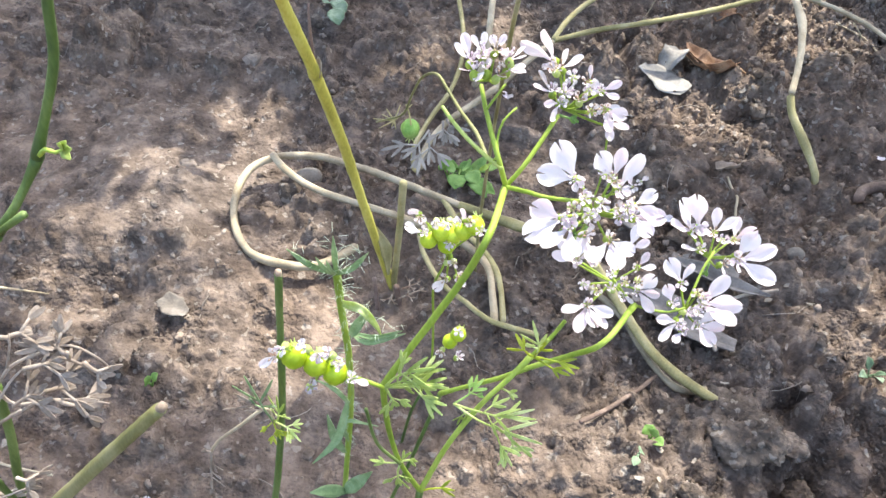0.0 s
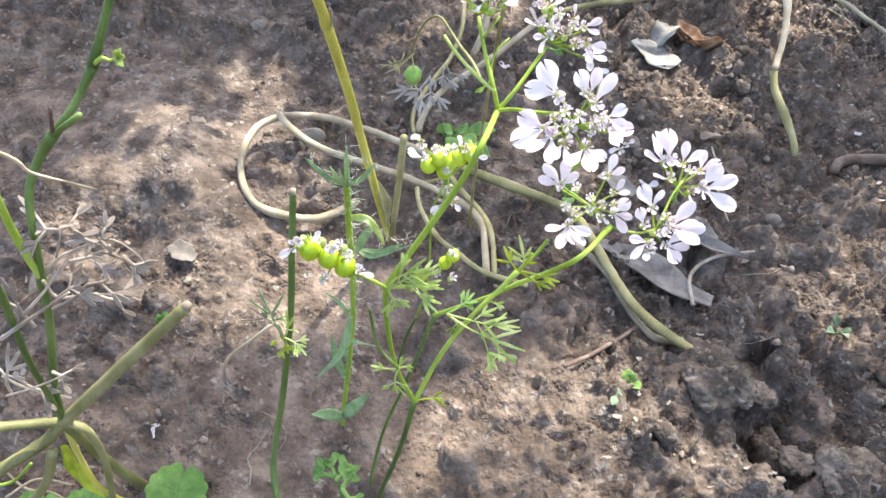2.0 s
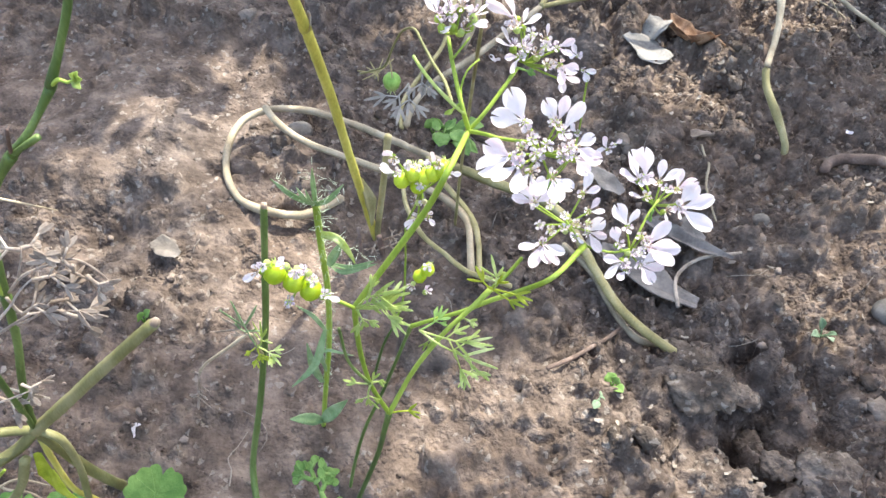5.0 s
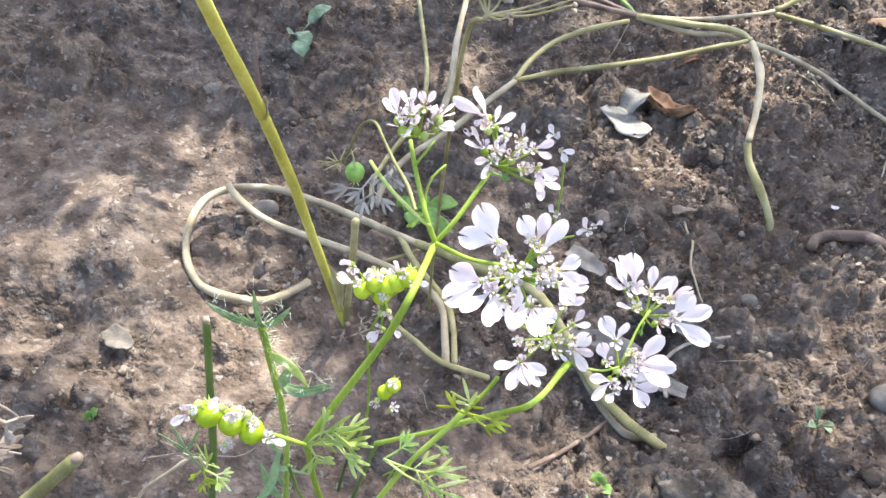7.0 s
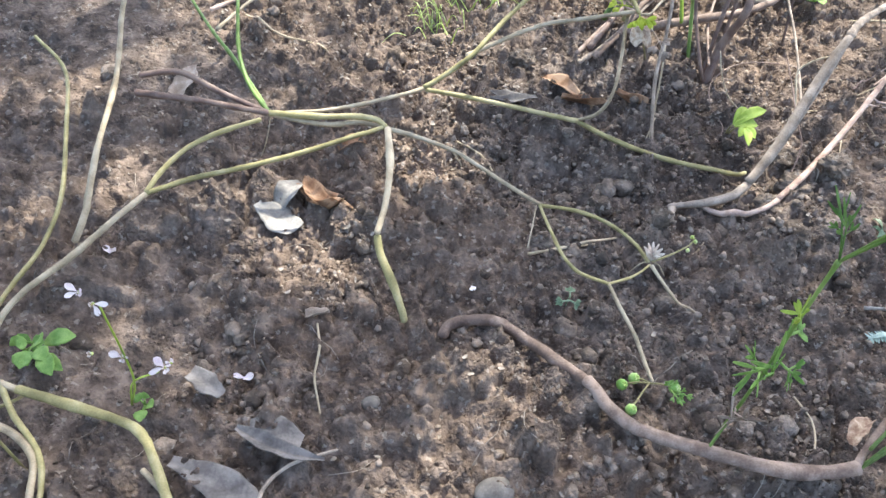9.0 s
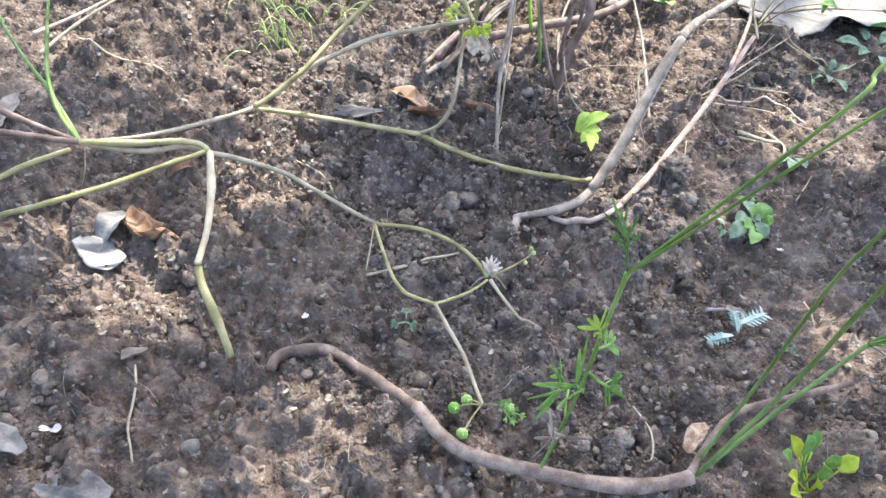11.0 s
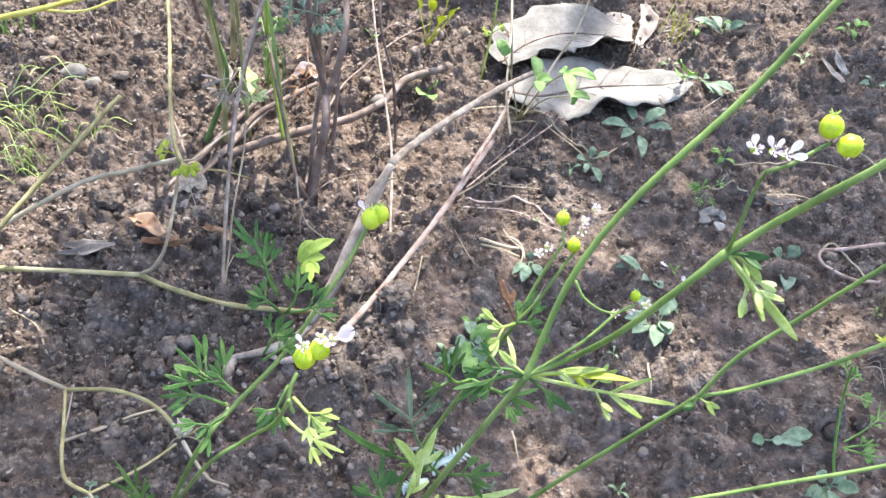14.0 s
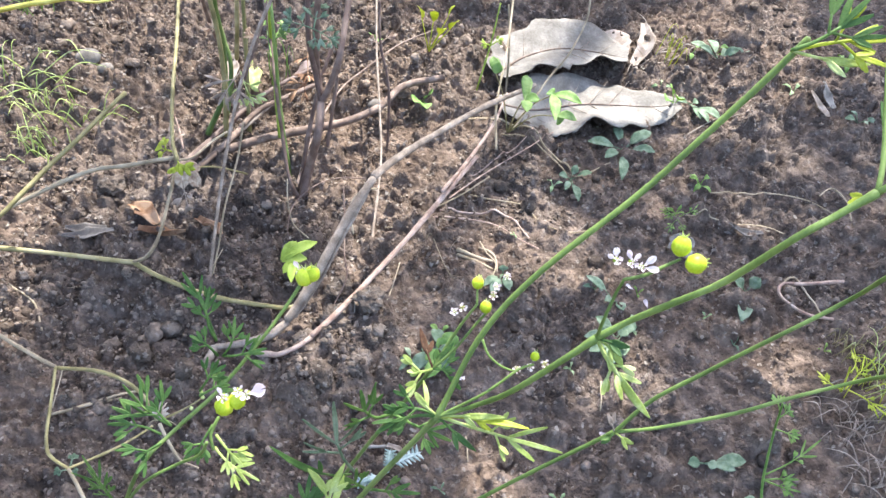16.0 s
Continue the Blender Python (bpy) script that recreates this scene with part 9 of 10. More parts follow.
def seedling(x, y, size, leaves, mat, label):
    """A tiny herb: limp leaves of uneven length round one foot, some of them bent down to the soil."""
    foot = land((x, y, 0))
    herb = thing("seedling", foot, label, "plant", "seedlings")
    turn = rng.uniform(0, 6.283)
    for k in range(leaves):
        g = turn + k * 6.283 / leaves + rng.normal(0, 0.35)
        l = size * rng.uniform(0.6, 1.1)
        way = np.array((math.cos(g), math.sin(g), 0))
        inner = foot + way * l * 0.35 + np.array((0, 0, l * rng.uniform(0.2, 0.5)))
        tip = foot + way * l
        tip[2] = max(float(height(tip[0], tip[1])) + 0.001, foot[2] + l * rng.uniform(-0.05, 0.55))
        part("leaf_stalk", tube([foot, inner], 0.0003, 0.00025, seg=5), mat, herb)
        w = l * rng.uniform(0.13, 0.22)
        part("leaf", ribbon([inner, inner * 0.5 + tip * 0.5 + np.array((0, 0, l * 0.10)), tip], [w * 0.35, w * 0.8, w, w * 0.95, w * 0.6, w * 0.15],
                            (rng.normal(0, 0.2), -0.3, 1), cup=rng.uniform(0.1, 0.5), across=2, twist=rng.normal(0, 0.4), rows=14, ragged=0.12), mat, herb)


seedling(0.5628, 0.3958, 0.0080, 6, LEAF, "tiny fresh green seedling on shaded soil")
seedling(0.4989, 0.3266, 0.0050, 3, LEAF, "tiny fresh green seedling on shaded soil")
seedling(0.4765, 0.3297, 0.0061, 2, BLUE_LEAF, "small grey-green seedling with limp oval leaves on soil")
seedling(0.4509, 0.2882, 0.0037, 3, HERB, "pale green seedling with small curled leaves on soil")
seedling(0.4883, 0.3051, 0.0066, 2, HERB, "pale green seedling with small curled leaves on soil")
seedling(0.3932, 0.3122, 0.0083, 3, LEAF, "tiny fresh green seedling on shaded soil")
seedling(0.4264, 0.2266, 0.0051, 4, HERB, "pale green seedling with small curled leaves on soil")
seedling(0.6287, 0.5200, 0.0154, 4, LEAF, "tiny fresh green seedling on shaded soil")
seedling(0.6039, 0.5087, 0.0113, 2, LEAF, "tiny fresh green seedling on shaded soil")
seedling(0.3793, 0.2402, 0.0040, 3, BLUE_LEAF, "small grey-green seedling with limp oval leaves on soil")
seedling(0.3781, 0.3001, 0.0081, 4, BLUE_LEAF, "small grey-green seedling with limp oval leaves on soil")
seedling(0.4454, 0.3711, 0.0038, 3, HERB, "pale green seedling with small curled leaves on soil")
seedling(0.5409, 0.3774, 0.0056, 4, LEAF, "tiny fresh green seedling on shaded soil")
seedling(0.5786, 0.2789, 0.0046, 3, LEAF, "tiny fresh green seedling on shaded soil")
seedling(0.5269, 0.3055, 0.0038, 3, HERB, "pale green seedling with small curled leaves on soil")
seedling(0.4783, 0.4079, 0.0055, 3, HERB, "pale green seedling with small curled leaves on soil")
seedling(0.6488, 0.5103, 0.0109, 4, BLUE_LEAF, "small grey-green seedling with limp oval leaves on soil")
seedling(0.7139, 0.4963, 0.0143, 5, LEAF, "tiny fresh green seedling on shaded soil")
seedling(0.6946, 0.4412, 0.0115, 4, BLUE_LEAF, "small grey-green seedling with limp oval leaves on soil")
seedling(0.6647, 0.4738, 0.0080, 3, HERB, "pale green seedling with small curled leaves on soil")
seedling(0.5353, 0.2893, 0.0040, 3, BLUE_LEAF, "small grey-green seedling with limp oval leaves on soil")
seedling(0.5744, 0.4862, 0.0074, 3, HERB, "pale green seedling with small curled leaves on soil")


twig("straw", [(0.4107, 0.3949, 0.002), (0.4443, 0.3851, 0.002), (0.4533, 0.3695, 0.002)], 0.0007, PINK_ROOT, "thin pinkish runner lying on grey soil")
twig("straw", [(0.4128, 0.3642, 0.002), (0.4287, 0.3535, 0.002)], 0.0011, TAN, "short pale stick on grey soil")
twig("straw", [(0.4249, 0.3654, 0.002), (0.4315, 0.3591, 0.002), (0.4297, 0.3471, 0.002)], 0.0006, TAN, "pale curled straw on grey soil")
twig("straw", [(0.4392, 0.4695, 0.002), (0.4610, 0.4621, 0.002), (0.4767, 0.4478, 0.002), (0.4921, 0.4171, 0.002)], 0.0008, TAN, "pale thin runner beside a dead leaf")
twig("straw", [(0.4094, 0.4009, 0.002), (0.4419, 0.4248, 0.002), (0.4789, 0.4489, 0.002)], 0.0004, PINK_ROOT, "thin reddish straw on lit soil")
twig("straw", [(0.5769, 0.3205, 0.002), (0.5864, 0.3239, 0.002), (0.5879, 0.3070, 0.002), (0.5885, 0.2973, 0.002)], 0.0006, TAN, "bent pale straw on dark soil")
twig("straw", [(0.4202, 0.3170, 0.002), (0.4335, 0.3292, 0.002)], 0.0004, TAN, "thin pale straw on soil")
twig("straw", [(0.3945, 0.2611, 0.002), (0.3928, 0.2493, 0.002)], 0.0004, TAN, "thin pale straw on soil")
twig("straw", [(0.4629, 0.2789, 0.002), (0.4573, 0.2641, 0.002)], 0.0005, TAN, "pale straw on soil")
twig("straw", [(0.3717, 0.3344, 0.002), (0.3815, 0.3561, 0.002)], 0.0004, TAN, "thin pale straw on lit soil")
twig("straw", [(0.5445, 0.3735, 0.002), (0.5649, 0.3657, 0.002), (0.5865, 0.3617, 0.002), (0.5973, 0.3538, 0.002)], 0.0004, TAN, "thin pale straw on shaded soil")
twig("straw", [(0.5741, 0.4405, 0.002), (0.5996, 0.4524, 0.002), (0.6220, 0.4506, 0.002)], 0.0005, CHAFF, "grey straw on shaded soil")
twig("straw", [(0.5828, 0.5200, 0.002), (0.6098, 0.5202, 0.002), (0.6282, 0.5039, 0.002)], 0.0007, DRY_LEAF, "dry straw beside a dead leaf")
twig("straw", [(0.5644, 0.5068, 0.002), (0.5909, 0.5115, 0.002), (0.6143, 0.5207, 0.002)], 0.0006, DRY_LEAF, "dry straw beside a dead leaf")
twig("straw", [(0.1990, 0.3706, 0.002), (0.2113, 0.3579, 0.002), (0.2166, 0.3412, 0.002)], 0.0005, TAN, "thin dry rootlet on dark soil")
twig("straw", [(0.2911, 0.2930, 0.002), (0.3014, 0.3029, 0.002)], 0.0004, TAN, "thin dry rootlet on dark soil")

fallen_leaf("dead_leaf", [(0.6838, 0.4736, 0.004), (0.6821, 0.4609, 0.004), (0.6812, 0.4522, 0.004)], [0.001, 0.0035, 0.002], GREY_LEAF, "small pale leaf scrap on shaded soil", cup=0.5)
fallen_leaf("dead_leaf", [(0.5650, 0.3630, 0.004), (0.5726, 0.3559, 0.004), (0.5820, 0.3546, 0.004)], [0.0008, 0.003, 0.001], ROT_LEAF, "narrow grey-green dead leaf on soil", cup=0.5)
fallen_leaf("dead_leaf", [(0.5285, 0.3564, 0.004), (0.5353, 0.3574, 0.004), (0.5390, 0.3523, 0.004)], [0.002, 0.003, 0.001], GREY_LEAF, "crumpled pale leaf scrap on soil", cup=0.5)
fallen_leaf("dead_leaf", [(0.3060, 0.5442, 0.004), (0.3069, 0.5290, 0.004), (0.3045, 0.5162, 0.004)], [0.002, 0.005, 0.002], DRY_LEAF, "pale dry leaf among brown stems", cup=0.5)
fallen_leaf("dead_leaf", [(0.3169, 0.5359, 0.004), (0.3192, 0.5206, 0.004), (0.3191, 0.5075, 0.004)], [0.002, 0.006, 0.002], PALE_LEAF, "pale yellowing leaf among brown stems", cup=0.5)
fallen_leaf("dead_leaf", [(0.3448, 0.5181, 0.004), (0.3539, 0.5221, 0.004), (0.3587, 0.5163, 0.004)], [0.002, 0.006, 0.002], PINK_ROOT, "pinkish dry leaf among brown stems", cup=0.5)
fallen_leaf("dead_leaf", [(0.5457, 0.5276, 0.004), (0.5591, 0.5353, 0.004), (0.5581, 0.5148, 0.004)], [0.006, 0.012, 0.004], DRY_LEAF, "pinkish curled leaf over a dead leaf", cup=0.5)
fallen_leaf("dead_leaf", [(0.2215, 0.4022, 0.004), (0.2303, 0.4020, 0.004), (0.2405, 0.4034, 0.004)], [0.001, 0.005, 0.001], ROT_LEAF, "narrow dark dead leaf on soil", cup=0.5)
fallen_leaf("dead_leaf", [(0.2511, 0.4188, 0.004), (0.2581, 0.4119, 0.004), (0.2651, 0.4008, 0.004)], [0.002, 0.006, 0.002], BROWN_LEAF, "crumpled brown leaf on dark soil", cup=0.5)


def upright_stem(pts, r, mat, label):
    plant = thing("upright_stem", land(pts[0], -0.001), label, "plant stem", "upright stems")
    part("stem", tube([tuple(plant.location)] + list(pts[1:]), r, r * 0.75, seg=8, knots=((0.35, 0.3), (0.7, 0.3))), mat, plant)
    at = np.array(pts[-2])
    for k in range(2):
        g = rng.uniform(0, 6.283)
        tip = at + np.array((math.cos(g), math.sin(g), 0.5)) * rng.uniform(0.006, 0.011)
        part("leaf", cut_leaf(at, tip, VIEW, 0.004, 0.0006), mat if mat in (STALK, GREEN) else BROWNISH, plant)


upright_stem([(0.3342, 0.436, 0.0), (0.3321, 0.448, 0.0326), (0.332, 0.46, 0.071), (0.3321, 0.472, 0.0883)], 0.0010, STALK, "upright green stem among reddish brushwood")
upright_stem([(0.2995, 0.4725, 0.0), (0.3078, 0.4845, 0.0355), (0.3049, 0.4965, 0.0523), (0.302, 0.5085, 0.0718)], 0.0013, DEEP, "upright dark green stem among brushwood")
upright_stem([(0.2994, 0.4484, 0.0), (0.3114, 0.4604, 0.0374), (0.324, 0.4724, 0.0645), (0.3318, 0.4844, 0.0817)], 0.0009, PURPLE, "thin reddish upright stem among brushwood")
upright_stem([(0.3903, 0.4475, 0.0), (0.3918, 0.4595, 0.0369), (0.3886, 0.4715, 0.0572), (0.3897, 0.4835, 0.0762)], 0.0008, PURPLE, "thin reddish upright stem among brushwood")
upright_stem([(0.356, 0.4487, 0.0), (0.3641, 0.4607, 0.0469), (0.3726, 0.4727, 0.0838)], 0.0010, PURPLE, "thin reddish upright stem among brushwood")
upright_stem([(0.4555, 0.4996, 0.0), (0.4644, 0.5116, 0.0237), (0.4712, 0.5236, 0.0461)], 0.0006, GREEN, "thin bright green stem beside a dead leaf")
upright_stem([(0.4723, 0.4901, 0.0), (0.4736, 0.5021, 0.0284), (0.4731, 0.5141, 0.051)], 0.0006, TAN, "thin dry upright stem beside a dead leaf")
upright_stem([(0.3136, 0.4755, 0.0), (0.3164, 0.4875, 0.0358), (0.3184, 0.4995, 0.0749)], 0.0012, OLIVE, "upright olive stem among brushwood")
upright_stem([(0.3383, 0.4246, 0.0), (0.3455, 0.4366, 0.0283), (0.3547, 0.4486, 0.0561), (0.3647, 0.4606, 0.073)], 0.0012, PURPLE, "thin reddish upright stem among brushwood")
twig("dry_runner", [(0.2778, 0.4351, 0.010), (0.2979, 0.4640, 0.010), (0.3261, 0.4965, 0.010), (0.3542, 0.5173, 0.010)], 0.0018, PURPLE, "reddish brown stem lying among brushwood")
twig("dry_runner", [(0.2690, 0.4284, 0.010), (0.2875, 0.4520, 0.010), (0.3144, 0.4830, 0.010)], 0.0013, ROOT, "reddish brown stem lying among brushwood")


# ---- an unseen shrub, added overhead to dapple the bed with shade ----
# sunlit places: the added shrub's leaves are left out above these
LIT = []
LIT += [([(-0.0534, 0.2973, 0.0000), (-0.0632, 0.2713, 0.0000), (-0.0422, 0.2664, -0.0000)], 0.019), ([(-0.0838, 0.2515, -0.0000), (-0.0597, 0.2331, 0.0000), (-0.0892, 0.2231, 0.0000)], 0.018), ([(-0.0461, 0.2033, 0.0000), (-0.0876, 0.1960, -0.0000), (-0.0335, 0.2347, -0.0000), (-0.0658, 0.1928, 0.0000), (-0.0446, 0.1830, 0.0000), (-0.0165, 0.1784, 0.0000), (-0.0132, 0.2007, 0.0000)], 0.020)]
LIT += [([(0.0511, 0.1424, 0.0000), (0.0580, 0.1500, 0.0000)], 0.015), ([(0.1623, 0.1947, -0.0000), (0.1674, 0.1773, 0.0000), (0.1413, 0.2961, 0.0000), (0.1337, 0.3100, 0.0000)], 0.011), ([(0.0275, 0.1264, 0.0000), (0.0070, 0.1820, 0.0000)], 0.012)]
LIT += [([(0.2032, 0.2242, 0.0000), (0.1932, 0.2154, 0.0000), (0.2153, 0.2311, 0.0000)], 0.020), ([(0.1284, 0.2934, 0.0000), (0.1444, 0.2996, 0.0000), (0.1491, 0.2797, -0.0000)], 0.012), ([(0.1775, 0.3603, 0.0000), (0.1905, 0.3780, 0.0000), (0.1983, 0.3431, 0.0000), (0.1700, 0.3364, 0.0000)], 0.014)]
LIT += [([(0.2097, 0.4287, 0.0000), (0.2343, 0.4461, 0.0000), (0.1922, 0.4119, 0.0000), (0.2592, 0.4542, 0.0000)], 0.022), ([(0.1071, 0.5019, 0.0000), (0.0885, 0.5152, 0.0000), (0.1299, 0.5116, 0.0000)], 0.022), ([(0.3763, 0.3687, 0.0000), (0.4105, 0.4073, 0.0000), (0.4357, 0.4424, 0.0000), (0.3367, 0.3146, -0.0000), (0.3665, 0.3368, 0.0000)], 0.024)]
LIT += [([(0.0685, 0.4942, 0.0000), (0.1513, 0.4921, 0.0000), (0.1301, 0.4517, 0.0000), (0.0990, 0.3392, 0.0000), (0.1119, 0.3187, 0.0000)], 0.017), ([(0.1690, 0.4926, 0.0000), (0.1916, 0.5296, 0.0000), (0.1695, 0.4403, 0.0000)], 0.026)]
LIT += [([(0.3336, 0.4414, 0.0000), (0.3444, 0.4245, 0.0000), (0.3136, 0.4488, 0.0000)], 0.020)]
LIT += [([(0.1980, 0.5580, 0.0000), (0.2363, 0.4955, 0.0000), (0.2562, 0.4575, 0.0000), (0.2261, 0.5817, 0.0000), (0.2836, 0.5270, 0.0000)], 0.036), ([(0.3265, 0.5287, -0.0000), (0.3514, 0.5600, 0.0000), (0.3768, 0.5416, 0.0000), (0.3811, 0.4934, 0.0000)], 0.040), ([(0.4092, 0.4450, 0.0000), (0.4391, 0.4801, 0.0000), (0.4067, 0.4125, 0.0000), (0.4628, 0.5223, 0.0000)], 0.036)]
LIT += [([(0.3716, 0.3675, 0.0000), (0.3552, 0.3428, 0.0000), (0.3474, 0.3186, 0.0000), (0.3484, 0.3003, 0.0000)], 0.018), ([(0.5042, 0.4823, 0.0000), (0.5381, 0.4746, 0.0000), (0.5394, 0.5315, 0.0000), (0.4985, 0.5272, 0.0000), (0.4835, 0.4755, 0.0000), (0.5654, 0.4684, 0.0000), (0.4430, 0.4084, 0.0000), (0.4530, 0.3672, 0.0000), (0.6961, 0.5110, 0.0000), (0.6166, 0.4627, 0.0000)], 0.030), ([(0.4758, 0.2862, 0.0000), (0.4620, 0.2744, 0.0000), (0.4902, 0.2764, 0.0000)], 0.015)]
LIT += [([(0.6771, 0.5448, 0.0000), (0.6078, 0.5376, 0.0000)], 0.03), ([(0.5503, 0.2675, 0.0000), (0.5732, 0.2748, 0.0000)], 0.012), ([(0.1861, 0.6512, 0.0000), (0.2784, 0.6168, 0.0000), (0.3521, 0.6152, 0.0000)], 0.05)]
LIT += [([(0.1303, 0.1282, 0), (0.1198, 0.1308, 0)], 0.017), ([(0.1806, 0.2050, 0), (0.1851, 0.1909, 0)], 0.012), ([(0.2015, 0.4950, 0), (0.2333, 0.4981, 0), (0.2563, 0.4636, 0), (0.2197, 0.4625, 0), (0.2582, 0.5364, 0), (0.2857, 0.5135, 0)], 0.024), ([(0.4123, 0.5413, 0), (0.4224, 0.4466, 0), (0.3724, 0.4525, 0), (0.4747, 0.5489, 0)], 0.020)]
LIT += [([(-0.0520, 0.3093, 0), (-0.0527, 0.2961, 0), (-0.0407, 0.2881, 0)], 0.015)]
LIT += [([(0.1906, 0.2305, 0), (0.2007, 0.2183, 0), (0.2129, 0.2270, 0), (0.1988, 0.2381, 0), (0.2147, 0.2120, 0)], 0.016)]
LIT += [([(0.1879, 0.5591, 0), (0.2247, 0.5226, 0), (0.2603, 0.5432, 0), (0.2816, 0.4991, 0), (0.2118, 0.6108, 0), (0.2757, 0.5972, 0)], 0.034)]
LIT += [([(0.0917, 0.1587, 0), (0.0835, 0.1476, 0), (0.1019, 0.1476, 0)], 0.012)]
# plants that stand in the sun, as the places on the ground behind which their shade falls
for high in [(0.0315, 0.1080, 0.1087), (0.0482, 0.1080, 0.1510), (0.0542, 0.1080, 0.1160), (0.0678, 0.1080, 0.1272), (0.0188, 0.1080, 0.1181), (0.0414, 0.1080, 0.1400), (0.0774, 0.1080, 0.1282), (0.0776, 0.1080, 0.1411), (0.0589, 0.1080, 0.1478), (-0.0249, 0.1080, 0.0990), (-0.0155, 0.1080, 0.1136), (-0.0108, 0.1080, 0.0939)] + [(0.0570, 0.1268, 0.1514), (0.0449, 0.1294, 0.1538)]:
    q = np.array(high) - np.array(SUN_WAY) * (high[2] / SUN_WAY.z)
    LIT.append(([tuple(q)], 0.030))
for high in ((0.358, 0.194, 0.175), (0.346, 0.177, 0.146), (0.302, 0.166, 0.184), (0.388, 0.17, 0.212), (0.373, 0.166, 0.189), (0.41, 0.192, 0.094), (0.42, 0.2, 0.2)):
    q = np.array(high) - np.array(SUN_WAY) * (high[2] / SUN_WAY.z)
    LIT.append(([tuple(q)], 0.019))
for high in ((0.0093, 0.1810, 0.1104), (0.0088, 0.170, 0.132), (0.0084, 0.1587, 0.1525), (0.0113, 0.192, 0.08), (0.0133, 0.201, 0.049)):
    q = np.array(high) - np.array(SUN_WAY) * (high[2] / SUN_WAY.z)
    LIT.append(([tuple(q)], 0.008))


def sunny(x, y):
    s = np.zeros(np.shape(x))
    for places, r in LIT:
        for p in places:
            s = np.maximum(s, np.exp(-(np.hypot(x - p[0], (y - p[1]) * 0.9) / r) ** 4))
    return s


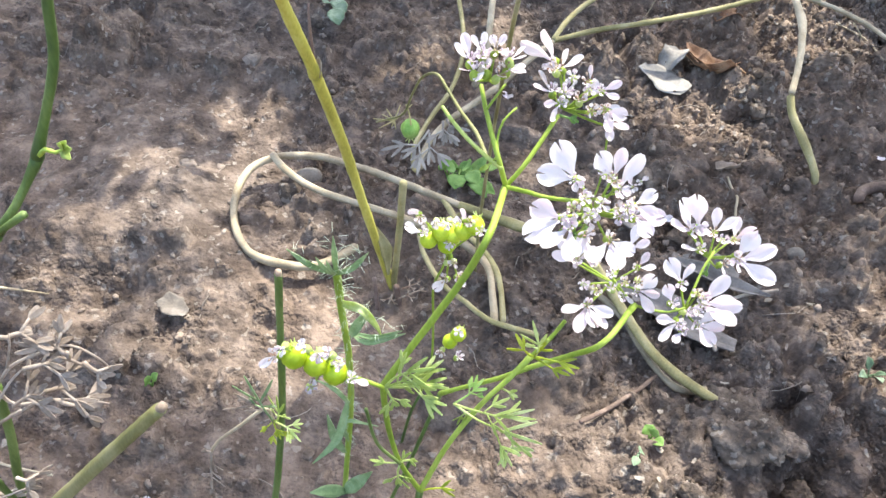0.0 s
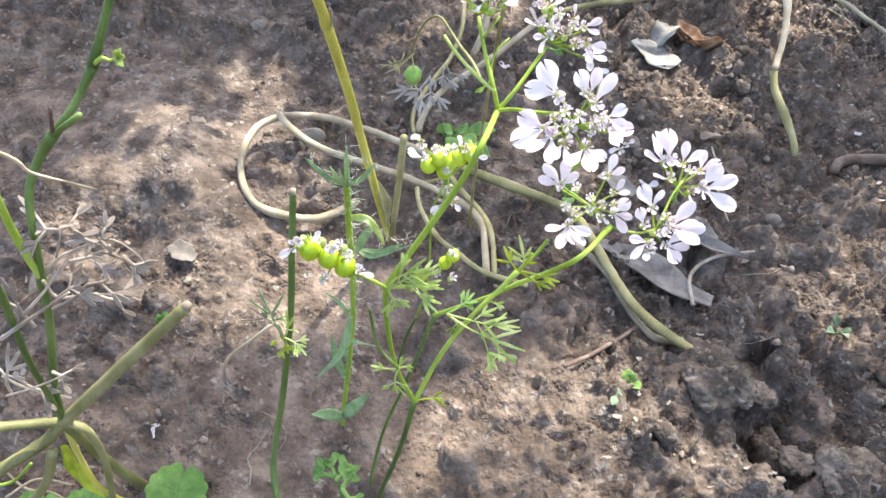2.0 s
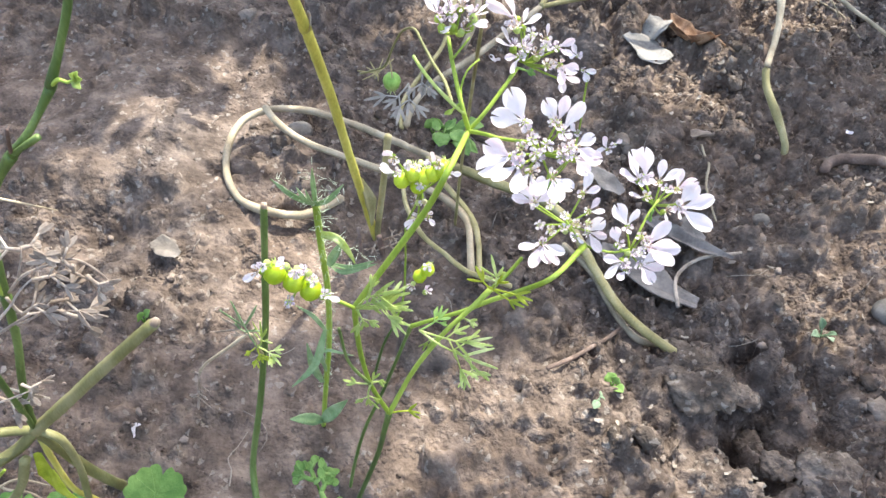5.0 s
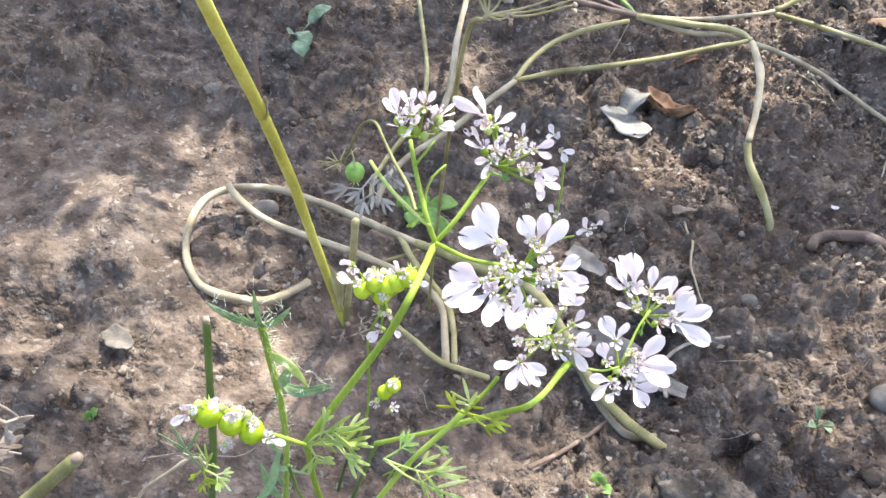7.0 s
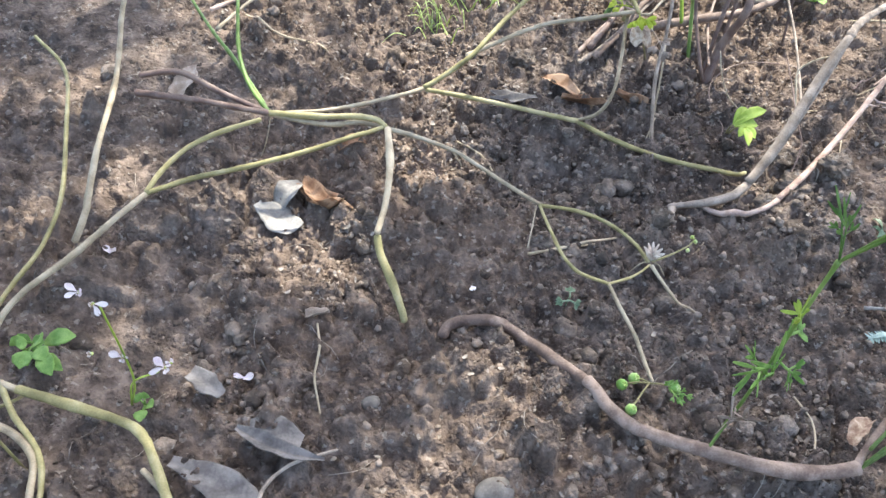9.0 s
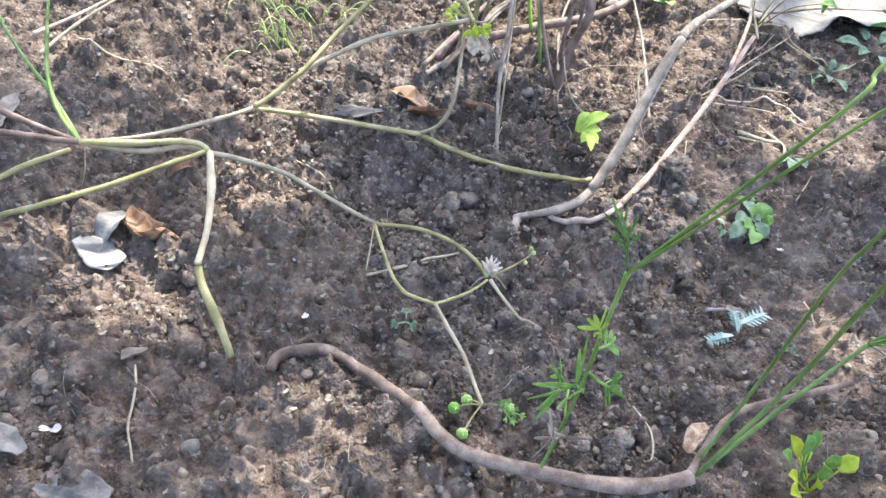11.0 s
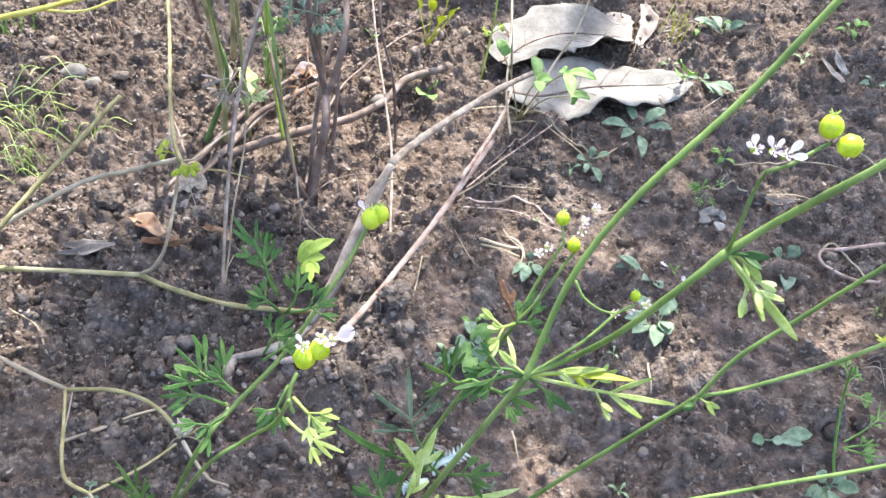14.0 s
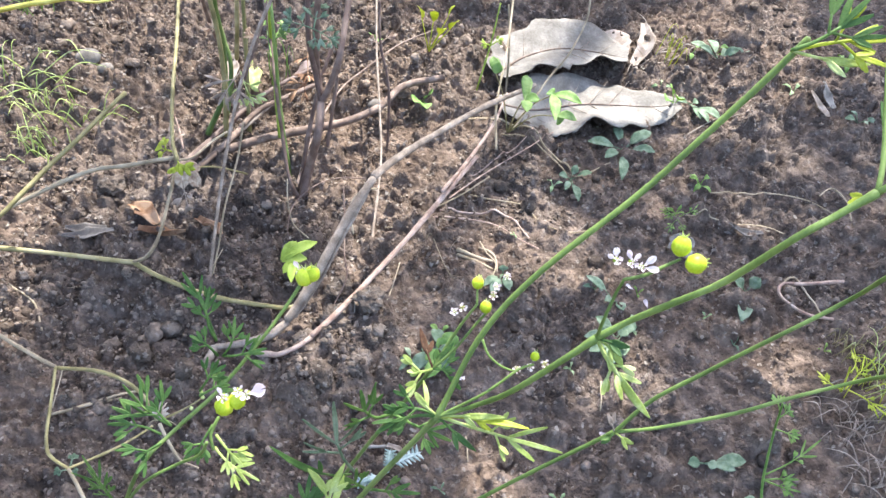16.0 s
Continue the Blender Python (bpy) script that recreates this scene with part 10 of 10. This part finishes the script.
def shrub():
    base = np.array((1.75, 2.10, float(height(1.75, 2.10))))
    tree = thing("unseen_shade_shrub", base, "unseen leafy shrub with a crooked trunk, added to dapple the bed with shade", "shrub")
    crown = np.array((1.35, 1.75, 1.25))
    part("trunk", tube([base - np.array((0, 0, 0.02)), (1.78, 2.02, 0.45), (1.55, 1.9, 0.9), tuple(crown)], 0.040, 0.018, seg=12, step=0.03), BARK, tree)
    tips = []
    for k in range(9):
        end = np.array((-0.05 + 0.15 * k, 0.62 + 0.25 * math.sin(k * 2.1), 1.12 + 0.06 * math.cos(k * 1.7)))
        mid = crown * 0.45 + end * 0.55 + np.array((0, 0, 0.10))
        part("branch", tube([tuple(crown), tuple(mid), tuple(end)], 0.006, 0.0015, seg=8, step=0.03), BARK, tree)
        tips.append(glide([crown, mid, end], 0.03))
    wood = np.vstack(tips)
    verts, faces, twigs = [], [], []
    n = 9000
    # an unseen bough added to droop low and darken the bed's far side
    low = np.array((-0.06, 0.47, 0.27))
    part("branch", tube([tuple(crown), (0.75, 1.35, 1.05), (0.25, 0.85, 0.70), tuple(low)], 0.006, 0.0012, seg=8, step=0.03), BARK, tree)
    hanging = [low + rng.normal(0, 1, 3) * (0.055, 0.035, 0.035) for _ in range(260)]
    gx, gy = rng.uniform(-0.75, 1.40, n), rng.uniform(-0.25, 1.15, n)
    inside = np.hypot((gx - 0.32) / 0.92, (gy - 0.47) / 0.60) + 0.22 * lattice(gx, gy, 0.16, 91) < 0.92
    gx, gy = gx[inside], gy[inside]
    # thicker clumps of leaves, added unseen to deepen the shade at these spots
    for cx, cy in ((0.1570, 0.1560), (0.1720, 0.1500), (0.1650, 0.1680), (-0.0720, 0.1394), (-0.0383, 0.1309), (-0.0502, 0.1156), (-0.1503, 0.3433), (-0.1124, 0.3213), (-0.1350, 0.2901), (-0.0950, 0.3471), (-0.0584, 0.1502), (-0.0411, 0.1720), (-0.0726, 0.1792), (-0.1235, 0.3151), (-0.1034, 0.3374), (-0.0660, 0.1632), (-0.0336, 0.1389), (-0.1231, 0.2746), (0.25, 0.30), (0.20, 0.28), (0.0, 0.15), (-0.05, 0.14), (-0.12, 0.31), (0.27, 0.27)):
        gx, gy = np.append(gx, rng.normal(cx, 0.028, 110)), np.append(gy, rng.normal(cy, 0.028, 110))
    # more unseen leaves to even out the shade over the right side
    gx, gy = np.append(gx, rng.uniform(0.42, 0.66, 240)), np.append(gy, rng.uniform(0.15, 0.33, 240))
    light = sunny(gx, gy)
    places = []
    for x, y, lit in zip(gx, gy, light):
        if lit > rng.uniform(0.10, 0.45):
            continue
        high = 0.92 + 0.30 * rng.random() + 0.12 * float(lattice(x, y, 0.25, 92)) + 0.10 * (1 - math.hypot(x - 0.32, y - 0.47))
        g = rng.uniform(0, 6.283)
        near = float(sunny(x + 0.018 * math.cos(g), y + 0.018 * math.sin(g))) + float(sunny(x - 0.018 * math.cos(g), y - 0.018 * math.sin(g)))
        places.append((np.array((x, y, 0)) + np.array(SUN_WAY) * (high / SUN_WAY.z), g, rng.uniform(0.021, 0.032) * (0.45 if near > 0.3 else 1.0)))
    places += [(p, rng.uniform(0, 6.283), rng.uniform(0.010, 0.017)) for p in hanging if p[1] > 0.38 and p[2] > 0.17]
    for at, g, l in places:
        u = np.array((math.cos(g), math.sin(g), rng.normal(0, 0.25)))
        v = np.cross((0, 0, 1), u) + np.array((0, 0, rng.normal(0, 0.3)))
        k = len(verts)
        for a, b, c in ((-1, 0, 0), (-0.45, 0.36, 0.05), (0.25, 0.36, 0.05), (1, 0, -0.1), (0.25, -0.36, 0.05), (-0.45, -0.36, 0.05), (0, 0, -0.03)):
            verts.append(at + u * l * a + v * l * b + np.array((0, 0, l * c)))
        faces += [(k + i, k + (i + 1) % 6, k + 6) for i in range(6)]
        if rng.random() < 0.06:
            stem_to = wood[np.argmin(np.linalg.norm(wood - at, axis=1))]
            twigs.append(tube([stem_to, stem_to * 0.5 + at * 0.5 + np.array((0, 0, 0.02)), at], 0.0011, 0.0006, seg=4, step=0.04))
    foliage = part("foliage", (verts, faces), CANOPY, tree)
    tagged(foliage, kind="stuff")
    tagged(part("twig_mass", joined(*twigs), BARK, tree), kind="stuff")


CANOPY = material("canopy_leaf", (0.05, 0.09, 0.02), (0.08, 0.14, 0.035), (0.12, 0.19, 0.05), scale=60, fine=600, rough=0.5, through_=0.2)
shrub()
